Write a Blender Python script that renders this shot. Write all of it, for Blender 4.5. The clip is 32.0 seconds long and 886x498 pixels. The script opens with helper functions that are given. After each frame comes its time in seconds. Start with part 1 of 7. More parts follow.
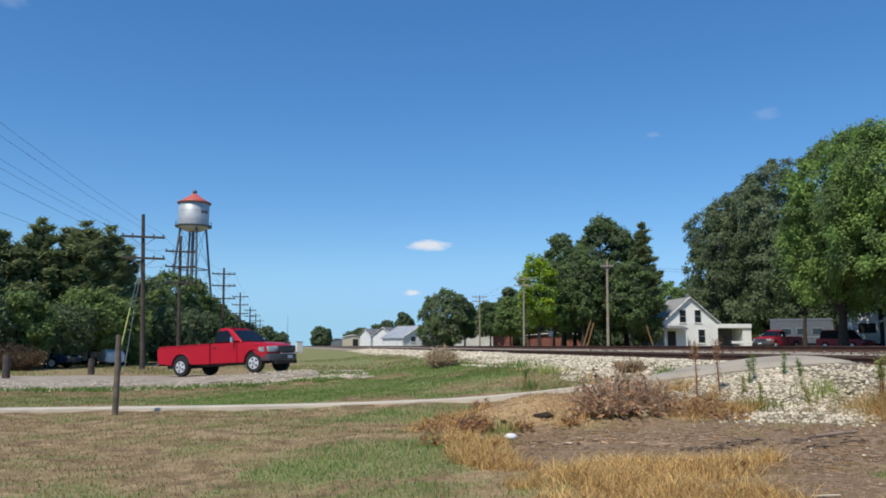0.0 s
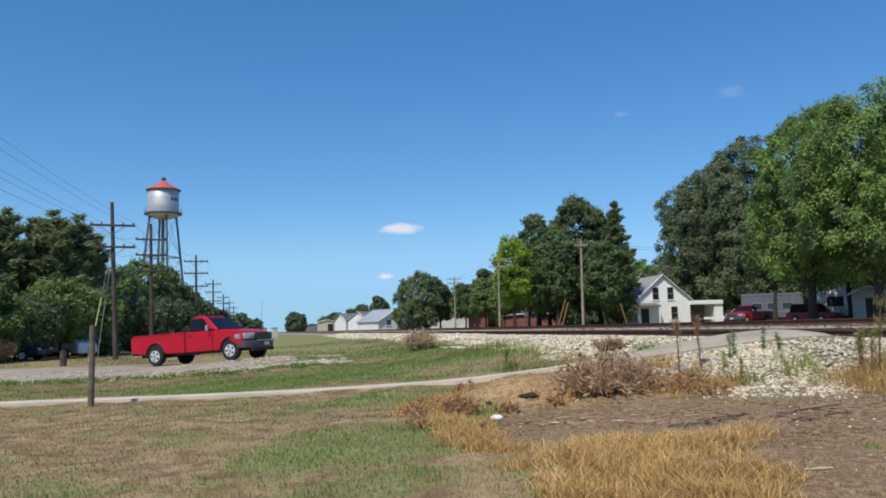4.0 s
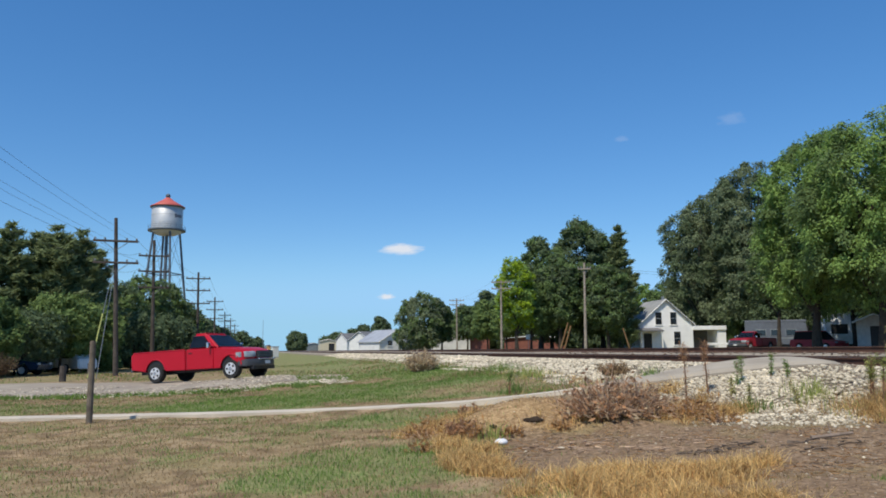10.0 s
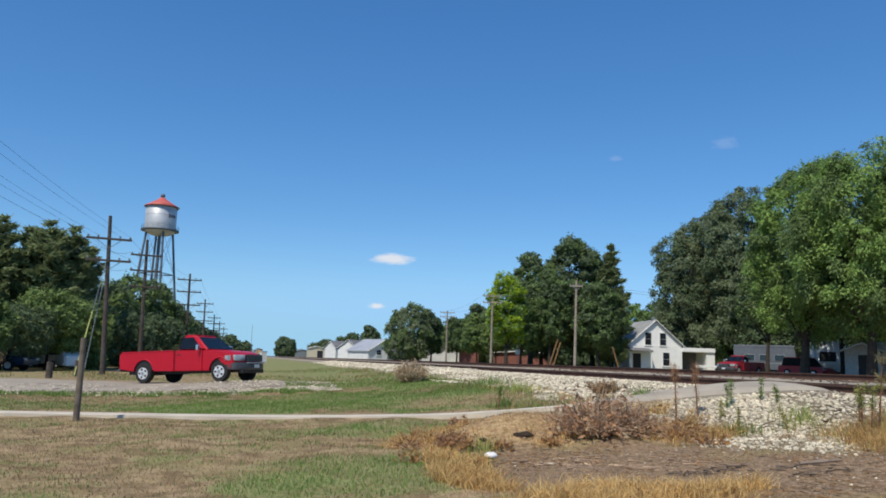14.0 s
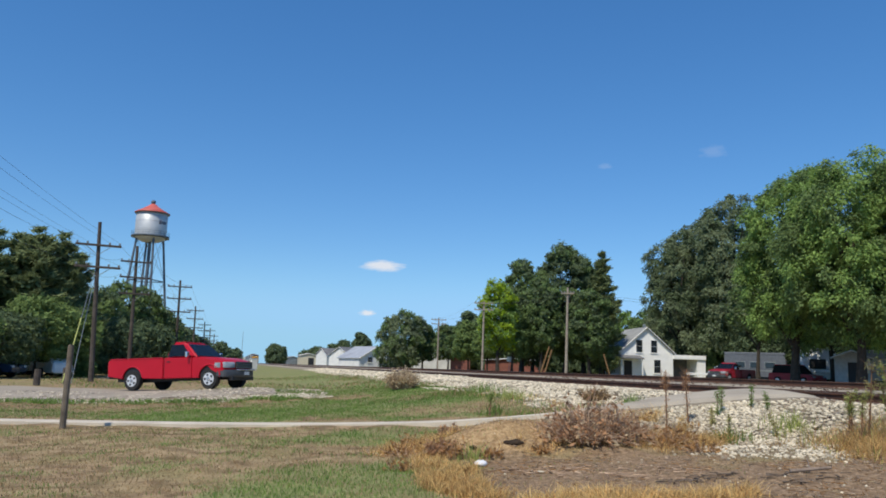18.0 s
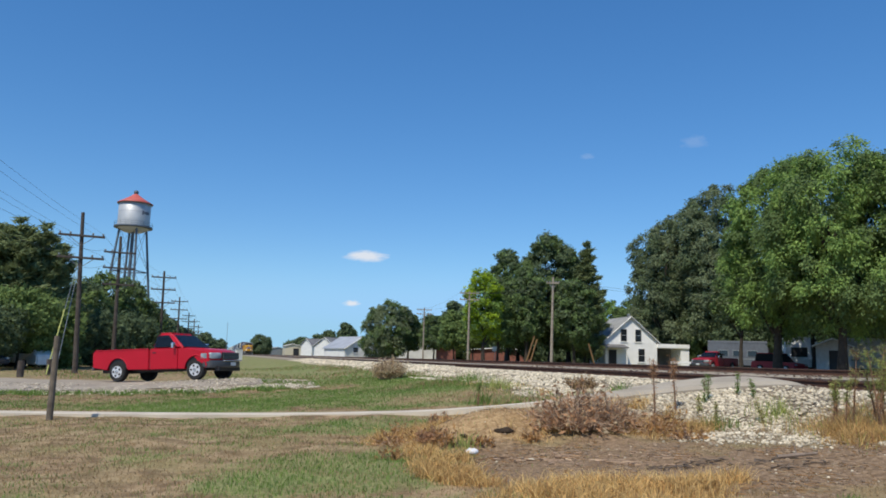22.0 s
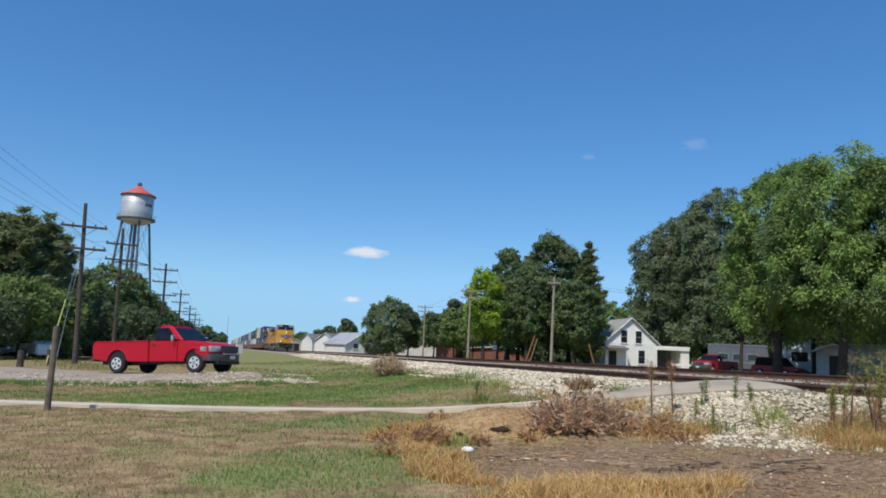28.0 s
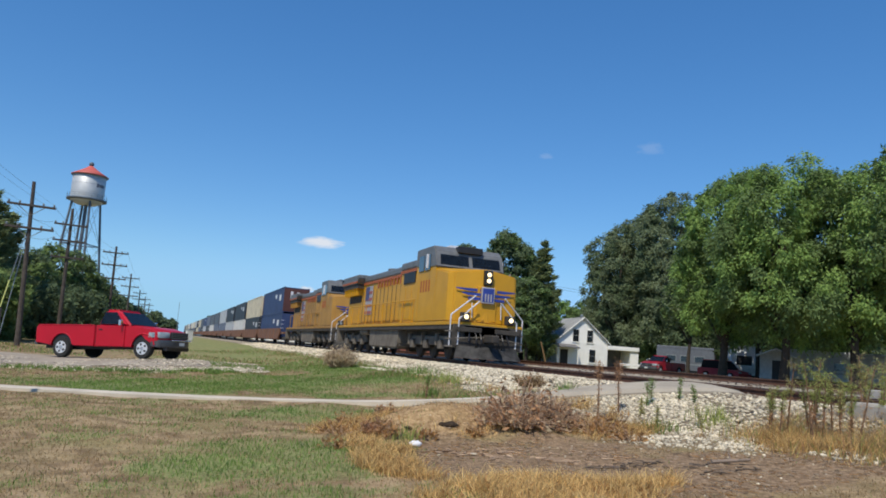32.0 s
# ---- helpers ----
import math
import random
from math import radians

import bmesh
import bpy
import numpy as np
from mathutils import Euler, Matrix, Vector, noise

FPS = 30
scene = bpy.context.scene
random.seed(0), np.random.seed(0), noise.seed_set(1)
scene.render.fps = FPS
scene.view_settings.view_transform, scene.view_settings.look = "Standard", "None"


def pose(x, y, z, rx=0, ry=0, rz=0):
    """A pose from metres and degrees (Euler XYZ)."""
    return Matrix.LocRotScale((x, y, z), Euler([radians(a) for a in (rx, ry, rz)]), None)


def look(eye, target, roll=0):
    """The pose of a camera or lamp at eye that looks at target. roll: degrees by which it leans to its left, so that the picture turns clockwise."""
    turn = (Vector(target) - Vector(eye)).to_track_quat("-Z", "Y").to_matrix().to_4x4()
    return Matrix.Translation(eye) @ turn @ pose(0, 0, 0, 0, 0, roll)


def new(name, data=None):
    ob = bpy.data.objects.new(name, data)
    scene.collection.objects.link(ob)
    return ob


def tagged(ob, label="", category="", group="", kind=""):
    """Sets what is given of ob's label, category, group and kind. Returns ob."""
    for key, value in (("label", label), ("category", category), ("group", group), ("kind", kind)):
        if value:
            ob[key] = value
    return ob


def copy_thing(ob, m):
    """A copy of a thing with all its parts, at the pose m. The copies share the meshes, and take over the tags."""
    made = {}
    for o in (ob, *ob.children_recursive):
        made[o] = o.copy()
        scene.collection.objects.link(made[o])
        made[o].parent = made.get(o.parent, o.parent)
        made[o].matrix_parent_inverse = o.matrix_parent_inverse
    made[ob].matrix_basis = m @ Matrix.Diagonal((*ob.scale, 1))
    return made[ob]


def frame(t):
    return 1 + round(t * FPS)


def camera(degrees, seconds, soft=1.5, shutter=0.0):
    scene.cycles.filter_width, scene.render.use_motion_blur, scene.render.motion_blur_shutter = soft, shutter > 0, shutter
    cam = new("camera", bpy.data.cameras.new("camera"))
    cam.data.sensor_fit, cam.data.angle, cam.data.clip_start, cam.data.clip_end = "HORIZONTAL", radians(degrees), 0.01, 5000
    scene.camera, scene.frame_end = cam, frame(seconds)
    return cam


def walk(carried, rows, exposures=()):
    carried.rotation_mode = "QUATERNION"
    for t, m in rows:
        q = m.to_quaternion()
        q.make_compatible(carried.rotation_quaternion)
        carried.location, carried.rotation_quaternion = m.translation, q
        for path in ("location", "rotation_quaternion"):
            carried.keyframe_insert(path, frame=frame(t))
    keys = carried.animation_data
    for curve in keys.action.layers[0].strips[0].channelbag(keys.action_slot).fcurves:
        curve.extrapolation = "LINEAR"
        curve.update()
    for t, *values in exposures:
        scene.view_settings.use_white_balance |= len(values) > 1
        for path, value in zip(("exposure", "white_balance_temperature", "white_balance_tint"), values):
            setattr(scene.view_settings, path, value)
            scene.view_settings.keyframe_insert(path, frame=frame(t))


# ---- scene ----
LENS = 60.0
cam = camera(LENS, 32.0, soft=1.75)
ROWS = [
    (0, 0.140, -0.225, 1.361, -11.90, 7.20, -0.00),
    (0.5, 0.094, -0.225, 1.361, -13.74, 6.93, -0.04),
    (1, 0.084, -0.210, 1.370, -12.58, 6.95, 1.35),
    (1.5, 0.057, -0.217, 1.369, -12.21, 7.39, -0.31),
    (2, 0.012, -0.208, 1.374, -11.85, 7.78, -0.20),
    (2.5, -0.029, -0.215, 1.353, -13.53, 8.11, -0.11),
    (3, -0.043, -0.205, 1.347, -15.88, 7.02, 0.07),
    (3.5, -0.052, -0.157, 1.354, -16.56, 7.17, 0.48),
    (4, 0.059, -0.083, 1.364, -13.89, 5.88, -1.38),
    (4.5, 0.144, -0.036, 1.365, -12.57, 7.45, -1.50),
    (6.5, 0.129, 0.029, 1.359, -13.03, 6.72, 0.65),
    (7, 0.139, 0.025, 1.355, -12.73, 7.34, 1.31),
    (7.5, 0.070, 0.061, 1.360, -16.03, 6.81, -0.23),
    (8, -0.019, 0.067, 1.352, -17.09, 6.64, -0.19),
    (8.5, -0.016, 0.063, 1.355, -14.63, 7.40, 0.84),
    (9, 0.023, 0.040, 1.360, -13.86, 7.24, -0.54),
    (9.5, 0.042, 0.039, 1.358, -13.69, 7.26, -0.25),
    (10, 0.042, 0.034, 1.360, -13.72, 7.47, -0.44),
    (10.5, 0.033, 0.051, 1.356, -13.99, 7.54, 0.10),
    (11, 0.035, 0.037, 1.358, -14.30, 8.25, -0.19),
    (11.5, 0.054, 0.013, 1.360, -14.35, 8.66, -0.22),
    (12, 0.090, -0.010, 1.360, -14.00, 8.98, 0.28),
    (12.5, 0.120, -0.011, 1.357, -12.27, 9.29, 1.03),
    (13, 0.115, -0.008, 1.353, -11.56, 8.29, 1.51),
    (13.5, 0.058, 0.009, 1.352, -11.93, 8.18, 2.26),
    (14, -0.027, 0.013, 1.351, -14.25, 8.35, 1.88),
    (14.5, -0.090, 0.015, 1.344, -16.13, 9.21, 1.41),
    (16.5, -0.014, 0.043, 1.349, -16.33, 8.97, 1.72),
    (17, 0.005, 0.044, 1.353, -15.93, 9.02, 0.94),
    (17.5, 0.002, 0.041, 1.348, -15.55, 8.99, 1.03),
    (18, 0.003, 0.048, 1.352, -14.86, 8.90, 1.89),
    (18.5, -0.009, 0.048, 1.349, -14.73, 8.55, 1.93),
    (19, -0.028, 0.057, 1.347, -14.98, 8.40, 2.27),
    (19.5, -0.042, 0.059, 1.336, -14.80, 7.79, 1.75),
    (20, -0.054, 0.066, 1.345, -15.35, 7.52, 1.06),
    (20.5, -0.062, 0.059, 1.351, -16.31, 8.04, 1.79),
    (21, -0.073, 0.059, 1.339, -16.19, 8.53, 2.10),
    (21.5, -0.069, 0.054, 1.341, -15.98, 8.44, 2.01),
    (22, -0.072, 0.051, 1.339, -16.02, 8.20, 1.62),
    (22.5, -0.077, 0.054, 1.338, -15.59, 7.87, 0.76),
    (23, -0.071, 0.050, 1.337, -15.88, 7.88, 1.36),
    (23.5, -0.073, 0.052, 1.333, -16.23, 7.84, 1.42),
    (24, -0.067, 0.043, 1.337, -16.36, 7.63, 1.43),
    (24.5, -0.054, 0.054, 1.341, -16.07, 7.79, 1.81),
    (25, -0.029, 0.052, 1.347, -17.98, 8.01, 0.55),
    (25.5, -0.038, 0.062, 1.343, -17.61, 8.39, 1.92),
    (27.5, -0.038, 0.058, 1.343, -15.92, 7.95, 2.74),
    (28, -0.036, 0.050, 1.341, -15.86, 8.03, 2.73),
    (28.5, -0.035, 0.048, 1.342, -15.48, 8.01, 2.54),
    (29, -0.040, 0.035, 1.332, -15.72, 7.15, 2.23),
    (29.5, -0.031, 0.045, 1.340, -15.47, 5.91, 2.93),
    (30, -0.028, 0.059, 1.340, -15.35, 6.55, 1.85),
    (30.5, -0.023, 0.058, 1.344, -14.57, 7.15, 2.36),
    (31, -0.056, 0.039, 1.342, -15.58, 7.71, 3.10),
    (31.5, -0.100, 0.030, 1.332, -17.60, 7.80, 4.27),
    (32, -0.023, 0.012, 1.352, -19.10, 7.78, 4.44),]
walk(cam, [(t, pose(x, y, z, 90 + pitch, 0, yaw) @ pose(0, 0, 0, 0, 0, roll)) for t, x, y, z, yaw, pitch, roll in ROWS])

# ---- world, sun, exposure ----
SUN_AZ, SUN_EL = 224.0, 55.0            # degrees clockwise from +y, degrees up
world = bpy.data.worlds.new("world")
scene.world = world
world.use_nodes = True
wn = world.node_tree.nodes
wl = world.node_tree.links
sky = wn.new("ShaderNodeTexSky")
sky.sky_type, sky.sun_disc = "NISHITA", False
sky.sun_elevation, sky.sun_rotation = radians(SUN_EL), radians(SUN_AZ)
sky.altitude, sky.air_density, sky.dust_density, sky.ozone_density = 200, 1.0, 0.0, 2.6
tint = wn.new("ShaderNodeHueSaturation")
tint.inputs["Saturation"].default_value = 1.4
soften = wn.new("ShaderNodeGamma")
soften.inputs["Gamma"].default_value = 0.77
cool = wn.new("ShaderNodeMix")
cool.data_type, cool.blend_type = "RGBA", "MULTIPLY"
cool.inputs[0].default_value, cool.inputs[7].default_value = 1.0, (0.735, 0.93, 1.06, 1)
wl.new(sky.outputs["Color"], soften.inputs["Color"])
wl.new(soften.outputs["Color"], tint.inputs["Color"])
wl.new(tint.outputs["Color"], cool.inputs[6])
split, join = wn.new("ShaderNodeSeparateColor"), wn.new("ShaderNodeCombineColor")
wl.new(cool.outputs[2], split.inputs["Color"])
for ch, top, ease in (("Red", 1.98, 0.85), ("Green", 3.62, 0.85)):      # keeps the horizon blue
    cap = wn.new("ShaderNodeMath")
    cap.operation = "SMOOTH_MIN"
    cap.inputs[1].default_value, cap.inputs[2].default_value = top, ease
    wl.new(split.outputs[ch], cap.inputs[0])
    wl.new(cap.outputs[0], join.inputs[ch])
lift = wn.new("ShaderNodeMath")
lift.operation = "MULTIPLY"
lift.inputs[1].default_value = 1.06
wl.new(split.outputs["Blue"], lift.inputs[0])
floor_ = wn.new("ShaderNodeMath")
floor_.operation = "MULTIPLY"
floor_.inputs[1].default_value = 1.36
wl.new(cap.outputs[0], floor_.inputs[0])
keep_ = wn.new("ShaderNodeMath")
keep_.operation = "SMOOTH_MAX"
keep_.inputs[2].default_value = 0.3
wl.new(lift.outputs[0], keep_.inputs[0])
wl.new(floor_.outputs[0], keep_.inputs[1])
wl.new(keep_.outputs[0], join.inputs["Blue"])
wl.new(join.outputs["Color"], wn["Background"].inputs["Color"])
wn["Background"].inputs["Strength"].default_value = 0.172
sun = new("sun", bpy.data.lights.new("sun", "SUN"))
sun.data.energy, sun.data.angle, sun.data.color = 4.05, radians(0.5), (1.0, 0.915, 0.765)
_a, _e = radians(SUN_AZ), radians(SUN_EL)
_s = Vector((math.sin(_a) * math.cos(_e), math.cos(_a) * math.cos(_e), math.sin(_e)))
sun.matrix_world = look(_s * 50, (0, 0, 0))
scene.view_settings.exposure = 0.0

# ---- materials ----
def mat(name, a, b=None, scale=4.0, rough=0.8, metal=0.0, bump=0.0, fine=40.0, mixfine=0.25, coat=0.0, island=0.0, coord="Object", spec=0.5):
    """Two-scale noise between the colours a and b, with a fine relief."""
    m = bpy.data.materials.new(name)
    m.use_nodes = True
    n, l = m.node_tree.nodes, m.node_tree.links
    p = n["Principled BSDF"]
    p.inputs["Roughness"].default_value, p.inputs["Metallic"].default_value = rough, metal
    p.inputs["Coat Weight"].default_value = coat
    p.inputs["Specular IOR Level"].default_value = spec
    tc = n.new("ShaderNodeTexCoord")
    n1, n2 = n.new("ShaderNodeTexNoise"), n.new("ShaderNodeTexNoise")
    n1.inputs["Scale"].default_value, n2.inputs["Scale"].default_value = scale, fine
    n1.inputs["Detail"].default_value = n2.inputs["Detail"].default_value = 4
    for t in (n1, n2):
        l.new(tc.outputs[coord], t.inputs["Vector"])
    mx = n.new("ShaderNodeMix")
    mx.inputs[0].default_value = mixfine
    l.new(n1.outputs["Fac"], mx.inputs[2]), l.new(n2.outputs["Fac"], mx.inputs[3])
    ramp = n.new("ShaderNodeValToRGB")
    b = b or tuple(c * 0.75 for c in a)
    ramp.color_ramp.elements[0].position, ramp.color_ramp.elements[1].position = 0.36, 0.64
    ramp.color_ramp.elements[0].color, ramp.color_ramp.elements[1].color = (*b, 1), (*a, 1)
    l.new(mx.outputs[0], ramp.inputs["Fac"])
    out = ramp.outputs["Color"]
    if island:
        geo, hsv, mr = n.new("ShaderNodeNewGeometry"), n.new("ShaderNodeHueSaturation"), n.new("ShaderNodeMapRange")
        mr.inputs["To Min"].default_value, mr.inputs["To Max"].default_value = 1 - island, 1 + island
        l.new(geo.outputs["Random Per Island"], mr.inputs["Value"])
        l.new(mr.outputs[0], hsv.inputs["Value"]), l.new(out, hsv.inputs["Color"])
        out = hsv.outputs["Color"]
    l.new(out, p.inputs["Base Color"])
    if bump:
        bp = n.new("ShaderNodeBump")
        bp.inputs["Strength"].default_value = bump
        bp.inputs["Distance"].default_value = 0.03
        l.new(n2.outputs["Fac"], bp.inputs["Height"]), l.new(bp.outputs["Normal"], p.inputs["Normal"])
    return m


def glow(name, color, strength):
    m = bpy.data.materials.new(name)
    m.use_nodes = True
    p = m.node_tree.nodes["Principled BSDF"]
    p.inputs["Base Color"].default_value = (*color, 1)
    p.inputs["Emission Color"].default_value, p.inputs["Emission Strength"].default_value = (*color, 1), strength
    return m


def leafy(name, a, b, island=0.35):
    """Leaf: diffuse with some light passing through."""
    m = mat(name, a, b, scale=0.35, rough=0.65, fine=3.0, mixfine=0.4, island=island, coord="Object", spec=0.1)
    n, l = m.node_tree.nodes, m.node_tree.links
    p = n["Principled BSDF"]
    tr, ad = n.new("ShaderNodeBsdfTranslucent"), n.new("ShaderNodeMixShader")
    ad.inputs[0].default_value = 0.38
    l.new(p.inputs["Base Color"].links[0].from_socket, tr.inputs["Color"])
    l.new(p.outputs[0], ad.inputs[1]), l.new(tr.outputs[0], ad.inputs[2])
    l.new(ad.outputs[0], n["Material Output"].inputs["Surface"])
    return m


M = dict(
    red=mat("red paint", (0.46, 0.004, 0.02), (0.42, 0.004, 0.017), rough=0.42, coat=0.1, spec=0.35, scale=1.5, mixfine=0.1),
    darkred=mat("dark red paint", (0.36, 0.015, 0.02), (0.3, 0.012, 0.016), rough=0.3, coat=0.5),
    black=mat("black plastic", (0.02, 0.02, 0.022), (0.012, 0.012, 0.014), rough=0.5),
    tyre=mat("tyre rubber", (0.025, 0.025, 0.025), (0.015, 0.015, 0.015), rough=0.85, bump=0.3, fine=90),
    rim=mat("alloy", (0.8, 0.8, 0.81), (0.7, 0.7, 0.71), rough=0.35, metal=0.45),
    chrome=mat("chrome", (0.75, 0.75, 0.76), (0.65, 0.65, 0.66), rough=0.2, metal=0.9),
    glass=mat("dark glass", (0.02, 0.025, 0.03), (0.015, 0.018, 0.022), rough=0.06, coat=0.5),
    lens=mat("lamp lens", (0.4, 0.45, 0.48), (0.2, 0.23, 0.26), rough=0.12),
    white=mat("white paint", (0.78, 0.78, 0.76), (0.66, 0.66, 0.64), scale=1.2, rough=0.7, bump=0.1),
    offwhite=mat("weathered white siding", (0.68, 0.68, 0.66), (0.52, 0.52, 0.5), scale=0.8, rough=0.8, bump=0.1),
    cream=mat("cream paint", (0.62, 0.55, 0.4), (0.5, 0.45, 0.33), rough=0.6),
    shingle=mat("grey shingles", (0.2, 0.2, 0.205), (0.12, 0.12, 0.125), scale=1.5, rough=0.9, bump=0.4, fine=12),
    metalroof=mat("pale metal roof", (0.55, 0.56, 0.57), (0.42, 0.43, 0.44), scale=0.6, rough=0.45, metal=0.3),
    brick=mat("red brick", (0.25, 0.095, 0.07), (0.17, 0.065, 0.05), scale=2, rough=0.9),
    wood=mat("grey weathered wood", (0.2, 0.165, 0.125), (0.1, 0.08, 0.06), scale=5, rough=0.9, bump=0.5, fine=60),
    palewood=mat("pale utility pole wood", (0.36, 0.31, 0.25), (0.22, 0.185, 0.15), scale=3, rough=0.9, bump=0.4),
    orangewood=mat("yellow-brown timber", (0.27, 0.16, 0.07), (0.18, 0.1, 0.045), scale=3, rough=0.8),
    darkwood=mat("creosoted wood", (0.1, 0.082, 0.068), (0.05, 0.04, 0.034), scale=4, rough=0.9, bump=0.4),
    # bark darkened to carry the canopy's shade on the trunks
    bark=mat("bark", (0.06, 0.048, 0.037), (0.03, 0.024, 0.019), scale=3, rough=0.95, bump=0.6, fine=18),
    tie=mat("timber sleeper", (0.09, 0.065, 0.05), (0.045, 0.034, 0.028), scale=3, rough=0.95, bump=0.5),
    rail=mat("rusty rail steel", (0.13, 0.06, 0.035), (0.07, 0.035, 0.024), scale=5, rough=0.8, metal=0.2),
    railtop=mat("polished rail head", (0.45, 0.43, 0.41), (0.35, 0.33, 0.31), rough=0.3, metal=0.9),
    concrete=mat("pale concrete", (0.64, 0.565, 0.45), (0.5, 0.435, 0.345), scale=1.2, rough=0.9, bump=0.3, fine=50),
    roadm=mat("dusty gravel road", (0.39, 0.335, 0.26), (0.28, 0.235, 0.18), scale=0.8, rough=0.95, bump=0.4, fine=30),
    stone=mat("white limestone ballast", (0.66, 0.585, 0.44), (0.42, 0.36, 0.26), scale=3, rough=0.95, bump=0.3, fine=30, island=0.4),
    # bed darker than its stones, for the shade in the gaps between them
    ballastm=mat("limestone ballast bed", (0.42, 0.36, 0.27), (0.2, 0.17, 0.13), scale=7, rough=0.95, bump=1.0, fine=26, mixfine=0.6),
    tank=mat("aluminium tank paint", (0.58, 0.6, 0.61), (0.44, 0.46, 0.47), scale=0.4, rough=0.5, metal=0.3),
    tankred=mat("red tank roof", (0.58, 0.13, 0.1), (0.48, 0.1, 0.08), scale=0.6, rough=0.6),
    steel=mat("grey painted steel", (0.3, 0.33, 0.34), (0.2, 0.22, 0.23), scale=1.0, rough=0.5, metal=0.4),
    rampm=mat("worn grey asphalt", (0.44, 0.385, 0.3), (0.33, 0.285, 0.22), scale=1.4, rough=0.95, bump=0.4, fine=60),
    guard=mat("yellow-green plastic", (0.42, 0.44, 0.12), (0.34, 0.36, 0.1), rough=0.5),
    litter=mat("white plastic", (0.85, 0.85, 0.85), (0.75, 0.75, 0.75), rough=0.4),
)
LEAF = dict(
    mid=leafy("green leaves", (0.185, 0.265, 0.1), (0.13, 0.195, 0.075), 0.22),
    bright=leafy("bright green leaves", (0.285, 0.415, 0.125), (0.205, 0.315, 0.09), 0.22),
    lime=leafy("yellow-green leaves", (0.36, 0.48, 0.04), (0.24, 0.35, 0.03)),
    dark=leafy("dark green leaves", (0.165, 0.22, 0.115), (0.115, 0.16, 0.082), 0.22),
    conifer=leafy("conifer needles", (0.25, 0.3, 0.14), (0.17, 0.215, 0.1), 0.22),
    bushgreen=leafy("fresh green leaves", (0.225, 0.305, 0.105), (0.155, 0.225, 0.075), 0.22),
    willow=leafy("grey-green leaves", (0.235, 0.285, 0.16), (0.17, 0.215, 0.12), 0.22),
    weed=leafy("weed leaves", (0.4, 0.44, 0.14), (0.3, 0.35, 0.1)),
    grassgreen=leafy("green grass", (0.21, 0.315, 0.075), (0.15, 0.245, 0.06)),
    straw=leafy("dry golden grass", (0.86, 0.63, 0.28), (0.6, 0.4, 0.16)),
    amber=leafy("brown dead grass", (0.5, 0.29, 0.12), (0.33, 0.18, 0.075)),
    tan=leafy("bleached grass", (0.43, 0.31, 0.165), (0.29, 0.195, 0.1)),
    bushbrown=leafy("dull brown leaves", (0.16, 0.12, 0.08), (0.1, 0.085, 0.05)),
    pale=leafy("bleached seed heads", (0.62, 0.5, 0.33), (0.46, 0.36, 0.23)),
    rust=leafy("dead brown leaves", (0.56, 0.33, 0.18), (0.38, 0.21, 0.11)),
)

# ---- building helpers ----
def mesh_of(name, verts, faces, material, smooth=False):
    me = bpy.data.meshes.new(name)
    me.from_pydata([tuple(v) for v in verts], [], [tuple(f) for f in faces])
    me.materials.append(material)
    if smooth:
        me.shade_smooth()
    return me


def part(name, bm, material, parent=None, label="", m=None):
    me = bpy.data.meshes.new(name)
    bm.normal_update()
    bm.to_mesh(me)
    bm.free()
    me.materials.append(material)
    ob = new(name, me)
    if parent:
        ob.parent = parent
    if m is not None:
        ob.matrix_basis = m
    if label:
        ob["label"] = label
    return ob


def sub(name, ob, parent, m):
    """One more piece on the same mesh."""
    o = new(name, ob.data)
    o.parent, o.matrix_basis = parent, m
    if "label" in ob:
        o["label"] = ob["label"]
    return o


def empty(name, m=None):
    ob = new(name)
    if m is not None:
        ob.matrix_basis = m
    return ob


def box(x0, x1, y0, y1, z0, z1, bevel=0.0, bm=None):
    b = bmesh.new()
    bmesh.ops.create_cube(b, size=1, matrix=Matrix.Translation(((x0 + x1) / 2, (y0 + y1) / 2, (z0 + z1) / 2)) @ Matrix.Diagonal((x1 - x0, y1 - y0, z1 - z0, 1)))
    if bevel:
        bmesh.ops.bevel(b, geom=b.edges[:], offset=bevel, segments=2, affect="EDGES", profile=0.5)
    return join(bm, b)


def join(bm, b):
    if bm is None:
        return b
    me = bpy.data.meshes.new("tmp")
    b.to_mesh(me)
    b.free()
    bm.from_mesh(me)
    bpy.data.meshes.remove(me)
    return bm


def rod(p, q, r0, r1=None, seg=8, bm=None):
    """A tapered rod from p to q."""
    p, q = Vector(p), Vector(q)
    d = q - p
    b = bmesh.new()
    m = Matrix.Translation((p + q) / 2) @ d.to_track_quat("Z", "Y").to_matrix().to_4x4()
    bmesh.ops.create_cone(b, cap_ends=True, segments=seg, radius1=r0, radius2=r0 if r1 is None else r1, depth=d.length, matrix=m)
    return join(bm, b)


def disc(r, w, seg=24, bevel=0.0, bm=None, m=None):
    """A cylinder along x, w wide."""
    b = bmesh.new()
    mm = Matrix.Rotation(radians(90), 4, "Y")
    bmesh.ops.create_cone(b, cap_ends=True, segments=seg, radius1=r, radius2=r, depth=w, matrix=(m if m is not None else Matrix()) @ mm)
    if bevel:
        bmesh.ops.bevel(b, geom=[e for e in b.edges if len(e.link_faces) == 2 and e.calc_face_angle(0) > 1], offset=bevel, segments=2, affect="EDGES")
    return join(bm, b)


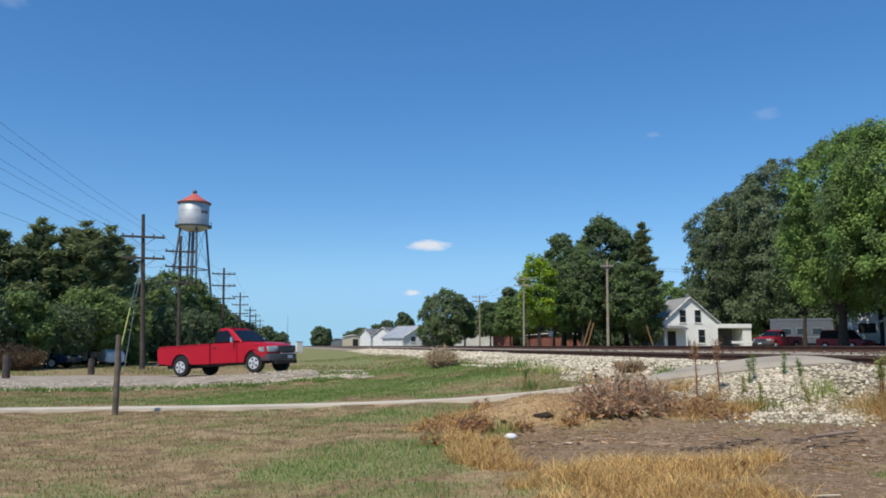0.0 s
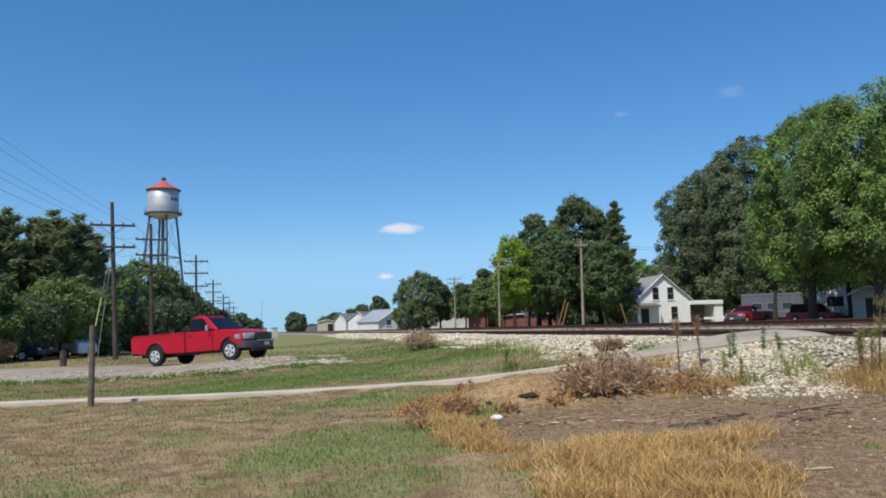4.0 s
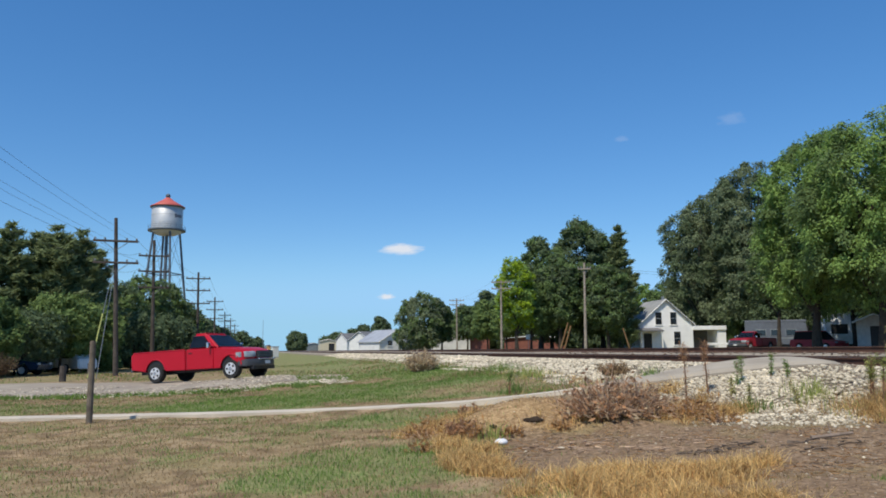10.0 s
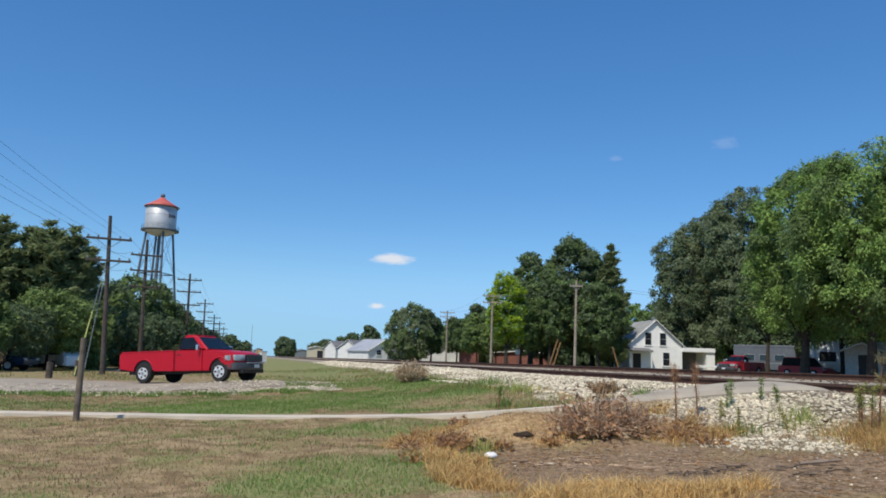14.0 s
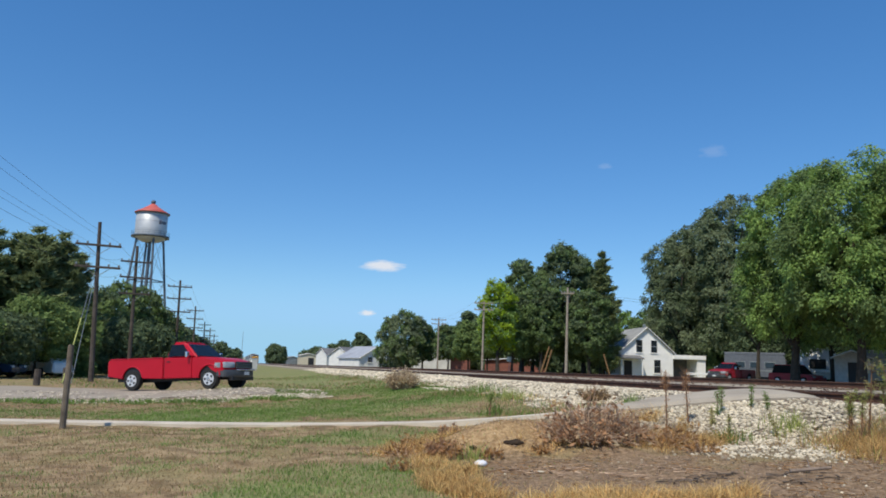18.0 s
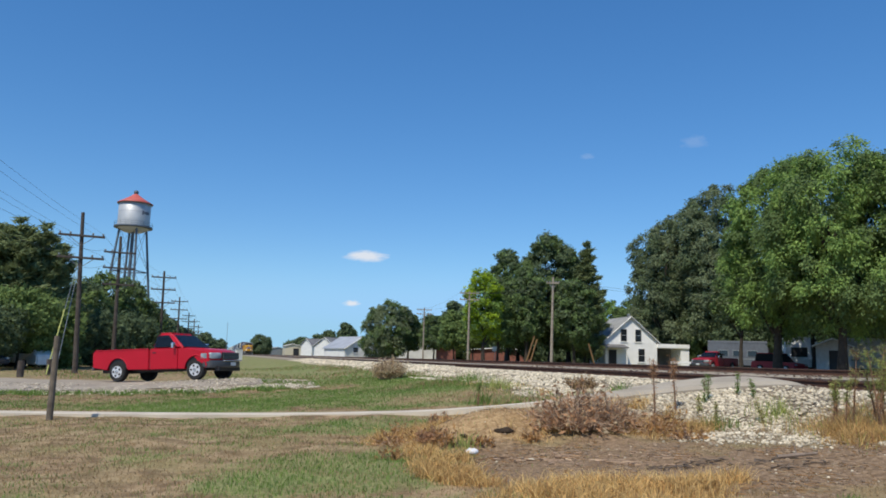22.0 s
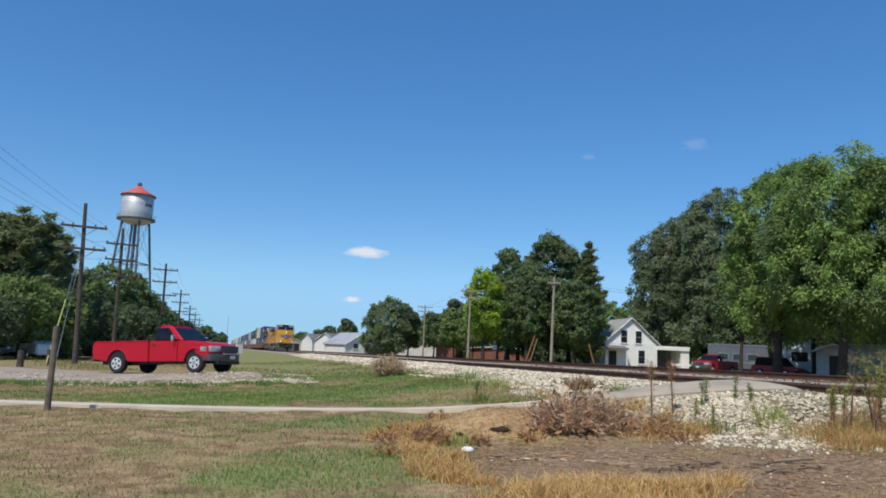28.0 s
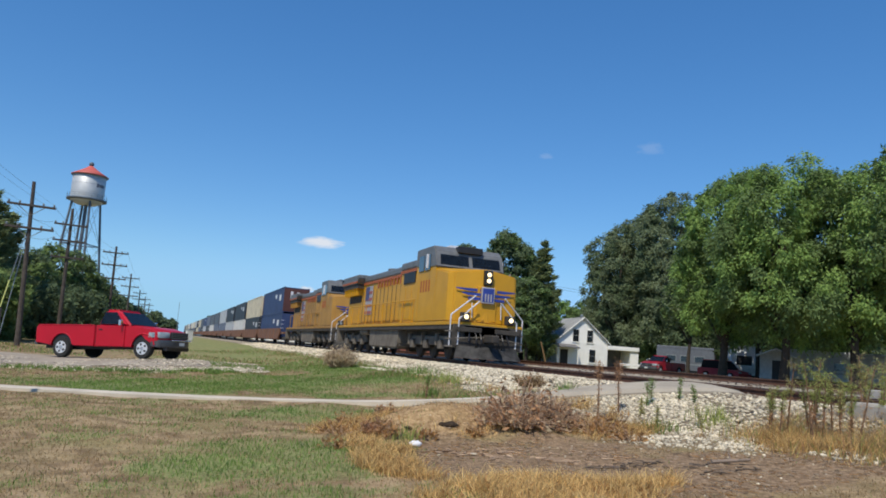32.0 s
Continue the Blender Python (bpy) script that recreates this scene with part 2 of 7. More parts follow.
def prism(profile, x0, x1, bevel=0.0, bm=None):
    """A side profile of (y, z) points, carried from x0 to x1."""
    b = bmesh.new()
    n = len(profile)
    v0 = [b.verts.new((x0, y, z)) for y, z in profile]
    v1 = [b.verts.new((x1, y, z)) for y, z in profile]
    b.faces.new(v0), b.faces.new(v1[::-1])
    for i in range(n):
        b.faces.new((v0[i], v1[i], v1[(i + 1) % n], v0[(i + 1) % n])[::-1])
    bmesh.ops.recalc_face_normals(b, faces=b.faces)
    if bevel:
        bmesh.ops.bevel(b, geom=[e for e in b.edges if e.calc_face_angle(0) > 0.3], offset=bevel, segments=2, affect="EDGES", clamp_overlap=True)
    return join(bm, b)


def lathe(profile, seg=32, bm=None):
    """A body of revolution round z from (r, z) points."""
    b = bmesh.new()
    rings = []
    for r, z in profile:
        rings.append([b.verts.new((r * math.cos(2 * math.pi * i / seg), r * math.sin(2 * math.pi * i / seg), z)) for i in range(seg)])
    for a, c in zip(rings, rings[1:]):
        for i in range(seg):
            b.faces.new((a[i], a[(i + 1) % seg], c[(i + 1) % seg], c[i]))
    b.faces.new(rings[0][::-1]), b.faces.new(rings[-1])
    bmesh.ops.recalc_face_normals(b, faces=b.faces)
    for f in b.faces:
        f.smooth = True
    return join(bm, b)


def hoop(radius, z, r, seg=48, sides=6):
    """A thin level ring."""
    b = bmesh.new()
    rows = []
    for i in range(seg):
        a = 2 * math.pi * i / seg
        rows.append([b.verts.new(((radius + r * math.cos(c)) * math.cos(a), (radius + r * math.cos(c)) * math.sin(a), z + r * math.sin(c))) for c in [2 * math.pi * j / sides for j in range(sides)]])
    for i in range(seg):
        p, q = rows[i], rows[(i + 1) % seg]
        for j in range(sides):
            b.faces.new((p[j], q[j], q[(j + 1) % sides], p[(j + 1) % sides]))
    return b


# ---- the lie of the land ----
TRACK_X, RAIL_Z = 11.7, 1.15
FAR_X, FAR_Z = 16.1, 1.36
GX = np.array([-400, -60, -3, 0, 3.4, 6.0, 7.6, 8.4, 9.4, 13.0, 14.4, 18.2, 20, 24, 60, 400.0])
GZ = np.array([0.05, 0.05, 0.0, 0.07, 0.23, 0.4, 0.5, 0.6, 0.78, 0.8, 1.0, 1.0, 0.95, 1.0, 1.05, 1.05])


def bump(x, y, cx, cy, rx, ry):
    return np.exp(-((x - cx) / rx) ** 2 - ((y - cy) / ry) ** 2)


def ground_z(x, y):
    x, y = np.asarray(x, float), np.asarray(y, float)
    z = np.interp(x, GX, GZ)
    z = z + 0.24 * bump(x, y, 0.8, 30.0, 3.2, 3.5) + 0.06 * bump(x, y, -3.4, 32, 6, 5)
    z = z + 0.4 * bump(x, y, 3.45, 10.3, 0.85, 0.7) + 0.14 * bump(x, y, 4.3, 10.5, 0.6, 0.6) + 0.05 * bump(x, y, 2.6, 9.9, 0.4, 0.35) + 0.08 * bump(x, y, 4.8, 10.0, 0.9, 0.7)
    near = np.clip(1 - np.hypot(x - 2, y - 12) / 40, 0, 1)
    z = z + near * (0.02 * np.sin(x * 1.3 + y * 0.7) + 0.015 * np.sin(x * 3.1 - y * 2.3 + 1) + 0.01 * np.sin(5.3 * x + 4.1 * y))
    # the grass rises to the foot of the ballast beyond the path
    z = z + np.clip((y - 15.5) / 4, 0, 1) * np.interp(x, [3.5, 5.0, 6.5, 7.6, 8.3, 8.9, 9.2], [0, 0.09, 0.21, 0.24, 0.2, 0.08, 0])
    # the bank of stones that carries the crossing ramp
    for rx, ry, rz in ((6.4, 13.4, 0.56), (7.2, 12.95, 0.71), (8.2, 12.5, 0.92), (9.0, 12.3, 1.03), (9.7, 12.2, 1.08)):
        d = np.maximum(np.hypot(x - rx, y - ry) - 0.7, 0)
        z = np.maximum(z, rz - 0.02 - 0.17 * d - 0.03 * d * d)
    return z


def vnoise(x, y, scale, seed):
    """Smooth lattice noise from 0 to 1."""
    x, y = np.asarray(x, float) / scale, np.asarray(y, float) / scale
    i, j = np.floor(x).astype(np.int64), np.floor(y).astype(np.int64)
    u, v = x - i, y - j
    u, v = u * u * (3 - 2 * u), v * v * (3 - 2 * v)

    def h(a, b):
        n = (a * 374761393 + b * 668265263 + seed * 974711) & 0x7FFFFFFF
        n = ((n ^ (n >> 13)) * 1274126177) & 0x7FFFFFFF
        return ((n ^ (n >> 16)) & 0xFFFF) / 65535.0
    return (h(i, j) * (1 - u) + h(i + 1, j) * u) * (1 - v) + (h(i, j + 1) * (1 - u) + h(i + 1, j + 1) * u) * v


def gz(x, y):
    return float(ground_z(x, y))

# ---- ground ----
def soft(x, y, cx, cy, rx, ry, hard=2.0):
    d = ((x - cx) / rx) ** 2 + ((y - cy) / ry) ** 2
    return np.clip(hard * (1 - d) + 0.5, 0, 1)


def cover(x, y):
    """Shares of green grass, bare dirt, golden straw and loose gravel."""
    w = 1.6 * (vnoise(x, y, 1.3, 1) - 0.5) + 0.9 * (vnoise(x, y, 0.45, 2) - 0.5)
    xx, yy = x + w * 0.6, y + w * 1.1 * (vnoise(x, y, 2.0, 3) + 0.5)
    speck = np.clip((vnoise(x, y, 0.35, 5) * 0.6 + vnoise(x, y, 0.9, 6) * 0.6 - 0.55) * 3, 0, 1)
    streak = np.clip(0.42 + 2.2 * (0.65 * vnoise(x, y, 2.6, 31) + 0.35 * vnoise(x, y, 0.9, 32) - 0.28), 0.1, 1)
    green = np.maximum.reduce([0.42 * speck * (x < 3),
        soft(xx, yy, 2.3, 13.2, 2.1, 1.7, 1.2) * (0.5 + 0.5 * speck), soft(xx, yy, 1.25, 8.3, 1.45, 1.35, 1.2) * (0.6 + 0.4 * speck), 0.6 * soft(xx, yy, 0.6, 6.2, 1.2, 0.6, 1.0),
        streak * 0.95 * soft(xx, yy, 2.6, 21.0, 5.5, 4.0), streak * 0.85 * soft(xx, yy, 6.0, 24.0, 1.6, 8.0),
        0.8 * soft(xx, yy, 4.5, 4.2, 0.5, 0.4), 0.5 * soft(xx, yy, -6.0, 20.5, 6.0, 2.0), 0.45 * soft(xx, yy, -2.0, 6.6, 1.2, 0.8), streak * 0.85 * soft(xx, yy, 3.4, 40.0, 4.5, 13.0),
        0.8 * soft(xx, yy, 4.5, 75, 4.5, 34), 0.7 * (y > 90) * (np.abs(x - 1) < 8), 0.55 * (np.hypot(x, y) > 60) * (x > 18), 0.35 * (x < -8) * (y > 40)])
    dirt = np.maximum.reduce([0.8 * soft(xx, yy, 4.2, 5.0, 0.7, 0.5), 0.9 * soft(xx, yy, 4.4, 7.3, 1.9, 1.35), 0.9 * soft(xx, yy, 5.8, 6.6, 2.0, 1.4), 0.8 * soft(xx, yy, 3.4, 8.7, 0.9, 0.6), 0.25 * soft(xx, yy, 3.3, 9.8, 0.7, 0.7), 0.8 * soft(xx, yy, 5.0, 8.9, 0.8, 0.6)])
    xx, yy = x + w * 0.25, y + w * 0.3
    straw = np.maximum.reduce([0.95 * soft(xx, yy, 2.9, 5.0, 0.9, 0.9), soft(xx, yy, 3.3, 6.1, 1.3, 0.4), soft(xx, yy, 2.3, 8.3, 0.35, 1.5), 0.8 * soft(xx, yy, 2.6, 10.6, 0.6, 0.9), 0.95 * soft(xx, yy, 3.6, 10.25, 1.1, 0.9),
                               0.85 * soft(xx, yy, 6.1, 10.1, 0.85, 0.9, 1.0), 0.8 * soft(xx, yy, 8.4, 7.8, 1.3, 0.9), 0.4 * soft(xx, yy, 6.6, 11.4, 0.6, 0.8), 0.5 * soft(xx, yy, 7.2, 19, 0.7, 4)])
    gravel = np.maximum.reduce([soft(xx, yy, 8.1, 11.3, 1.7, 1.2), 0.55 * soft(xx, yy, 7.9, 9.9, 1.6, 0.9, 1.0), 0.5 * soft(xx, yy, 6.9, 8.9, 1.2, 1.2, 1.0), 0.7 * soft(xx, yy, 6.3, 11.6, 0.6, 1.2), np.clip((x - 7.6) / 0.5, 0, 1) * (x < 20), 0.8 * soft(xx, yy, 7.0, 17.5, 0.35, 3.0)])
    return green, dirt, straw, gravel


def axis(parts):
    out = []
    for a, b, s in parts:
        out += list(np.arange(a, b - 1e-6, s))
    return np.array(out + [parts[-1][1]])


def ground_material():
    m = bpy.data.materials.new("patchy grass ground")
    m.use_nodes = True
    n, l = m.node_tree.nodes, m.node_tree.links
    p = n["Principled BSDF"]
    p.inputs["Roughness"].default_value = 0.95
    p.inputs["Specular IOR Level"].default_value = 0.2
    tc = n.new("ShaderNodeTexCoord")
    at = n.new("ShaderNodeAttribute")
    at.attribute_name = "cover"
    sep = n.new("ShaderNodeSeparateColor")
    l.new(at.outputs["Color"], sep.inputs[0])

    def noise_tex(scale, detail=5):
        t = n.new("ShaderNodeTexNoise")
        t.inputs["Scale"].default_value, t.inputs["Detail"].default_value = scale, detail
        l.new(tc.outputs["Object"], t.inputs["Vector"])
        return t.outputs["Fac"]

    def two(fac, a, b, lo=0.38, hi=0.62):
        r = n.new("ShaderNodeValToRGB")
        r.color_ramp.elements[0].position, r.color_ramp.elements[1].position = lo, hi
        r.color_ramp.elements[0].color, r.color_ramp.elements[1].color = (*a, 1), (*b, 1)
        l.new(fac, r.inputs["Fac"])
        return r.outputs["Color"]

    def edge(mask, fac):
        """The mask with a ragged edge."""
        a = n.new("ShaderNodeMath")
        a.operation = "ADD"
        l.new(mask, a.inputs[0]), l.new(fac, a.inputs[1])
        r = n.new("ShaderNodeMapRange")
        r.inputs["From Min"].default_value, r.inputs["From Max"].default_value = 0.7, 1.25
        l.new(a.outputs[0], r.inputs["Value"])
        return r.outputs[0]

    def mix(fac, a, b):
        x = n.new("ShaderNodeMix")
        x.data_type = "RGBA"
        l.new(fac, x.inputs[0]), l.new(a, x.inputs[6]), l.new(b, x.inputs[7])
        return x.outputs[2]
    big, mid, fine, tiny = noise_tex(0.7), noise_tex(2.6), noise_tex(14), noise_tex(60)
    col = two(mid, (0.2, 0.135, 0.072), (0.42, 0.305, 0.175))
    col = mix(two(big, (0, 0, 0), (0.8, 0.8, 0.8), 0.45, 0.66), col, two(fine, (0.24, 0.2, 0.09), (0.34, 0.28, 0.13)))
    col = mix(edge(sep.outputs[0], mid), col, two(fine, (0.17, 0.2, 0.07), (0.27, 0.28, 0.11)))
    col = mix(two(noise_tex(0.3, 3), (0, 0, 0), (0.55, 0.55, 0.55), 0.48, 0.62), col, two(mid, (0.26, 0.2, 0.1), (0.4, 0.31, 0.17)))
    col = mix(edge(sep.outputs[2], fine), col, two(fine, (0.3, 0.19, 0.09), (0.48, 0.33, 0.17)))
    col = mix(edge(sep.outputs[1], mid), col, two(fine, (0.19, 0.125, 0.073), (0.325, 0.225, 0.137)))
    # gravel ground, darkened for the shaded gaps between loose stones
    col = mix(edge(at.outputs["Alpha"], fine), col, two(fine, (0.14, 0.11, 0.08), (0.34, 0.28, 0.2)))
    v = n.new("ShaderNodeMix")
    v.data_type, v.blend_type = "RGBA", "MULTIPLY"
    v.inputs[0].default_value = 1
    l.new(col, v.inputs[6]), l.new(two(tiny, (0.6, 0.6, 0.6), (1.25, 1.25, 1.25), 0.3, 0.7), v.inputs[7])
    l.new(v.outputs[2], p.inputs["Base Color"])
    b = n.new("ShaderNodeBump")
    b.inputs["Strength"].default_value, b.inputs["Distance"].default_value = 0.8, 0.05
    l.new(fine, b.inputs["Height"]), l.new(b.outputs["Normal"], p.inputs["Normal"])
    return m


def add_cover(me, x, y):
    g, d, s, r = cover(x, y)
    at = me.attributes.new("cover", "FLOAT_COLOR", "POINT")
    at.data.foreach_set("color", np.stack([g, d, s, r], 1).astype(np.float32).ravel())


def make_ground():
    ax = axis([(-3000, -400, 260), (-400, -60, 40), (-60, -14, 3), (-14, -4, 0.5), (-4, 14, 0.16), (14, 30, 1), (30, 80, 5), (80, 400, 40), (400, 3000, 260)])
    ay = axis([(-600, -20, 60), (-20, 4, 2), (4, 16, 0.16), (16, 36, 0.4), (36, 80, 2.5), (80, 400, 20), (400, 4000, 300)])
    X, Y = np.meshgrid(ax, ay)
    Z = ground_z(X, Y)
    nx, ny = len(ax), len(ay)
    i = np.arange(nx * ny).reshape(ny, nx)
    faces = np.stack([i[:-1, :-1], i[:-1, 1:], i[1:, 1:], i[1:, :-1]], -1).reshape(-1, 4)
    me = mesh_of("ground", np.stack([X, Y, Z], -1).reshape(-1, 3).tolist(), faces.tolist(), ground_material(), True)
    add_cover(me, X.ravel(), Y.ravel())
    tagged(new("ground", me), "patchy lawn of green and sunburnt grass with bare dirt", "ground", kind="structure")


make_ground()


def strip(name, centre, widths, heights, thick, material, label, category, follow=0.0, tilt=0.0):
    """A paved strip along a line of (x, y), with its edges down into the ground."""
    c = [Vector(p) for p in centre]
    vs, fs = [], []
    for k, p in enumerate(c):
        d = (c[min(k + 1, len(c) - 1)] - c[max(k - 1, 0)]).normalized()
        n = Vector((-d.y, d.x))
        w = widths[k] / 2
        for s, dz in ((-1, -thick), (-1, -0.05 if tilt else 0), (-0.8 if tilt else -0.33, 0.0 if tilt else 0.01), (0.33, 0.01), (1, 0), (1, -thick)):
            q = p + n * s * (w + (0.25 * math.sin(1.9 * k) + 0.15 * math.sin(4.3 * k) if follow else 0))
            vs.append((q.x, q.y, (gz(q.x, q.y) + follow if follow else heights[k] + tilt * s * min(1.0, k / 4)) + dz))
    for k in range(len(c) - 1):
        for j in range(5):
            a = 6 * k + j
            fs.append((a, a + 6, a + 7, a + 1))
    me = mesh_of(name, vs, fs, material)
    return tagged(new(name, me), label, category, kind="structure")


def smooth_line(pts, step=0.8):
    """Catmull-Rom through rows of any length."""
    P = [np.array(p, float) for p in pts]
    P = [2 * P[0] - P[1]] + P + [2 * P[-1] - P[-2]]
    out = []
    for a, b, c, d in zip(P, P[1:], P[2:], P[3:]):
        n = max(2, int(np.linalg.norm((c - b)[:2]) / step))
        for t in np.arange(n) / n:
            out.append(0.5 * (2 * b + (c - a) * t + (2 * a - 5 * b + 4 * c - d) * t * t + (3 * b - a - 3 * c + d) * t ** 3))
    return out + [P[-2]]


# the footpath: x, y, height, width
PATH_LINE = smooth_line([(-60, 18.8, 0.08, 1.2), (-20, 18.4, 0.06, 1.2), (-5.6, 17.75, 0.05, 1.25), (0.2, 16.65, 0.12, 1.25), (3.4, 15.35, 0.28, 1.3), (4.6, 14.72, 0.4, 1.35), (5.6, 14.05, 0.545, 1.5), (6.4, 13.45, 0.69, 2.2)])
RAMP_LINE = smooth_line([(6.4, 13.55, 0.716, 1.5), (7.2, 12.95, 0.87, 1.5), (8.2, 12.5, 1.03, 1.5), (9.0, 12.3, 1.12, 1.5), (9.7, 12.2, 1.155, 1.4), (10.05, 12.15, 1.13, 1.2), (10.3, 12.1, 1.05, 1.0)], 0.25)
strip("footpath", [p[:2] for p in PATH_LINE], [p[3] * 0.54 for p in PATH_LINE], [p[2] for p in PATH_LINE], 0.25, M["concrete"], "narrow pale concrete footpath across the lawn", "path")
strip("crossing_ramp", [p[:2] for p in RAMP_LINE], [p[3] for p in RAMP_LINE], [p[2] for p in RAMP_LINE], 0.6, M["rampm"], "worn grey asphalt ramp up to the rails", "ramp", tilt=0.03)
ROAD_LINE = smooth_line([(-70, 33.0), (-30, 32.0), (-12, 31.5), (-4, 31.0), (-0.5, 30.6), (1.6, 30.5)], 1.0)
strip("road", [p[:2] for p in ROAD_LINE], [12.0 if p[0] < -12 else 12.0 - (p[0] + 12) * 0.47 for p in ROAD_LINE], [gz(p[0], p[1]) + 0.04 for p in ROAD_LINE], 0.3, M["roadm"], "dusty pale gravel road ending in a parking spot", "road", follow=0.035)


# ---- railway ----
def ballast_bed():
    prof = [(7.7, 0.46), (8.3, 0.62), (9.2, 0.9), (9.8, 0.985), (13.5, 0.985), (14.3, 1.18), (18.0, 1.18), (19.2, 0.9), (20.4, 0.7)]
    ys = axis([(-40, 4, 2), (4, 40, 0.5), (40, 120, 4), (120, 2200, 60)])
    vs, fs = [], []
    rng = np.random.default_rng(3)
    for y in ys:
        for x, z in prof:
            j = 0.05 if 4 < y < 60 else 0.0
            vs.append((x + rng.normal(0, j * 1.5), y, z - (0.05 if 7.9 < x < 10 else 0.0) + rng.normal(0, j * 0.25)))
    n = len(prof)
    for k in range(len(ys) - 1):
        for j in range(n - 1):
            a = k * n + j
            fs.append((a, a + 1, a + n + 1, a + n))
    tagged(new("ballast_bed", mesh_of("ballast_bed", vs, fs, M["ballastm"])), "pale limestone ballast bank under the railway", "ballast", kind="structure")


ballast_bed()
RAIL_PROFILE = [(-0.07, 0), (0.07, 0), (0.07, 0.02), (0.012, 0.04), (0.012, 0.12), (0.037, 0.135), (0.037, 0.165), (-0.037, 0.165), (-0.037, 0.135), (-0.012, 0.12), (-0.012, 0.04), (-0.07, 0.02)]


def track(xc, ztop, name):
    t = tagged(empty(name, pose(xc, 0, ztop - 0.165)), "railway track with rusty rails on timber sleepers", "railway track", kind="structure")
    for s in (-0.755, 0.755):
        b = bmesh.new()
        a = [b.verts.new((s + x, -40, z)) for x, z in RAIL_PROFILE]
        c = [b.verts.new((s + x, 2200, z)) for x, z in RAIL_PROFILE]
        for i in range(12):
            b.faces.new((a[i], a[(i + 1) % 12], c[(i + 1) % 12], c[i]))
        bmesh.ops.recalc_face_normals(b, faces=b.faces)
        r = part("rail", b, M["rail"], t)
        part("rail_head", box(s - 0.03, s + 0.03, -40, 2200, 0.166, 0.169), M["railtop"], r, "polished rail head")
    first = part("sleeper", box(-1.3, 1.3, -0.115, 0.115, -0.17, -0.002, 0.012), M["tie"], t, m=pose(0, 4, 0))
    rng = random.Random(4)
    for k in range(1, 150):
        sub("sleeper", first, t, pose(rng.uniform(-0.04, 0.04), 4 + k * 0.52, rng.uniform(-0.015, 0.0), 0, 0, rng.uniform(-0.8, 0.8)))


track(TRACK_X, RAIL_Z, "track_near")
track(FAR_X, FAR_Z, "track_far")


# ---- trees ----
def leaf_mesh(name, rng, pts, normals, size, material, stretch=1.6):
    """One small bent leaf spray, two triangles, at every point."""
    n = len(pts)
    d = rng.normal(size=(n, 3))
    d -= (d * normals).sum(1, keepdims=True) * normals * 0.7
    d /= np.linalg.norm(d, axis=1, keepdims=True)
    e = np.cross(normals, d)
    e /= np.linalg.norm(e, axis=1, keepdims=True) + 1e-9
    s = size * rng.uniform(0.6, 1.4, (n, 1))
    a, b = d * s * stretch * 0.5, e * s * 0.5
    v = np.stack([pts - a, pts + b * 0.9 + normals * s * 0.12, pts + a, pts - b * 0.9 + normals * s * 0.12], 1).reshape(-1, 3)
    me = bpy.data.meshes.new(name)
    me.vertices.add(4 * n)
    me.vertices.foreach_set("co", v.astype(np.float32).ravel())
    me.loops.add(4 * n)
    me.loops.foreach_set("vertex_index", np.arange(4 * n, dtype=np.int32))
    me.polygons.add(n)
    me.polygons.foreach_set("loop_start", np.arange(0, 4 * n, 4, dtype=np.int32))
    me.polygons.foreach_set("loop_total", np.full(n, 4, np.int32))
    me.update(calc_edges=True)
    me.materials.append(material)
    return me


def crown_mesh(name, rng, pts, normals, size, material, along=None, stretch=1.5):
    """One small pointed leaf spray, a triangle, at every point."""
    n = len(pts)
    d = rng.normal(size=(n, 3)) if along is None else along + rng.normal(size=(n, 3)) * 0.35
    d -= (d * normals).sum(1, keepdims=True) * normals * (0.75 if along is None else 0.3)
    d /= np.linalg.norm(d, axis=1, keepdims=True) + 1e-9
    e = np.cross(normals, d)
    e /= np.linalg.norm(e, axis=1, keepdims=True) + 1e-9
    s = size * rng.uniform(0.6, 1.45, (n, 1))
    v = np.stack([pts - d * s * stretch * 0.4 + e * s * 0.5, pts - d * s * stretch * 0.4 - e * s * 0.5, pts + d * s * stretch * 0.75], 1).reshape(-1, 3)
    me = bpy.data.meshes.new(name)
    me.vertices.add(3 * n)
    me.vertices.foreach_set("co", v.astype(np.float32).ravel())
    me.loops.add(3 * n)
    me.loops.foreach_set("vertex_index", np.arange(3 * n, dtype=np.int32))
    me.polygons.add(n)
    me.polygons.foreach_set("loop_start", np.arange(0, 3 * n, 3, dtype=np.int32))
    me.polygons.foreach_set("loop_total", np.full(n, 3, np.int32))
    me.update(calc_edges=True)
    me.materials.append(material)
    return me


def unit(v):
    return v / (np.linalg.norm(v, axis=-1, keepdims=True) + 1e-9)


def crown_lobes(rng, height, width, depth, bare, n=13, core=0.41, fat=1.0):
    """A core and the rounded lobes round it, as centres and half-axes."""
    zb = height * bare
    cz, hz = (zb + height) / 2, (height - zb) / 2
    out = [((0, 0, cz), (width * core, depth * core, hz * (0.52 + core)))]
    for k in range(n):
        u = -0.8 + 1.66 * ((k + rng.random()) / n)
        R = max(0.05, 1 - abs(u) ** (3.4 if u > 0 else 4.0)) ** 0.5
        r = width * rng.uniform(0.15, 0.23) * fat
        a = 2.4 * k + rng.uniform(-0.4, 0.4)
        q = max(0.0, R * 0.5 * width * rng.uniform(0.88, 1.03) - r)
        out.append(((math.cos(a) * q, math.sin(a) * q * depth / width, min(cz + u * hz, height - r * 0.8)), (r, r, r * rng.uniform(0.8, 1.1))))
    return out


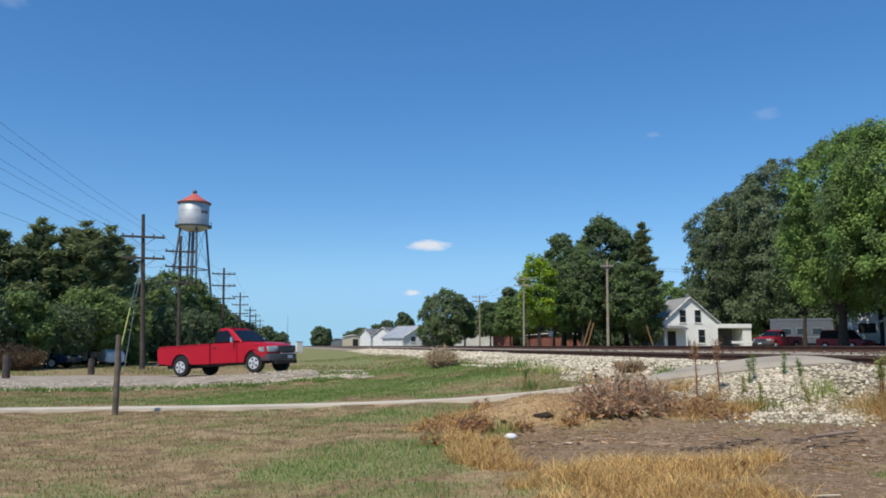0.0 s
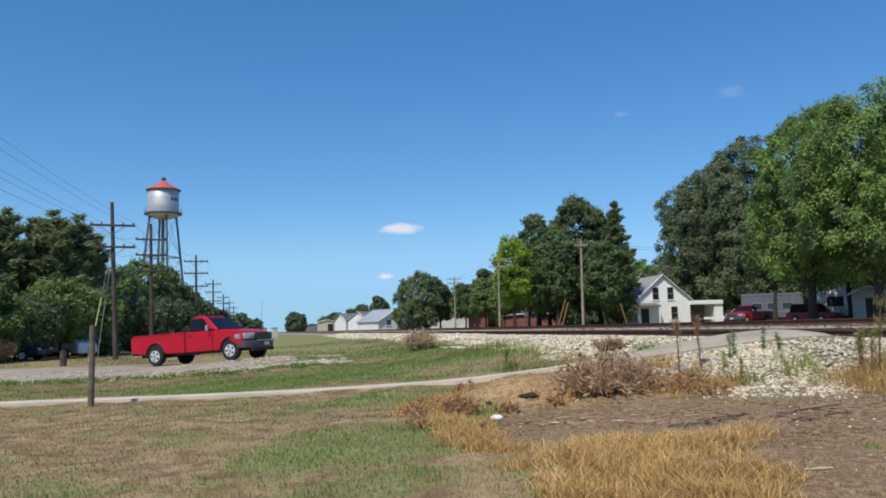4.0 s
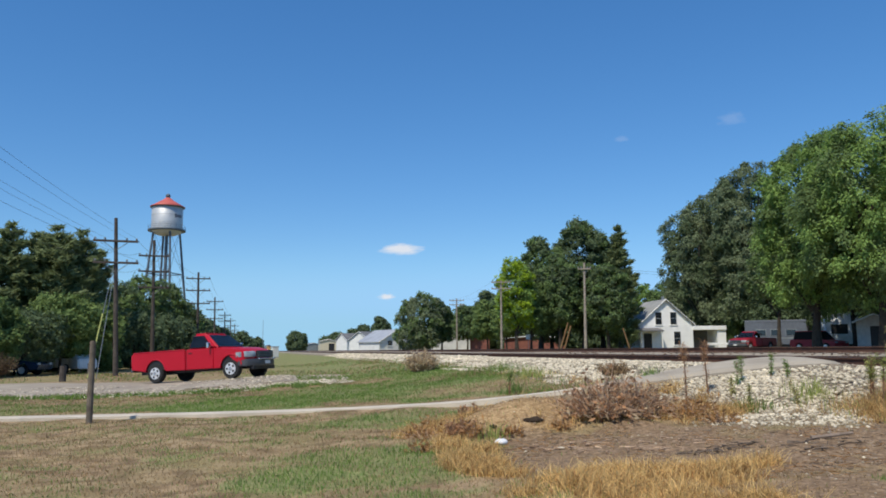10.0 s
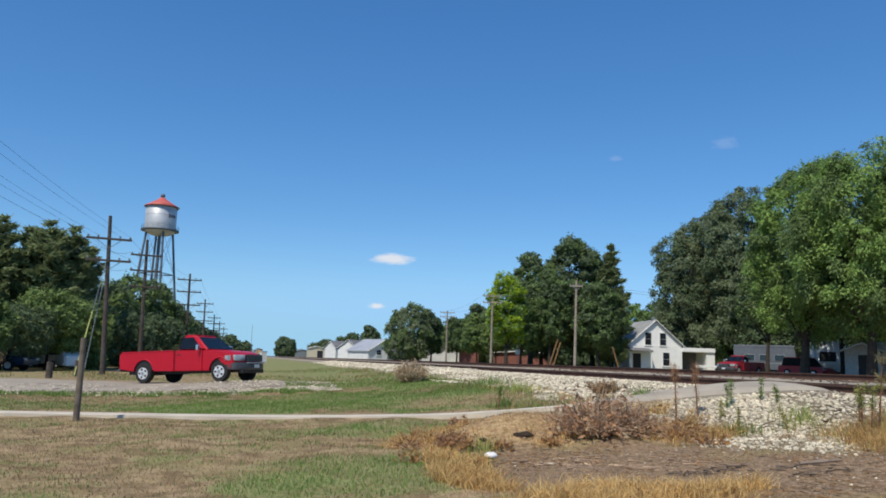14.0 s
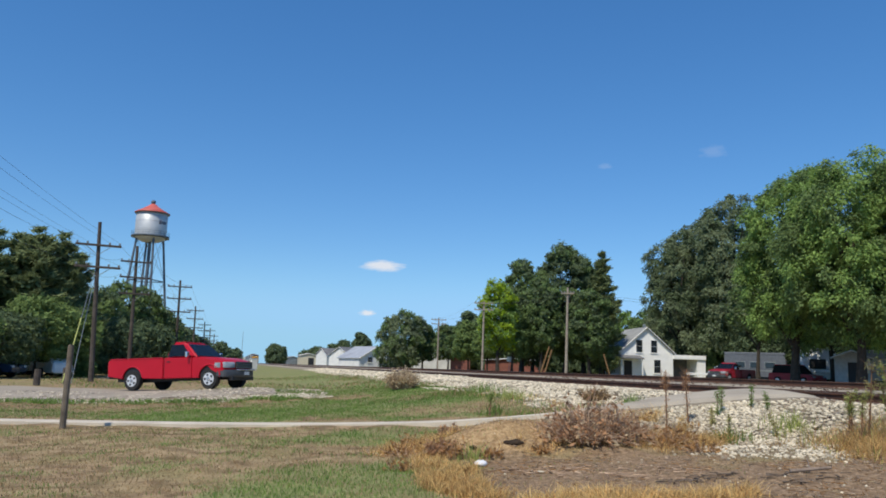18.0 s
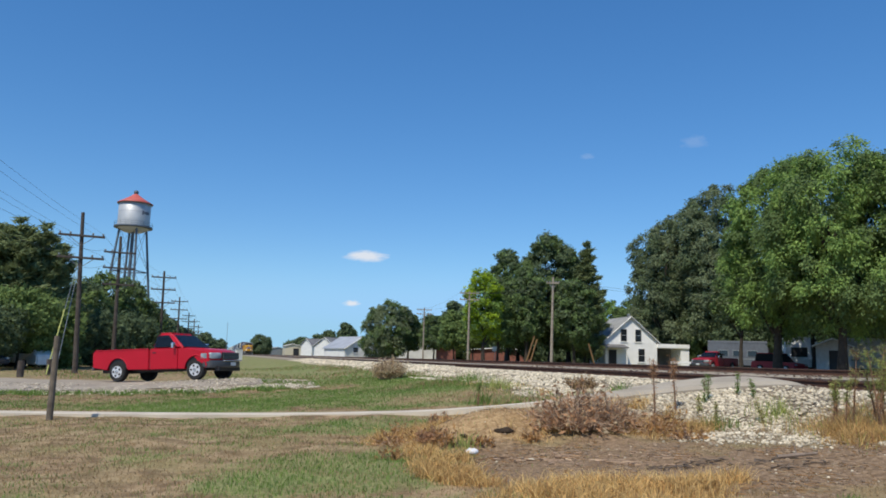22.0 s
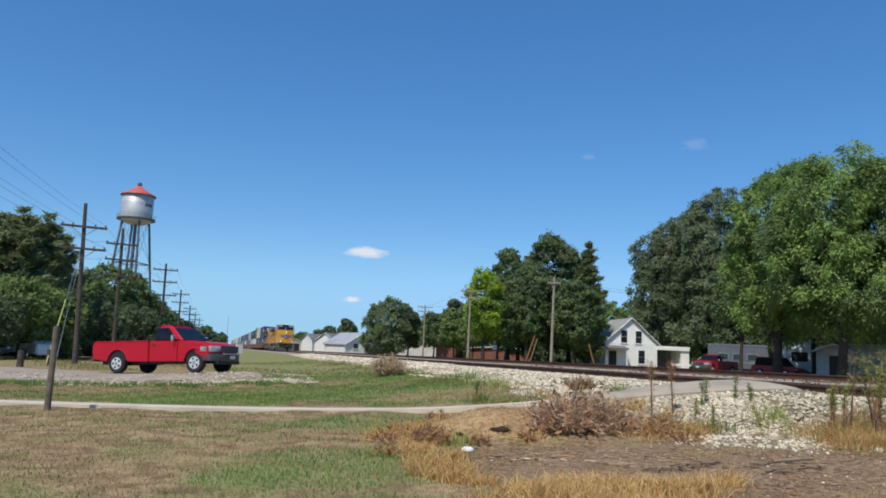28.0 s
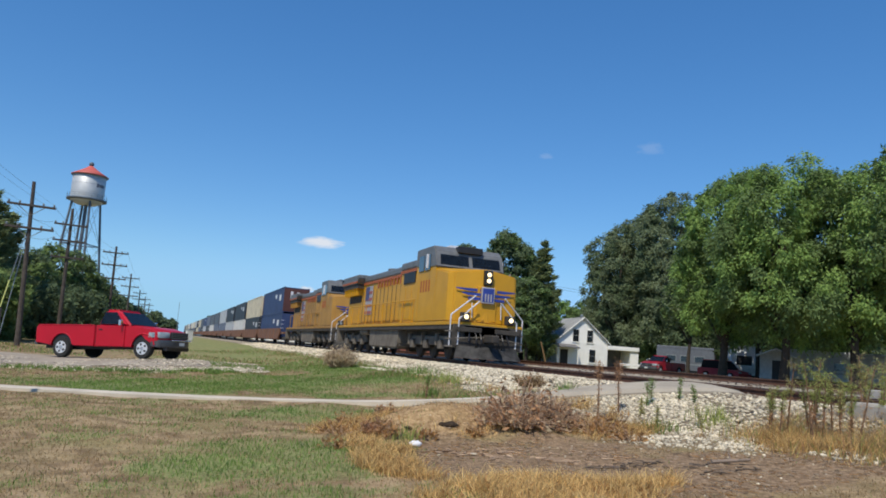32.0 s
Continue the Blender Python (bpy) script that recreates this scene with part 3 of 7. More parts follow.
def tree(x, y, height, width, seed, leaf="mid", form="round", bare=0.18, leaves=9000, size=0.3, label="", depth=None, trunk_r=None, z=None, second=None, name="tree", lean=0.0, lobes=None, droop=0.0, open_=0.08):
    rng = np.random.default_rng(seed)
    depth = depth or width * 0.85
    base = gz(x, y) if z is None else z
    t = tagged(empty(name, pose(x, y, base)), label or "leafy broad green tree with a full crown", "tree")
    r = trunk_r or height * 0.022
    top = height * (0.94 if form == "cone" else 0.66)
    tb = bmesh.new()
    prev = Vector((0, 0, -0.15))
    n = 6
    sway = 0.0 if form == "cone" else 0.025
    for k in range(1, n + 1):
        f = k / n
        q = Vector((lean * f * height * 0.3 + sway * height * math.sin(3 * f + seed) * f, sway * height * math.cos(4 * f + seed) * f, top * f))
        tb = rod(prev, q, r * (1.25 if k == 1 else 1) * (1 - 0.8 * (f - 1 / n)), r * (1 - 0.8 * f), 9, tb)
        prev = q
    if form == "cone":
        # whorls of drooping boughs that turn up at their tips
        B = max(30, int(height * 9))
        f = np.sort(rng.random(B) ** 0.9)
        zz = height * (bare + (1 - bare) * f)
        a = 2.4 * np.arange(B) + rng.normal(0, 0.4, B)
        ln = np.maximum((1 - f) ** 0.6 * width * 0.5 * rng.uniform(0.45, 1.25, B), 0.28)
        st = np.stack([np.zeros(B), np.zeros(B), zz], 1)
        dr = np.stack([np.cos(a), np.sin(a) * depth / width, np.zeros(B)], 1)
        pick = rng.choice(B, leaves, p=(ln ** 1.25) / (ln ** 1.25).sum())
        w = rng.random(leaves) ** 0.62
        pts = st[pick] + dr[pick] * (ln[pick] * w)[:, None]
        pts[:, 2] += ln[pick] * (-0.1 * w + 0.3 * w ** 2)
        pts += rng.normal(size=(leaves, 3)) * (0.1 + 0.13 * ln[pick][:, None] * (1.15 - w)[:, None]) * np.array([1, 1, 0.75])
        side = unit(np.cross(dr[pick], np.array([0, 0, 1.0]))) * rng.choice([-1, 1], leaves)[:, None]
        along = unit(dr[pick] * 1.0 + side * 0.5 + np.array([0, 0, 0.45]))
        nr = unit(rng.normal(size=(leaves, 3)) * 0.5 + np.array([0, 0, 0.8]) + dr[pick] * 0.5)
        part("trunk", tb, M["bark"], t)
        o = new("crown", crown_mesh("crown", rng, pts, nr, size, LEAF[leaf], along, 2.9))
        o.parent = t
        return t
    L = lobes or (crown_lobes(rng, height, width, depth, bare, 17, 0.3, 1.12) if droop else crown_lobes(rng, height, width, depth, bare))
    C, H = np.array([c for c, h in L], float), np.array([h for c, h in L], float)
    for c in C[1:]:
        c = Vector(c)
        st = Vector((prev.x * 0.6, prev.y * 0.6, min(top * 0.9, max(c.z * 0.55, height * bare * 0.7))))
        tb = rod(st, st + (c - st) * 0.95, r * 0.38, r * 0.1, 6, tb)
    part("trunk", tb, M["bark"], t)
    area = (H[:, 0] * H[:, 1] + H[:, 0] * H[:, 2] + H[:, 1] * H[:, 2])
    rc0 = min(max(0.055 * width, 0.36), 0.75)
    K0 = int(max(40, min(900, area.sum() * 4.2 / (rc0 * rc0 * 2.2))))
    of = rng.choice(len(L), K0, p=area / area.sum())
    u = unit(rng.normal(size=(K0, 3)))
    c = C[of] + u * H[of] * rng.uniform(0.8, 1.04, (K0, 1))
    inside = (((c[:, None] - C[None]) / (H[None] * 0.86)) ** 2).sum(2) < 1
    inside[np.arange(K0), of] = False
    keep = ~inside.any(1) & (rng.random(K0) > open_)
    c, of, u = c[keep], of[keep], u[keep]
    K = len(c)
    rc = rc0 * rng.uniform(0.55, 1.35, K)
    w = rng.choice(K, leaves, p=rc ** 2 / (rc ** 2).sum())
    v = unit(rng.normal(size=(leaves, 3)) + 0.75 * u[w] + np.array([0, 0, 0.25]))
    pts = c[w] + v * (rc[w] * rng.uniform(0.35, 1.0, leaves) ** 0.45 * rng.uniform(0.9, 1.2, leaves))[:, None] * np.array([1, 1, 0.72 + droop])
    pts += rng.normal(size=(leaves, 3)) * (0.34 * rc[w])[:, None]
    deep = rng.random(leaves) < 0.14
    pts[deep] = (C[of[w]] + (pts - C[of[w]]) * rng.uniform(0.3, 0.95, (leaves, 1)))[deep]
    if droop:
        far = np.clip(((pts - c[w]) * u[w]).sum(1), 0, None)
        pts[:, 2] -= droop * 0.9 * far + droop * 0.7 * rc[w] * rng.random(leaves)
    nr = unit(v * 0.5 + u[w] * 0.5 + rng.normal(size=(leaves, 3)) * 0.5 + np.array([0, 0, 0.15]))
    along = unit(v + np.array([0, 0, -0.6 - droop])) if droop else None
    if second:
        pick = (rng.random(K) < 0.38)[w]
        for k, sel in ((leaf, ~pick), (second, pick)):
            o = new("crown", crown_mesh("crown", rng, pts[sel], nr[sel], size, LEAF[k], None if along is None else along[sel]))
            o.parent = t
    else:
        o = new("crown", crown_mesh("crown", rng, pts, nr, size, LEAF[leaf], along))
        o.parent = t
    return t


def at(az, rng):
    """East and north of the spot at a bearing from the track's line and a distance."""
    return rng * math.sin(radians(az)), rng * math.cos(radians(az))


# ---- water tower ----
M["lettering"] = mat("faded dark lettering paint", (0.09, 0.1, 0.14), (0.2, 0.21, 0.24), scale=3, rough=0.7)
M["towersteel"] = mat("weathered blue-grey steel", (0.13, 0.165, 0.2), (0.08, 0.1, 0.125), scale=1.0, rough=0.6, metal=0.2)


def water_tower():
    x, y = at(-6.27, 150)
    z0 = gz(x, y)
    t = tagged(empty("water_tower", pose(x, y, z0)), "old silver water tower with a red conical roof", "water tower")
    part("tank", lathe([(0.3, 22.7), (1.6, 22.8), (2.5, 23.2), (2.74, 23.7), (2.78, 24.0), (2.78, 28.05), (2.7, 28.12)], 48), M["tank"], t, "riveted silver steel tank")
    for z in (25.0, 26.4, 27.7):
        part("seam", lathe([(2.77, z - 0.04), (2.8, z - 0.03), (2.8, z + 0.03), (2.77, z + 0.04)], 48), M["tank"], t)
    roof = part("roof", lathe([(3.1, 28.0), (3.12, 28.14), (2.0, 28.75), (0.9, 29.45), (0.42, 29.85), (0.3, 29.9)], 48), M["tankred"], t, "faded red conical roof")
    part("eave_ring", lathe([(2.72, 27.96), (3.08, 27.96), (3.08, 28.02), (2.72, 28.02)], 48), M["towersteel"], roof)
    part("finial", lathe([(0.14, 29.8), (0.34, 29.95), (0.46, 30.2), (0.36, 30.5), (0.05, 30.66)], 16), M["towersteel"], roof)
    bal = part("balcony", lathe([(2.7, 23.5), (3.34, 23.5), (3.34, 23.82), (2.7, 23.82)], 48), M["towersteel"], t)
    for h in (24.15, 24.5):
        ring = hoop(3.3, h, 0.018)
        part("guard_rail", ring, M["towersteel"], bal)
    for k in range(20):
        a = 2 * math.pi * k / 20
        part("rail_post", rod((3.3 * math.cos(a), 3.3 * math.sin(a), 23.8), (3.3 * math.cos(a), 3.3 * math.sin(a), 24.5), 0.016, seg=5), M["towersteel"], bal)
    foot = []
    for k in range(4):
        a = radians(20 + 90 * k)
        top, bot = Vector((2.35 * math.cos(a), 2.35 * math.sin(a), 23.6)), Vector((4.9 * math.cos(a), 4.9 * math.sin(a), 0))
        foot.append((top, bot))
        part("leg", rod(bot, top, 0.24, 0.2, 8), M["towersteel"], t)
    part("riser_pipe", rod((0, 0, 0), (0, 0, 22.9), 0.3, seg=14), M["towersteel"], t)
    for f in (0.33, 0.66):
        for k in range(4):
            p, q = foot[k], foot[(k + 1) % 4]
            part("strut", rod(p[1].lerp(p[0], f), q[1].lerp(q[0], f), 0.09, seg=6), M["towersteel"], t)
    for f0, f1 in ((0, 0.33), (0.33, 0.66), (0.66, 1.0)):
        for k in range(4):
            p, q = foot[k], foot[(k + 1) % 4]
            b = rod(p[1].lerp(p[0], f0), q[1].lerp(q[0], f1), 0.03, seg=5)
            part("tie_rod", rod(q[1].lerp(q[0], f0), p[1].lerp(p[0], f1), 0.03, seg=5, bm=b), M["towersteel"], t)
    # unreadable lettering as bars on the side of the tank
    for k, (a, w, h) in enumerate(((-52, 0.42, 0.75), (-43, 0.34, 0.45), (-35, 0.4, 0.6), (-26, 0.42, 0.5))):
        r = radians(a)
        part("lettering", box(-w / 2, w / 2, -0.02, 0.02, -h / 2, h / 2), M["lettering"], t, "dark painted lettering", pose(2.78 * math.cos(r), 2.78 * math.sin(r), 26.2, 0, 0, a + 90))


water_tower()


# ---- poles and wires ----
def utility_pole(base, top, arms, material="darkwood", r=0.15, label="dark wooden utility pole with two crossarms", turn=0.0, armlen=2.4, transformer=False):
    p = tagged(empty("utility_pole", pose(*base)), label, "utility pole")
    d = Vector(top) - Vector(base)
    part("pole", rod((0, 0, -0.3), d, r, r * 0.62, 10), M[material], p)
    out = []
    for h in arms:
        c = d * h
        a = part("crossarm", box(-armlen / 2, armlen / 2, -0.06 - r, 0.06 - r, -0.06, 0.06, 0.01), M[material], p, m=pose(c.x, c.y, c.z, 0, 0, turn))
        for s in (-0.46, -0.24, 0.24, 0.46):
            part("insulator", lathe([(0.03, 0.06), (0.05, 0.1), (0.06, 0.16), (0.03, 0.2)], 8), M["steel"], a, m=pose(s * armlen, -r, 0))
            out.append(Vector(base) + c + Vector((s * armlen * math.cos(radians(turn)), s * armlen * math.sin(radians(turn)), 0.2)))
        b = rod((-armlen * 0.3, -r, 0), (0, -r * 0.5, -0.55), 0.02, seg=5)
        part("brace", rod((armlen * 0.3, -r, 0), (0, -r * 0.5, -0.55), 0.02, seg=5, bm=b), M["steel"], p, m=pose(c.x, c.y, c.z, 0, 0, turn))
    return out


def wire(a, b, sag, r=0.009, n=12):
    a, b = Vector(a), Vector(b)
    cu = bpy.data.curves.new("wire", "CURVE")
    cu.dimensions, cu.bevel_depth, cu.bevel_resolution = "3D", r, 0
    s = cu.splines.new("POLY")
    s.points.add(n)
    for k in range(n + 1):
        f = k / n
        q = a.lerp(b, f)
        s.points[k].co = (q.x, q.y, q.z - 4 * sag * f * (1 - f), 1)
    cu.materials.append(M["black"])
    return tagged(new("wire", cu), "thin dark overhead power wire", "wire", group="overhead wires")


bx, by = at(-9.13, 47.5)
tx, ty = at(-9.58, 47.5)
L1 = utility_pole((bx, by, gz(bx, by)), (tx, ty, 9.02), (0.85, 0.712), turn=8)
x2, y2 = at(-7.0, 62)
L2 = utility_pole((x2 + 0.15, y2, 0), (x2 - 0.05, y2, 9.8), (0.875, 0.755, 0.63), turn=8, r=0.16, armlen=2.2, label="dark wooden utility pole with three crossarms")
lines = [L1, L2]
for k, (az, h) in enumerate(((-3.98, 9.5), (-2.82, 9.35), (-2.12, 9.0), (-1.72, 9.4), (-1.42, 9.4))):
    yy = (83, 119, 157, 195, 236)[k]
    xx = yy * math.tan(radians(az))
    lines.append(utility_pole((xx + 0.1, yy, 0), (xx - 0.05, yy, h), (0.93, 0.8, 0.66), turn=4, r=0.16, label="dark wooden utility pole with three crossarms"))
for a, b in zip(lines, lines[1:]):
    for i in (0, 3, 4, 7):
        wire(a[i], b[i], 0.5)
for i in (0, 1, 2, 3):
    wire(L1[i], (L1[i].x - 2.5, -6, L1[i].z + 1.2), 0.7, 0.006)
for i in (4, 7):
    wire(L1[i], (L1[i].x - 3.0, -6, L1[i].z + 0.4), 0.7, 0.006)

gx, gy = at(-10.85, 43.6)
tagged(part("guy_wire", rod((tx, ty, 6.2), (gx, gy, gz(gx, gy)), 0.018, seg=5), M["steel"]), "steel guy wire of the utility pole", "guy wire")
tagged(part("guy_wire", rod((tx + 0.02, ty, 5.7), (gx + 0.35, gy + 0.3, gz(gx, gy)), 0.018, seg=5), M["steel"]), "second steel guy wire of the utility pole", "guy wire")
tagged(part("guy_guard", rod((gx + 0.55 * (tx - gx), gy + 0.55 * (ty - gy), 3.43), (gx, gy, 0.05), 0.036, seg=8), M["guard"]), "pale yellow plastic guy wire guard", "guy guard")

R1x, R1y = at(18.02, 88)
R2x, R2y = at(24.13, 72)
R3x, R3y = at(14.72, 125)
RP = [utility_pole((R2x, R2y, 1.0), (R2x + 0.12, R2y, 9.25), (0.93,), "palewood", label="pale wooden utility pole beyond the railway", turn=-24, armlen=1.2),
      utility_pole((R1x, R1y, 1.0), (R1x + 0.05, R1y, 9.2), (0.97, 0.88), "palewood", label="pale wooden utility pole with short crossarms", turn=-18, armlen=2.2),
      utility_pole((R3x, R3y, 1.0), (R3x, R3y, 9.6), (0.96, 0.88), "palewood", label="distant pale wooden utility pole", turn=-14)]
for a, b in zip(RP, RP[1:]):
    for i in (0, 3):
        wire(a[i], b[i], 0.6)
wire(RP[0][0], (62, 60, 7.4), 0.6)
wire(RP[0][3], (62, 59, 8.0), 0.6)


# ---- wooden post on the lawn ----
def fence_post(x, y, h, r, lean, label, material="wood"):
    p = bmesh.new()
    p = rod((0, 0, -0.2), (lean * h, 0.0, h), r, r * 0.9, 12, p)
    bmesh.ops.bevel(p, geom=[e for e in p.edges if all(v.co.z > h - 0.05 for v in e.verts)], offset=0.015, segments=2, affect="EDGES")
    return tagged(part("post", p, M[material], m=pose(x, y, gz(x, y))), label, "post")


fence_post(-3.02, 16.25, 1.58, 0.062, 0.0, "round weathered grey wooden post on the lawn")
for az, rg, h in ((-12.35, 40.5, 0.75), (-10.7, 44.0, 0.8), (-17.35, 36.0, 1.0)):
    sx, sy = at(az, rg)
    fence_post(sx, sy, h, 0.16, 0.0, "short dark wooden stump post beside the road", "darkwood")


# ---- pickup truck ----
def arch(cy, cz, r, n=12, a0=0.0, a1=180.0):
    return [(cy + r * math.cos(radians(a0 + (a1 - a0) * k / n)), cz + r * math.sin(radians(a0 + (a1 - a0) * k / n))) for k in range(n + 1)]


def wheel(parent, x, y, z, r, w, side):
    g = part("tyre", disc(r, w, 32, 0.03), M["tyre"], parent, "black rubber tyre", pose(x, y, z))
    rim = disc(r * 0.64, 0.06, 28, 0.012)
    o = part("rim", rim, M["rim"], g, "silver alloy rim", pose(side * (w / 2 - 0.02), 0, 0))
    hub = disc(0.07, 0.09, 14, 0.01)
    part("hub_cap", hub, M["chrome"], g, m=pose(side * (w / 2 + 0.0), 0, 0))
    for k in range(5):
        part("spoke_gap", disc(0.045, 0.012, 10), M["black"], g, "dark opening between spokes", pose(side * (w / 2 + 0.012), 0.155 * math.cos(1.2566 * k), 0.155 * math.sin(1.2566 * k)))
    return g


def taper(b):
    """Rounds the plan of a vehicle's front end."""
    bmesh.ops.subdivide_edges(b, edges=[e for e in b.edges if abs(e.verts[0].co.x - e.verts[1].co.x) > 0.8], cuts=6)
    for v in b.verts:
        if v.co.y < 0.75:
            v.co.y += 0.34 * abs(v.co.x) ** 3.2
        f = max(0.0, 0.9 - v.co.y) / 0.9
        v.co.x *= 1 - 0.07 * f * f
    return b


def pickup(m, paint, label):
    """Front towards -y, wheels on z = 0; 5.7 m long, 2.0 m wide."""
    t = tagged(empty("pickup_truck", m), label, "pickup truck")
    WF, WR, ra = 0.98, 4.5, 0.46
    R = 0.375
    # front clip: hood and wings
    prof = [(0.12, 0.62), (0.12, 0.94), (0.28, 1.06), (0.7, 1.135), (1.55, 1.2), (1.75, 1.2), (1.75, 0.42), (WF + ra, 0.42)] + arch(WF, 0.44, ra)[0:] + [(0.2, 0.44)]
    b = taper(prism(prof, -0.97, 0.97, 0.05))
    part("front_body", b, paint, t)
    part("hood", taper(prism([(0.2, 1.0), (0.38, 1.08), (0.8, 1.165), (1.74, 1.245), (1.74, 1.16), (0.2, 1.0)], -0.74, 0.74, 0.03)), paint, t)
    # cab
    b = bmesh.new()
    low = prism([(1.75, 0.42), (1.75, 1.2), (3.05, 1.22), (3.05, 0.42)], -0.98, 0.98, 0.03)
    part("cab_body", low, paint, t)
    g = bmesh.new()
    ring = [(1.56, 1.19, 0.9), (2.28, 1.79, 0.69), (2.86, 1.81, 0.69), (3.04, 1.22, 0.9)]
    L = [g.verts.new((-w, y, z)) for y, z, w in ring]
    Rr = [g.verts.new((w, y, z)) for y, z, w in ring]
    g.faces.new(L), g.faces.new(Rr[::-1])
    for i in range(4):
        g.faces.new((L[i], Rr[i], Rr[(i + 1) % 4], L[(i + 1) % 4]))
    bmesh.ops.recalc_face_normals(g, faces=g.faces)
    bmesh.ops.bevel(g, geom=g.edges[:], offset=0.075, segments=3, affect="EDGES")
    cabtop = part("greenhouse", g, paint, t)
    part("roof", box(-0.63, 0.63, 2.34, 2.82, 1.775, 1.825, 0.022), paint, t)
    # glass, laid on the greenhouse
    w = bmesh.new()
    v = [w.verts.new(p) for p in ((-0.83, 1.612, 1.245), (0.83, 1.612, 1.245), (0.655, 2.19, 1.725), (-0.655, 2.19, 1.725))]
    w.faces.new(v)
    bmesh.ops.solidify(w, geom=w.faces[:], thickness=0.012)
    part("windshield", w, M["glass"], cabtop, "dark tinted windshield", pose(0, -0.008, 0.012))
    for s in (-1, 1):
        w = bmesh.new()
        v = [w.verts.new((s * a, y, z)) for a, y, z in ((0.893, 1.88, 1.26), (0.893, 2.93, 1.26), (0.715, 2.84, 1.72), (0.715, 2.36, 1.72))]
        w.faces.new(v)
        bmesh.ops.solidify(w, geom=w.faces[:], thickness=0.012)
        part("side_window", w, M["glass"], cabtop, "dark side window", pose(s * 0.012, 0, 0))
        part("door_seam", box(s * 0.982 - 0.003, s * 0.982 + 0.003, 3.0, 3.012, 0.5, 1.2), M["black"], t)
        part("door_handle", box(s * 0.985 - 0.02, s * 0.985 + 0.02, 2.75, 2.9, 1.04, 1.08, 0.008), M["black"], t, "black door handle")
        mi = part("mirror", box(s * 1.08 - 0.09, s * 1.08 + 0.09, 1.86, 1.95, 1.2, 1.42, 0.03), M["chrome"], t, "pale door mirror")
        part("mirror_arm", box(min(s * 0.88, s * 1.02), max(s * 0.88, s * 1.02), 1.88, 1.92, 1.24, 1.28), M["black"], mi)
    part("rear_window", box(-0.6, 0.6, 3.0, 3.012, 1.3, 1.7, 0.004), M["glass"], cabtop, "dark rear window")
    # bed
    bed = [(3.065, 0.42), (3.065, 1.2), (5.62, 1.2), (5.68, 1.12), (5.68, 0.55), (WR + ra + 0.1, 0.46)] + arch(WR, 0.44, ra)
    part("cargo_bed", prism(bed, -0.98, 0.98, 0.025), paint, t)
    for s in (-1, 1):
        part("bed_rail", box(s * 0.93 - 0.045, s * 0.93 + 0.045, 3.12, 5.6, 1.2, 1.235, 0.012), paint, t)
    # a flat black sheet stands in for the shaded inside of the bed
    part("bed_dark_sheet", box(-0.86, 0.86, 3.2, 5.55, 1.199, 1.206), M["black"], t, "flat black sheet standing for the dark inside of the bed")
    part("tailgate", box(-0.8, 0.8, 5.66, 5.71, 0.62, 1.19, 0.015), paint, t)
    part("rear_bumper", box(-0.9, 0.9, 5.66, 5.8, 0.46, 0.6, 0.03), M["bumper"], t)
    for s in (-1, 1):
        part("tail_light", box(s * 0.9 - 0.06, s * 0.9 + 0.06, 5.66, 5.7, 0.75, 1.12, 0.01), M["darkred"], t)
    # front end
    part("front_bumper", taper(prism([(0.02, 0.42), (-0.02, 0.55), (0.02, 0.7), (0.35, 0.68), (0.4, 0.44)], -0.98, 0.98, 0.03)), M["bumper"], t, "grey and chrome front bumper")
    part("bumper_trim", box(-0.58, 0.58, -0.03, 0.04, 0.665, 0.71, 0.015), M["chrome"], t)
    part("air_dam", box(-0.72, 0.72, 0.12, 0.3, 0.3, 0.45, 0.02), M["black"], t)
    gr = part("grille", box(-0.55, 0.55, 0.075, 0.13, 0.74, 1.0, 0.015), M["black"], t, "dark grille with a chrome surround")
    for k in range(4):
        part("grille_bar", box(-0.53, 0.53, 0.055, 0.08, 0.775 + 0.06 * k, 0.79 + 0.06 * k), M["steel"], gr)
    for s in (-1, 1):
        h = part("headlight", taper(box(s * 0.76 - 0.19, s * 0.76 + 0.19, 0.06, 0.3, 0.76, 0.99, 0.05)), M["lens"], t, "clear headlight")
        part("turn_signal", taper(box(s * 0.965 - 0.03, s * 0.965 + 0.03, 0.2, 0.42, 0.78, 0.97, 0.015)), M["lens"], h)
    part("licence_plate", box(-0.16, 0.16, -0.035, -0.018, 0.5, 0.62), M["white"], t, "plain pale licence plate")
    # chassis
    part("frame", box(-0.6, 0.6, 0.5, 5.5, 0.34, 0.5), M["black"], t)
    for y in (WF, WR):
        part("wheel_well", box(-0.93, 0.93, y - 0.44, y + 0.44, 0.5, 0.86), M["black"], t)
    part("axle", rod((-0.8, WR, R), (0.8, WR, R), 0.06), M["black"], t)
    part("exhaust", rod((0.4, 3.4, 0.36), (0.5, 5.3, 0.34), 0.04), M["black"], t)
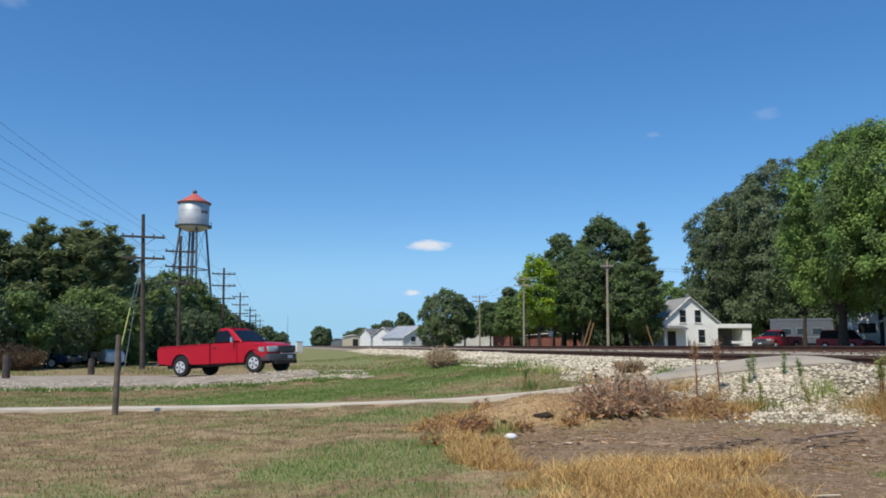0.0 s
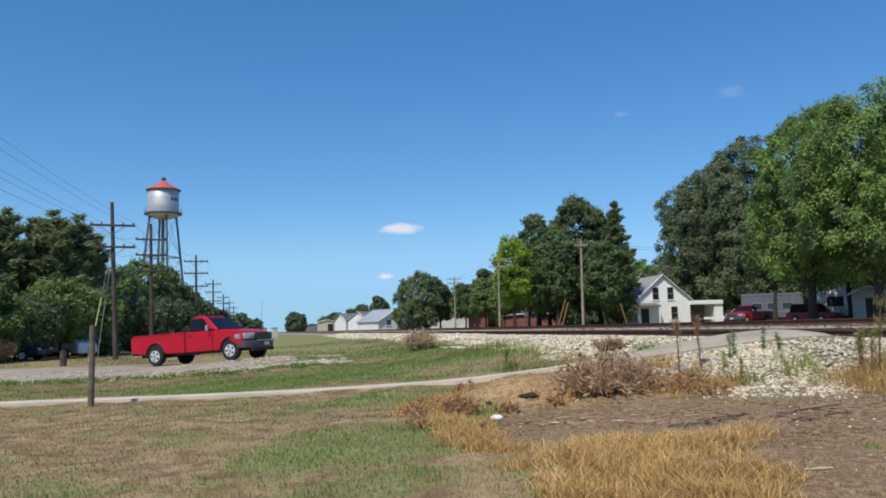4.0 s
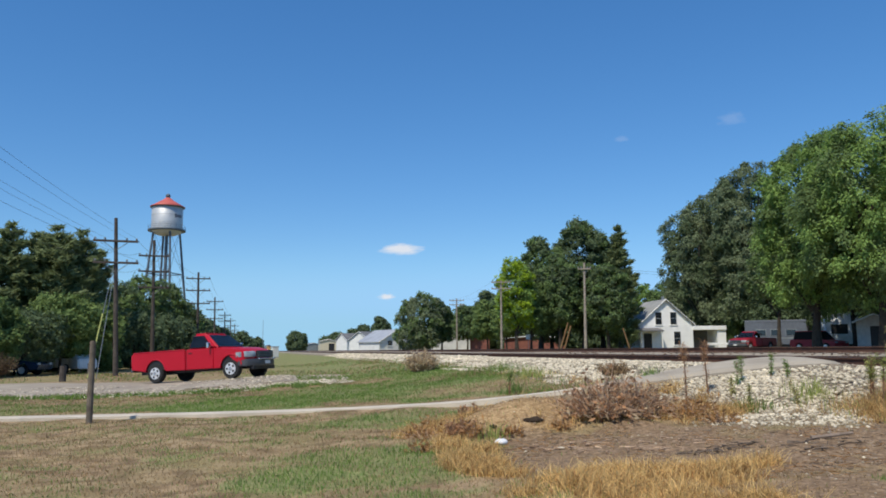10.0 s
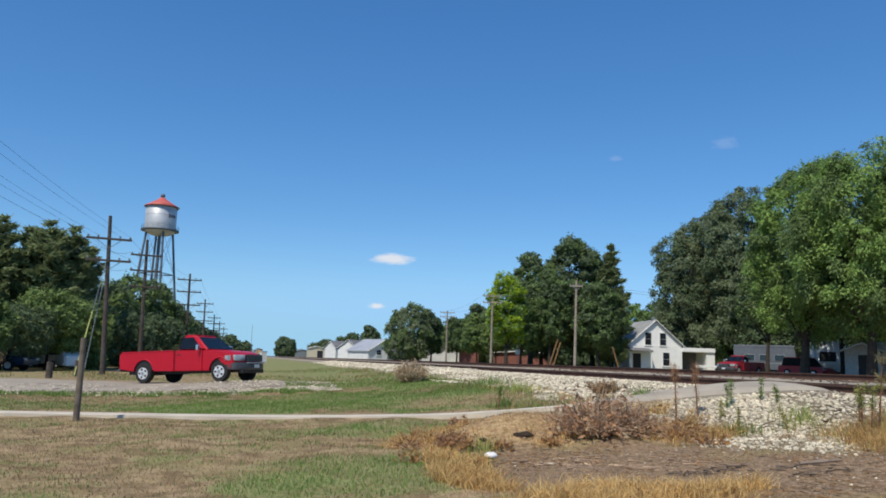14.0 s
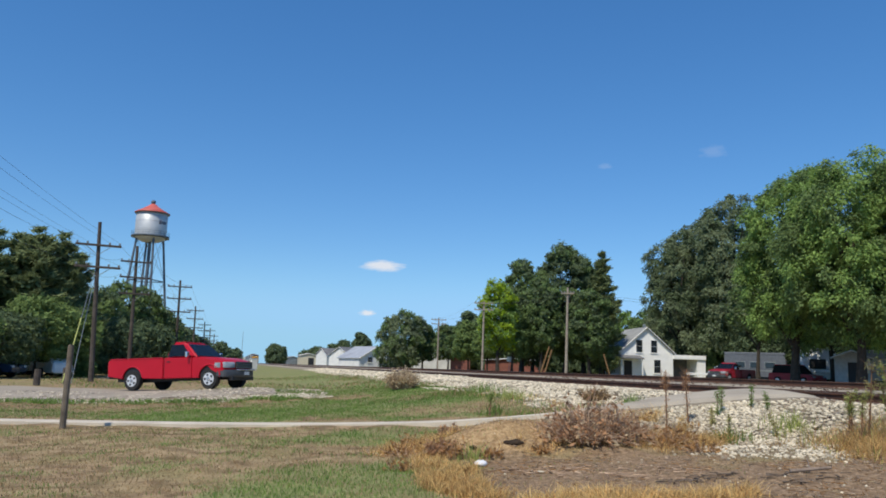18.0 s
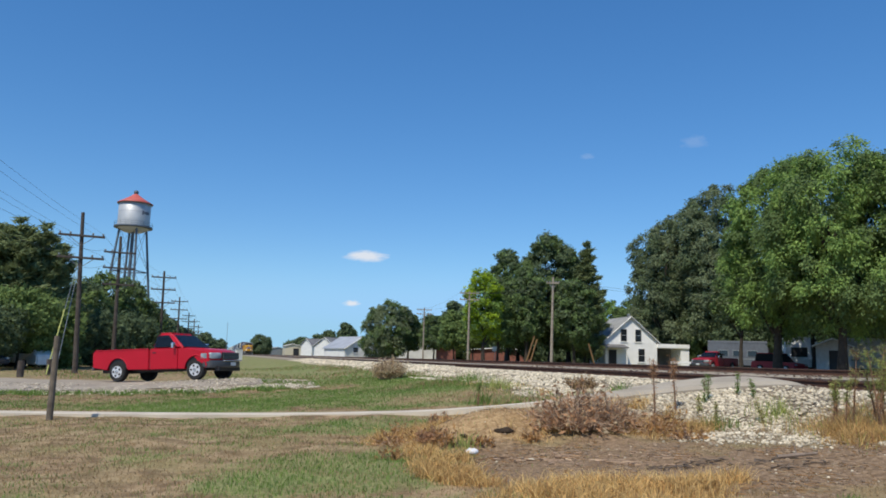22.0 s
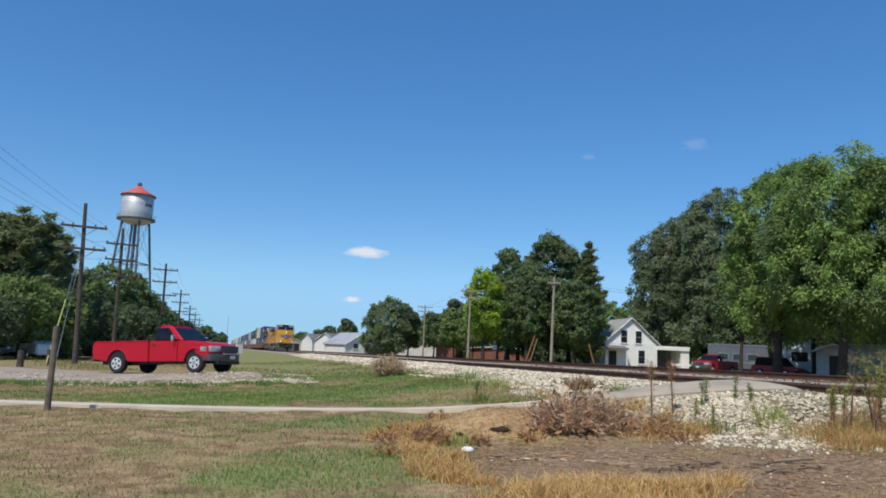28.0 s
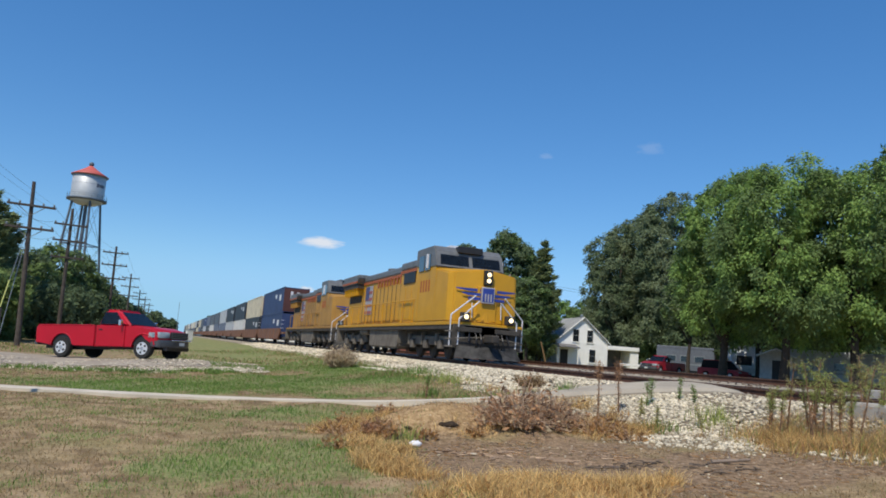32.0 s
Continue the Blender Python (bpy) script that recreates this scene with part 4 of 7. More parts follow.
    for s in (-1, 1):
        for y in (WF, WR):
            wheel(t, s * 0.87, y, R, R, 0.25, s)
            # flared lip round the wheel arch
            lip = bmesh.new()
            rows = []
            for k in range(17):
                a = radians(8 + 164 * k / 16)
                rows.append([lip.verts.new((s * 0.965 + 0.032 * math.sin(c), y + (ra + 0.015 + 0.032 * math.cos(c)) * math.cos(a), 0.44 + (ra + 0.015 + 0.032 * math.cos(c)) * math.sin(a))) for c in [math.pi * j / 4 for j in range(8)]])
            for p, q in zip(rows, rows[1:]):
                for j in range(8):
                    lip.faces.new((p[j], q[j], q[(j + 1) % 8], p[(j + 1) % 8]))
            lip.faces.new(rows[0]), lip.faces.new(rows[-1][::-1])
            bmesh.ops.recalc_face_normals(lip, faces=lip.faces)
            part("arch_lip", lip, paint, t)
    for o in t.children:
        if o.data and o.name.split(".")[0] in ("front_body", "hood", "cab_body", "greenhouse", "roof", "cargo_bed", "tailgate", "front_bumper", "arch_lip", "headlight"):
            o.data.shade_smooth()
            o.data.set_sharp_from_angle(angle=radians(38))
    return t


M["bumper"] = mat("grey bumper paint", (0.1, 0.1, 0.105), (0.07, 0.07, 0.075), rough=0.4, metal=0.3)
# where the nearside wheels stand, in front and behind
fw, rw = Vector((-0.81, 30.55, 0.335)), Vector((-3.72, 32.5, 0.137))
hd = (rw - fw).normalized()
yaw_t = math.degrees(math.atan2(-hd.x, hd.y))
pitch_t = math.degrees(math.asin(hd.z))
truck_m = Matrix.Translation(fw) @ pose(0, 0, 0, 0, 0, yaw_t) @ pose(0, 0, 0, pitch_t) @ Matrix.Translation((0.97, -0.98, 0))
TRUCK = pickup(truck_m, M["red"], "bright red long-bed pickup truck parked on the gravel road")


# ---- houses and sheds beyond the railway ----
def gable_house(name, m, w, l, eave, apex, wall, roof, label, windows=(), side_windows=(), doors=(), over=0.3, category="house"):
    """Gable wall towards -y, ridge along y. Base at z = 0."""
    h = tagged(empty(name, m), label, category)
    b = bmesh.new()
    P = [(-w / 2, 0), (w / 2, 0), (w / 2, eave), (0, apex), (-w / 2, eave)]
    f = [b.verts.new((x, 0, z)) for x, z in P]
    k = [b.verts.new((x, l, z)) for x, z in P]
    b.faces.new(f), b.faces.new(k[::-1])
    for i in range(5):
        b.faces.new((f[i], k[i], k[(i + 1) % 5], f[(i + 1) % 5]))
    bmesh.ops.recalc_face_normals(b, faces=b.faces)
    wl_ = part("wall", b, wall, h)
    sl = (apex - eave) / (w / 2)
    for s in (-1, 1):
        q = bmesh.new()
        pts = [(0, apex + 0.02), (s * (w / 2 + over), eave - over * sl + 0.02), (s * (w / 2 + over), eave - over * sl + 0.16), (0, apex + 0.18)]
        a = [q.verts.new((x, -over, z)) for x, z in pts]
        c = [q.verts.new((x, l + over, z)) for x, z in pts]
        q.faces.new(a), q.faces.new(c[::-1])
        for i in range(4):
            q.faces.new((a[i], c[i], c[(i + 1) % 4], a[(i + 1) % 4]))
        bmesh.ops.recalc_face_normals(q, faces=q.faces)
        part("roof", q, roof, h)
        g = bmesh.new()
        g = rod((0, -over - 0.02, apex + 0.08), (s * (w / 2 + over), -over - 0.02, eave - over * sl + 0.06), 0.07, seg=4)
        part("bargeboard", g, M["white"], h)
    for x, z, ww, hh in windows:
        o = part("window", box(x - ww / 2 - 0.08, x + ww / 2 + 0.08, -0.06, 0.0, z - hh / 2 - 0.08, z + hh / 2 + 0.08), M["white"], h)
        part("pane", box(x - ww / 2, x + ww / 2, -0.075, -0.06, z - hh / 2, z - 0.02), M["glass"], o, "dark window pane")
        part("pane", box(x - ww / 2, x + ww / 2, -0.075, -0.06, z + 0.02, z + hh / 2), M["glass"], o, "dark window pane")
        part("sill", box(x - ww / 2 - 0.12, x + ww / 2 + 0.12, -0.12, 0.0, z - hh / 2 - 0.14, z - hh / 2 - 0.08), M["white"], o)
    for y, z, ww, hh in side_windows:
        o = part("window", box(-w / 2 - 0.06, -w / 2, y - ww / 2 - 0.08, y + ww / 2 + 0.08, z - hh / 2 - 0.08, z + hh / 2 + 0.08), M["white"], h)
        part("pane", box(-w / 2 - 0.075, -w / 2 - 0.06, y - ww / 2, y + ww / 2, z - hh / 2, z + hh / 2), M["glass"], o, "dark window pane")
    for x, ww, hh in doors:
        part("door", box(x - ww / 2, x + ww / 2, -0.05, 0.0, 0.05, hh), M["black"], h, "dark doorway")
    return h


HZ = 1.0
# paler copy of the shingles: sunlight on the roof is put into the colour
M["houseroof"] = mat("grey shingles in sunlight", (0.36, 0.37, 0.37), (0.25, 0.26, 0.26), scale=1.2, rough=0.9, bump=0.4, fine=12)
M["housewhite"] = mat("fresh white house paint", (0.88, 0.88, 0.86), (0.8, 0.8, 0.78), scale=1.2, rough=0.6, bump=0.1)
house = gable_house("house", pose(49.6, 86.5, HZ, 0, 0, -9), 6.8, 7.5, 3.3, 6.25, M["housewhite"], M["houseroof"], "small white clapboard house with a steep grey roof",
                    windows=((-0.95, 4.0, 0.75, 1.5), (0.95, 4.0, 0.75, 1.5), (1.35, 1.55, 0.8, 1.6)), side_windows=((3.0, 1.6, 0.8, 1.4),))
for k in range(14):
    part("siding_board", box(-3.4, 3.4, -0.022, 0.0, 0.2 + 0.22 * k, 0.4 + 0.22 * k), M["housewhite"], house)
part("chimney", box(-0.16, 0.16, 0.6, 0.92, 5.6, 6.75, 0.02), M["steel"], house, "thin grey flue pipe")
# side porch
part("porch_roof", box(3.4, 7.6, -0.3, 3.2, 2.55, 3.05, 0.03), M["housewhite"], house, "flat white porch roof")
part("porch_wall", box(6.5, 7.6, -0.1, 3.0, 0, 2.56, 0.02), M["housewhite"], house)
part("porch_back", box(3.42, 7.5, 3.0, 3.15, 0, 2.55), M["shingle"], house)
# entrance porch
part("entry_roof", prism([(-1.7, 2.35), (-1.7, 2.5), (0.0, 2.85), (0.0, 2.7)], -3.9, -0.9, 0.02), M["shingle"], house)
for x in (-3.7, -1.1):
    part("entry_post", box(x - 0.07, x + 0.07, -1.6, -1.46, 0, 2.38), M["white"], house)
part("entry_door", box(-2.9, -1.9, -0.06, -0.024, 0.1, 2.15), M["black"], house, "dark doorway")

SHEDS = (
    # bearing, distance, width, length, eave, apex, turn, wall, roof
    (5.25, 255, 5.2, 9, 3.3, 3.9, 0, "cream", "offwhite", "low cream shed with an open front beyond the railway"),
    (6.2, 228, 5.0, 5.5, 3.4, 5.2, -58, "white", "shingle", "white gabled shed with a grey roof"),
    (7.5, 203, 6.4, 9, 3.0, 5.1, -42, "white", "shingle", "white gabled barn with a grey shingle roof"),
    (10.2, 152, 7.6, 8, 2.0, 4.2, 22, "white", "metalroof", "white workshop with a pale metal roof"),
    (14.3, 146, 8.2, 8, 2.4, 3.7, -12, "offwhite", "metalroof", "grey-white shed under the trees"),
    (4.2, 380, 10.0, 12, 2.8, 4.0, 5, "steel", "shingle", "distant grey farm building"),
)
for az, rg, w, l, ea, ap, turn, wa, ro, lab in SHEDS:
    x, y = at(az, rg)
    wins = ((-1.4, 1.7, 1.0, 0.9), (1.4, 1.7, 1.0, 0.9)) if az == 10.2 else ()
    gable_house("shed", pose(x, y, 1.0, 0, 0, turn), w, l, ea, ap, M[wa], M[ro], lab, windows=wins, doors=((1.0, 1.8, 2.6),) if az == 5.25 else (), category="shed")
for az, rg, w, h, lab in ((16.4, 128, 3.2, 2.6, "small red brick outbuilding"), (20.4, 118, 9.0, 1.9, "low red brick garage wall under the trees")):
    x, y = at(az, rg)
    gable_house("garage", pose(x, y, 1.0, 0, 0, -az), w, 5, h, h + 0.35, M["brick"], M["shingle"], lab, category="garage")


# ---- vehicles and trailers under the trees ----
M["vanglass"] = mat("dull dark glass", (0.014, 0.013, 0.012), (0.01, 0.01, 0.01), rough=0.75, spec=0.15)
def car(m, paint, label, van=0.0):
    """Front towards -y; 4.6 m long."""
    c = tagged(empty("car", m), label, "car")
    part("body", prism([(0.05, 0.35), (0.0, 0.65), (0.3, 0.8), (1.2, 0.92), (3.6 + van * 0.8, 0.98), (4.5, 0.95), (4.6, 0.6), (4.5, 0.3)] + arch(3.6, 0.32, 0.36)[:] + arch(0.95, 0.32, 0.36)[:], -0.88, 0.88, 0.04), paint, c)
    g = part("cabin", prism([(1.15, 0.9), (1.95, 1.42 + van * 0.3), (3.3 + van, 1.44 + van * 0.3), (4.1 + van * 0.3, 0.95)], -0.74, 0.74, 0.06), M["vanglass"], c, "dark window band")
    part("roof", box(-0.7, 0.7, 1.95, 3.3 + van, 1.41 + van * 0.3, 1.47 + van * 0.3, 0.02), paint, g)
    for s in (-1, 1):
        for y in (0.95, 3.6):
            w = part("tyre", disc(0.32, 0.2, 18, 0.02), M["tyre"], c, m=pose(s * 0.8, y, 0.32))
            part("rim", disc(0.2, 0.03, 14), M["rim"], w, m=pose(s * 0.1, 0, 0))
        part("headlight", box(s * 0.65 - 0.15, s * 0.65 + 0.15, 0.02, 0.12, 0.62, 0.76, 0.02), M["lens"], c)
        part("tail_light", box(s * 0.7 - 0.12, s * 0.7 + 0.12, 4.5, 4.6, 0.65, 0.85, 0.02), M["darkred"], c)
    return c


M["carblue"] = mat("dark blue paint", (0.03, 0.05, 0.09), (0.02, 0.035, 0.07), rough=0.25, coat=0.5)
M["vangrey"] = mat("faded grey panel", (0.5, 0.52, 0.55), (0.4, 0.42, 0.45), rough=0.65)
M["caravan"] = mat("white caravan panel", (0.78, 0.79, 0.8), (0.66, 0.67, 0.69), rough=0.55)
# caravan grey with the trees' shade put into the colour
M["shadedgrey"] = mat("blue-grey panel darkened for shade", (0.13, 0.15, 0.18), (0.1, 0.115, 0.14), rough=0.6)
M["shedgrey"] = mat("weathered pale siding", (0.6, 0.6, 0.6), (0.48, 0.48, 0.48), rough=0.8)
M["vanred"] = mat("dull maroon paint", (0.42, 0.016, 0.026), (0.34, 0.013, 0.02), rough=0.5)
M["carsilver"] = mat("silver paint", (0.5, 0.52, 0.54), (0.42, 0.44, 0.46), rough=0.3, metal=0.4)
for az, rg, turn, pt, lab, van in ((-13.4, 52.5, 75, "carblue", "dark blue car parked in the shade of trees", 0.0), (-15.4, 53.5, 95, "black", "dark car parked under the trees", 0.6), (-10.0, 60, 80, "carsilver", "silver car parked in the shade", 0.0), (-16.9, 56, 60, "darkred", "dark red car parked under a bush", 0.0)):
    x, y = at(az, rg)
    car(pose(x, y, gz(x, y) + 0.0, 0, 0, turn), M[pt], lab, van)
x, y = at(-11.95, 53)
boat = tagged(empty("tarpaulin_heap", pose(x, y + 3, gz(x, y), 0, 0, 30)), "white tarpaulin over a small trailer", "tarpaulin")
part("cover", prism([(-1.3, 0.3), (-1.2, 0.9), (-0.3, 1.25), (0.5, 0.85), (1.2, 0.45), (1.2, 0.3)], -0.6, 0.6, 0.1), M["white"], boat)
part("wheel", disc(0.3, 0.18, 16, 0.02), M["tyre"], boat, m=pose(-0.85, 0.2, 0.3))
part("wheel", disc(0.3, 0.18, 16, 0.02), M["tyre"], boat, m=pose(0.85, 0.2, 0.3))

M["farred"] = mat("sun-faded red paint", (0.36, 0.01, 0.022), (0.3, 0.009, 0.018), rough=0.4, coat=0.15)
x, y = at(35.7, 80)
pickup(pose(x - 3.0, y - 1.1, 1.03, 0, 0, -66), M["farred"], "dark red pickup truck parked before a grey trailer")
x, y = at(39.6, 74)
car(pose(x + 1.0, y - 1.6, 1.03, 0, 0, 12), M["vanred"], "dark red van parked under the trees", 0.8)


def camper(m, w, l, h, label, paint):
    c = tagged(empty("camper_trailer", m), label, "trailer")
    part("body", prism([(0, 0.55), (-0.25, 1.3), (-0.1, h - 0.3), (0.4, h), (l - 0.2, h), (l, h - 0.2), (l, 0.55)], -w / 2, w / 2, 0.06), M[paint], c)
    for s in (-1, 1):
        for k in range(3):
            y0 = 0.8 + k * (l - 1.4) / 3
            f = part("window", box(s * (w / 2 + 0.012) - 0.014, s * (w / 2 + 0.012) + 0.014, y0, y0 + 1.0, 1.45, 2.1, 0.01), M["steel"], c)
            part("pane", box(s * (w / 2 + 0.03) - 0.006, s * (w / 2 + 0.03) + 0.006, y0 + 0.06, y0 + 0.94, 1.5, 2.05), M["glass"], f, "dark window pane")
        part("stripe", box(s * (w / 2 + 0.006) - 0.008, s * (w / 2 + 0.006) + 0.008, 0.1, l - 0.1, 1.15, 1.3), M["steel"], c)
        for y in (l * 0.5, l * 0.5 + 0.85):
            part("tyre", disc(0.34, 0.22, 18, 0.02), M["tyre"], c, m=pose(s * (w / 2 - 0.1), y, 0.34))
    part("front_window", box(-w / 2 + 0.5, w / 2 - 0.9, -0.3, -0.1, 1.5, 2.4, 0.01), M["black"], c, "dark front window")
    part("roof_cap", box(-w / 2 - 0.02, w / 2 + 0.02, -0.12, l, h - 0.22, h + 0.04, 0.04), M["white" if h > 3.4 else paint], c)
    if h > 3.4:
        for y0 in (0.7, l - 1.0):
            part("awning_arm", box(-w / 2 - 0.09, -w / 2 - 0.03, y0, y0 + 0.12, 0.6, h - 0.3, 0.01), M["white"], c, "white awning arm")
        part("awning_roll", rod((-w / 2 - 0.14, 0.5, h - 0.22), (-w / 2 - 0.14, l - 0.6, h - 0.22), 0.11, seg=12), M["white"], c, "rolled white awning")
    part("drawbar", rod((0, -1.3, 0.45), (0, 0.3, 0.55), 0.07), M["black"], c)
    part("undercarriage", box(-w / 2 + 0.1, w / 2 - 0.1, 0.2, l - 0.2, 0.35, 0.56), M["black"], c)
    return c


x, y = at(41.0, 81)
camper(pose(x, y, 1.03, 0, 0, -32), 2.8, 6.0, 3.6, "white camper trailer with a dark front window under the trees", "caravan")
x, y = at(37.6, 86)
camper(pose(x + 1.4, y - 1.2, 1.03, 0, 0, 52), 2.4, 5.6, 3.0, "grey caravan in the shade of big trees", "shadedgrey")
x, y = at(42.9, 70)
gable_house("shed", pose(x, y, 1.0, 0, 0, -42), 2.5, 3.5, 2.3, 2.8, M["shedgrey"], M["shingle"], "small grey shed with a dark open door", doors=((0.3, 1.2, 1.95),), category="shed")
x, y = at(47.3, 74)
camper(pose(x - 3.3, y + 3.2, 1.03, 0, 0, -132), 2.5, 9.0, 3.0, "grey-blue mobile home in the shade", "vangrey")

# ---- tree planting ----
TREES = [
    # bearing, distance, height, width, leaf, form, leaves, size, second, bare
    (-20.6, 58, 9.4, 8.4, "conifer", "cone", 15000, 0.15, None, 0.03), (-18.3, 60, 9.2, 7.2, "conifer", "cone", 15000, 0.15, None, 0.05),
    (-15.9, 61, 10.3, 6.6, "conifer", "cone", 17000, 0.15, None, 0.08), (-14.4, 63, 10.0, 6.0, "conifer", "cone", 15000, 0.15, None, 0.08),
    (-13.1, 61, 10.4, 6.4, "conifer", "cone", 17000, 0.15, None, 0.1), (-11.7, 62, 10.2, 5.4, "conifer", "cone", 15000, 0.15, None, 0.1), (-10.5, 64, 9.0, 4.6, "conifer", "cone", 12000, 0.15, None, 0.08),
    (-12.6, 56, 4.8, 4.8, "bushgreen", "round", 11000, 0.13, None, 0.3), (-16.9, 51, 4.3, 3.6, "bushgreen", "round", 8500, 0.13, "mid", 0.2), (-15.2, 54, 3.6, 5.4, "dark", "round", 8500, 0.13, None, 0.34),
    (-19.6, 50, 4.2, 4.4, "dark", "round", 8000, 0.13, None, 0.03), (-10.4, 60, 4.6, 3.6, "bushgreen", "round", 7000, 0.14, None, 0.04),
    (-8.9, 72, 6.9, 5.4, "bushgreen", "round", 10000, 0.17, "dark", 0.06), (-7.4, 78, 8.2, 4.8, "bushgreen", "round", 10000, 0.18, "dark", 0.06), (-6.1, 82, 8.3, 4.4, "bushgreen", "round", 9000, 0.18, "dark", 0.06), (-5.0, 88, 6.6, 4.2, "dark", "round", 7000, 0.2, "bushgreen", 0.05),
    (-8.0, 66, 4.2, 4.2, "dark", "round", 6500, 0.15, None, 0.02), (-6.6, 72, 4.4, 4.4, "dark", "round", 6500, 0.16, None, 0.02), (-5.5, 78, 4.4, 4.2, "dark", "round", 6000, 0.17, None, 0.02),
    (-4.4, 108, 6.6, 5.0, "dark", "round", 5000, 0.26, None, 0.05), (-3.6, 130, 6.6, 5.4, "dark", "round", 4200, 0.3, None, 0.05), (-2.9, 160, 6.6, 6.0, "dark", "round", 3600, 0.36, None, 0.05), (-2.3, 205, 6.8, 7, "dark", "round", 3000, 0.45, None, 0.05),
    (-0.9, 330, 9, 8, "dark", "round", 2200, 0.7, None, 0.1), (0.1, 420, 8, 8, "dark", "round", 1800, 0.8, None, 0.1),
    (2.95, 350, 8.4, 9.4, "dark", "round", 5500, 0.6, None, 0.02), (6.0, 340, 7.5, 9, "dark", "round", 3000, 0.7, None, 0.05), (5.3, 380, 7.0, 10, "dark", "round", 3000, 0.7, None, 0.05), (7.9, 260, 8.5, 7, "dark", "round", 3600, 0.5, None, 0.1), (7.1, 300, 8.2, 7, "dark", "round", 3000, 0.6, None, 0.05), (9.1, 230, 10.0, 6.0, "dark", "round", 3600, 0.5, None, 0.05),
    (11.95, 130, 9.3, 8.6, "willow", "round", 20000, 0.2, "mid", 0.1), (13.6, 133, 8.2, 4.6, "mid", "round", 9000, 0.22, "dark", 0.25),
    (15.5, 128, 7.2, 5.0, "mid", "round", 8500, 0.22, "dark", 0.3), (17.0, 140, 11.0, 4.6, "dark", "round", 6500, 0.26, None, 0.1), (17.0, 112, 7.0, 4.6, "bushgreen", "round", 8000, 0.2, "mid", 0.28), (18.4, 104, 6.4, 3.4, "bushgreen", "round", 6500, 0.18, None, 0.3),
    (19.15, 91, 10.9, 4.8, "lime", "round", 12000, 0.17, "bright", 0.24), (20.2, 93, 7.8, 4.6, "mid", "round", 9500, 0.17, None, 0.32), (20.9, 98, 14.8, 4.4, "dark", "round", 14000, 0.2, "mid", 0.12), (22.3, 94, 11.5, 5.4, "mid", "round", 14000, 0.18, "dark", 0.24),
    (24.1, 99, 16.9, 8.4, "dark", "round", 46000, 0.165, "mid", 0.1), (25.8, 94, 10.0, 5.6, "mid", "round", 14000, 0.18, "dark", 0.2), (26.7, 97, 15.6, 5.8, "conifer", "cone", 28000, 0.17, None, 0.06), (25.4, 102, 15.5, 5.6, "dark", "round", 14000, 0.2, None, 0.1), (21.7, 104, 12.0, 7.0, "dark", "round", 10000, 0.24, None, 0.05),
    (28.6, 135, 10.6, 8.0, "mid", "round", 8500, 0.28, "bright", 0.05), (30.3, 140, 11.5, 9.0, "mid", "round", 8500, 0.28, None, 0.05),
    (32.2, 124, 6.0, 12.0, "dark", "round", 6000, 0.28, None, 0.0), (35.4, 122, 6.5, 12.0, "dark", "round", 6000, 0.28, None, 0.0), (38.6, 120, 6.0, 12.0, "dark", "round", 6000, 0.28, None, 0.0),
    (33.4, 118, 16.0, 10.0, "dark", "round", 11000, 0.3, "mid", 0.08),
    (32.3, 108, 18.6, 10.4, "willow", "round", 40000, 0.18, "dark", 0.06), (33.9, 112, 22.6, 10.4, "willow", "round", 44000, 0.185, "dark", 0.12), (35.8, 104, 23.2, 10.2, "willow", "round", 44000, 0.175, "dark", 0.14), (35.6, 106, 9.6, 7.6, "mid", "round", 11000, 0.19, None, 0.02), (37.4, 100, 9.4, 8.0, "dark", "round", 10000, 0.2, None, 0.02),
    # 37.2 is added to hang over the caravan and shade it
    (37.2, 76, 9.6, 4.8, "mid", "round", 11000, 0.16, "willow", 0.46), (39.5, 66, 16.2, 8.0, "bright", "round", 46000, 0.125, "mid", 0.18),
    # 41.8 and 46.0 are added for the shade inside the bright crowns
    (43.4, 62, 16.3, 11.0, "bright", "round", 78000, 0.125, "mid", 0.24), (47.6, 63, 16.6, 10.0, "bright", "round", 54000, 0.13, "mid", 0.22), (41.8, 75, 11.0, 9.0, "dark", "round", 16000, 0.18, None, 0.36), (46.0, 75, 11.0, 9.0, "dark", "round", 16000, 0.18, None, 0.3), (51.5, 66, 18.0, 10, "mid", "round", 13000, 0.24, None, 0.15), (56, 70, 15, 10, "dark", "round", 7000, 0.3, None, 0.15), (43.5, 96, 15.5, 13, "dark", "round", 11000, 0.34, None, 0.02), (49, 98, 14, 13, "dark", "round", 10000, 0.34, None, 0.02), (38, 112, 14, 13, "dark", "round", 10000, 0.34, None, 0.02),
]
for k in range(34):
    TREES.append((16 + 1.25 * k, 150 + 12 * math.sin(2.1 * k), 8.5 + 1.8 * math.sin(1.7 * k), 9.0, "dark" if k % 3 else "mid", "round", 3400, 0.38, None, 0.0))
for k in range(4):         # and behind the workshops
    TREES.append((11.0 + 1.35 * k, 168, 4.2 + 0.6 * math.sin(2.9 * k), 9.5, "dark", "round", 1800, 0.36, None, 0.0))
for k in range(15):        # low undergrowth beneath the far trees
    TREES.append((18.4 + 1.45 * k, 142 + 5 * math.sin(3.3 * k), 3.2 + 0.7 * math.sin(2.3 * k), 8.5, "dark", "round", 1800, 0.36, None, 0.0))
TREE_WORDS = {"conifer": "dark green spruce with drooping branches", "lime": "yellow-green leafy tree beyond the railway", "bright": "bright green leafy shade tree", "dark": "dark green leafy tree", "mid": "full green leafy tree", "bushgreen": "fresh green leafy tree", "willow": "grey-green tree with soft hanging foliage"}
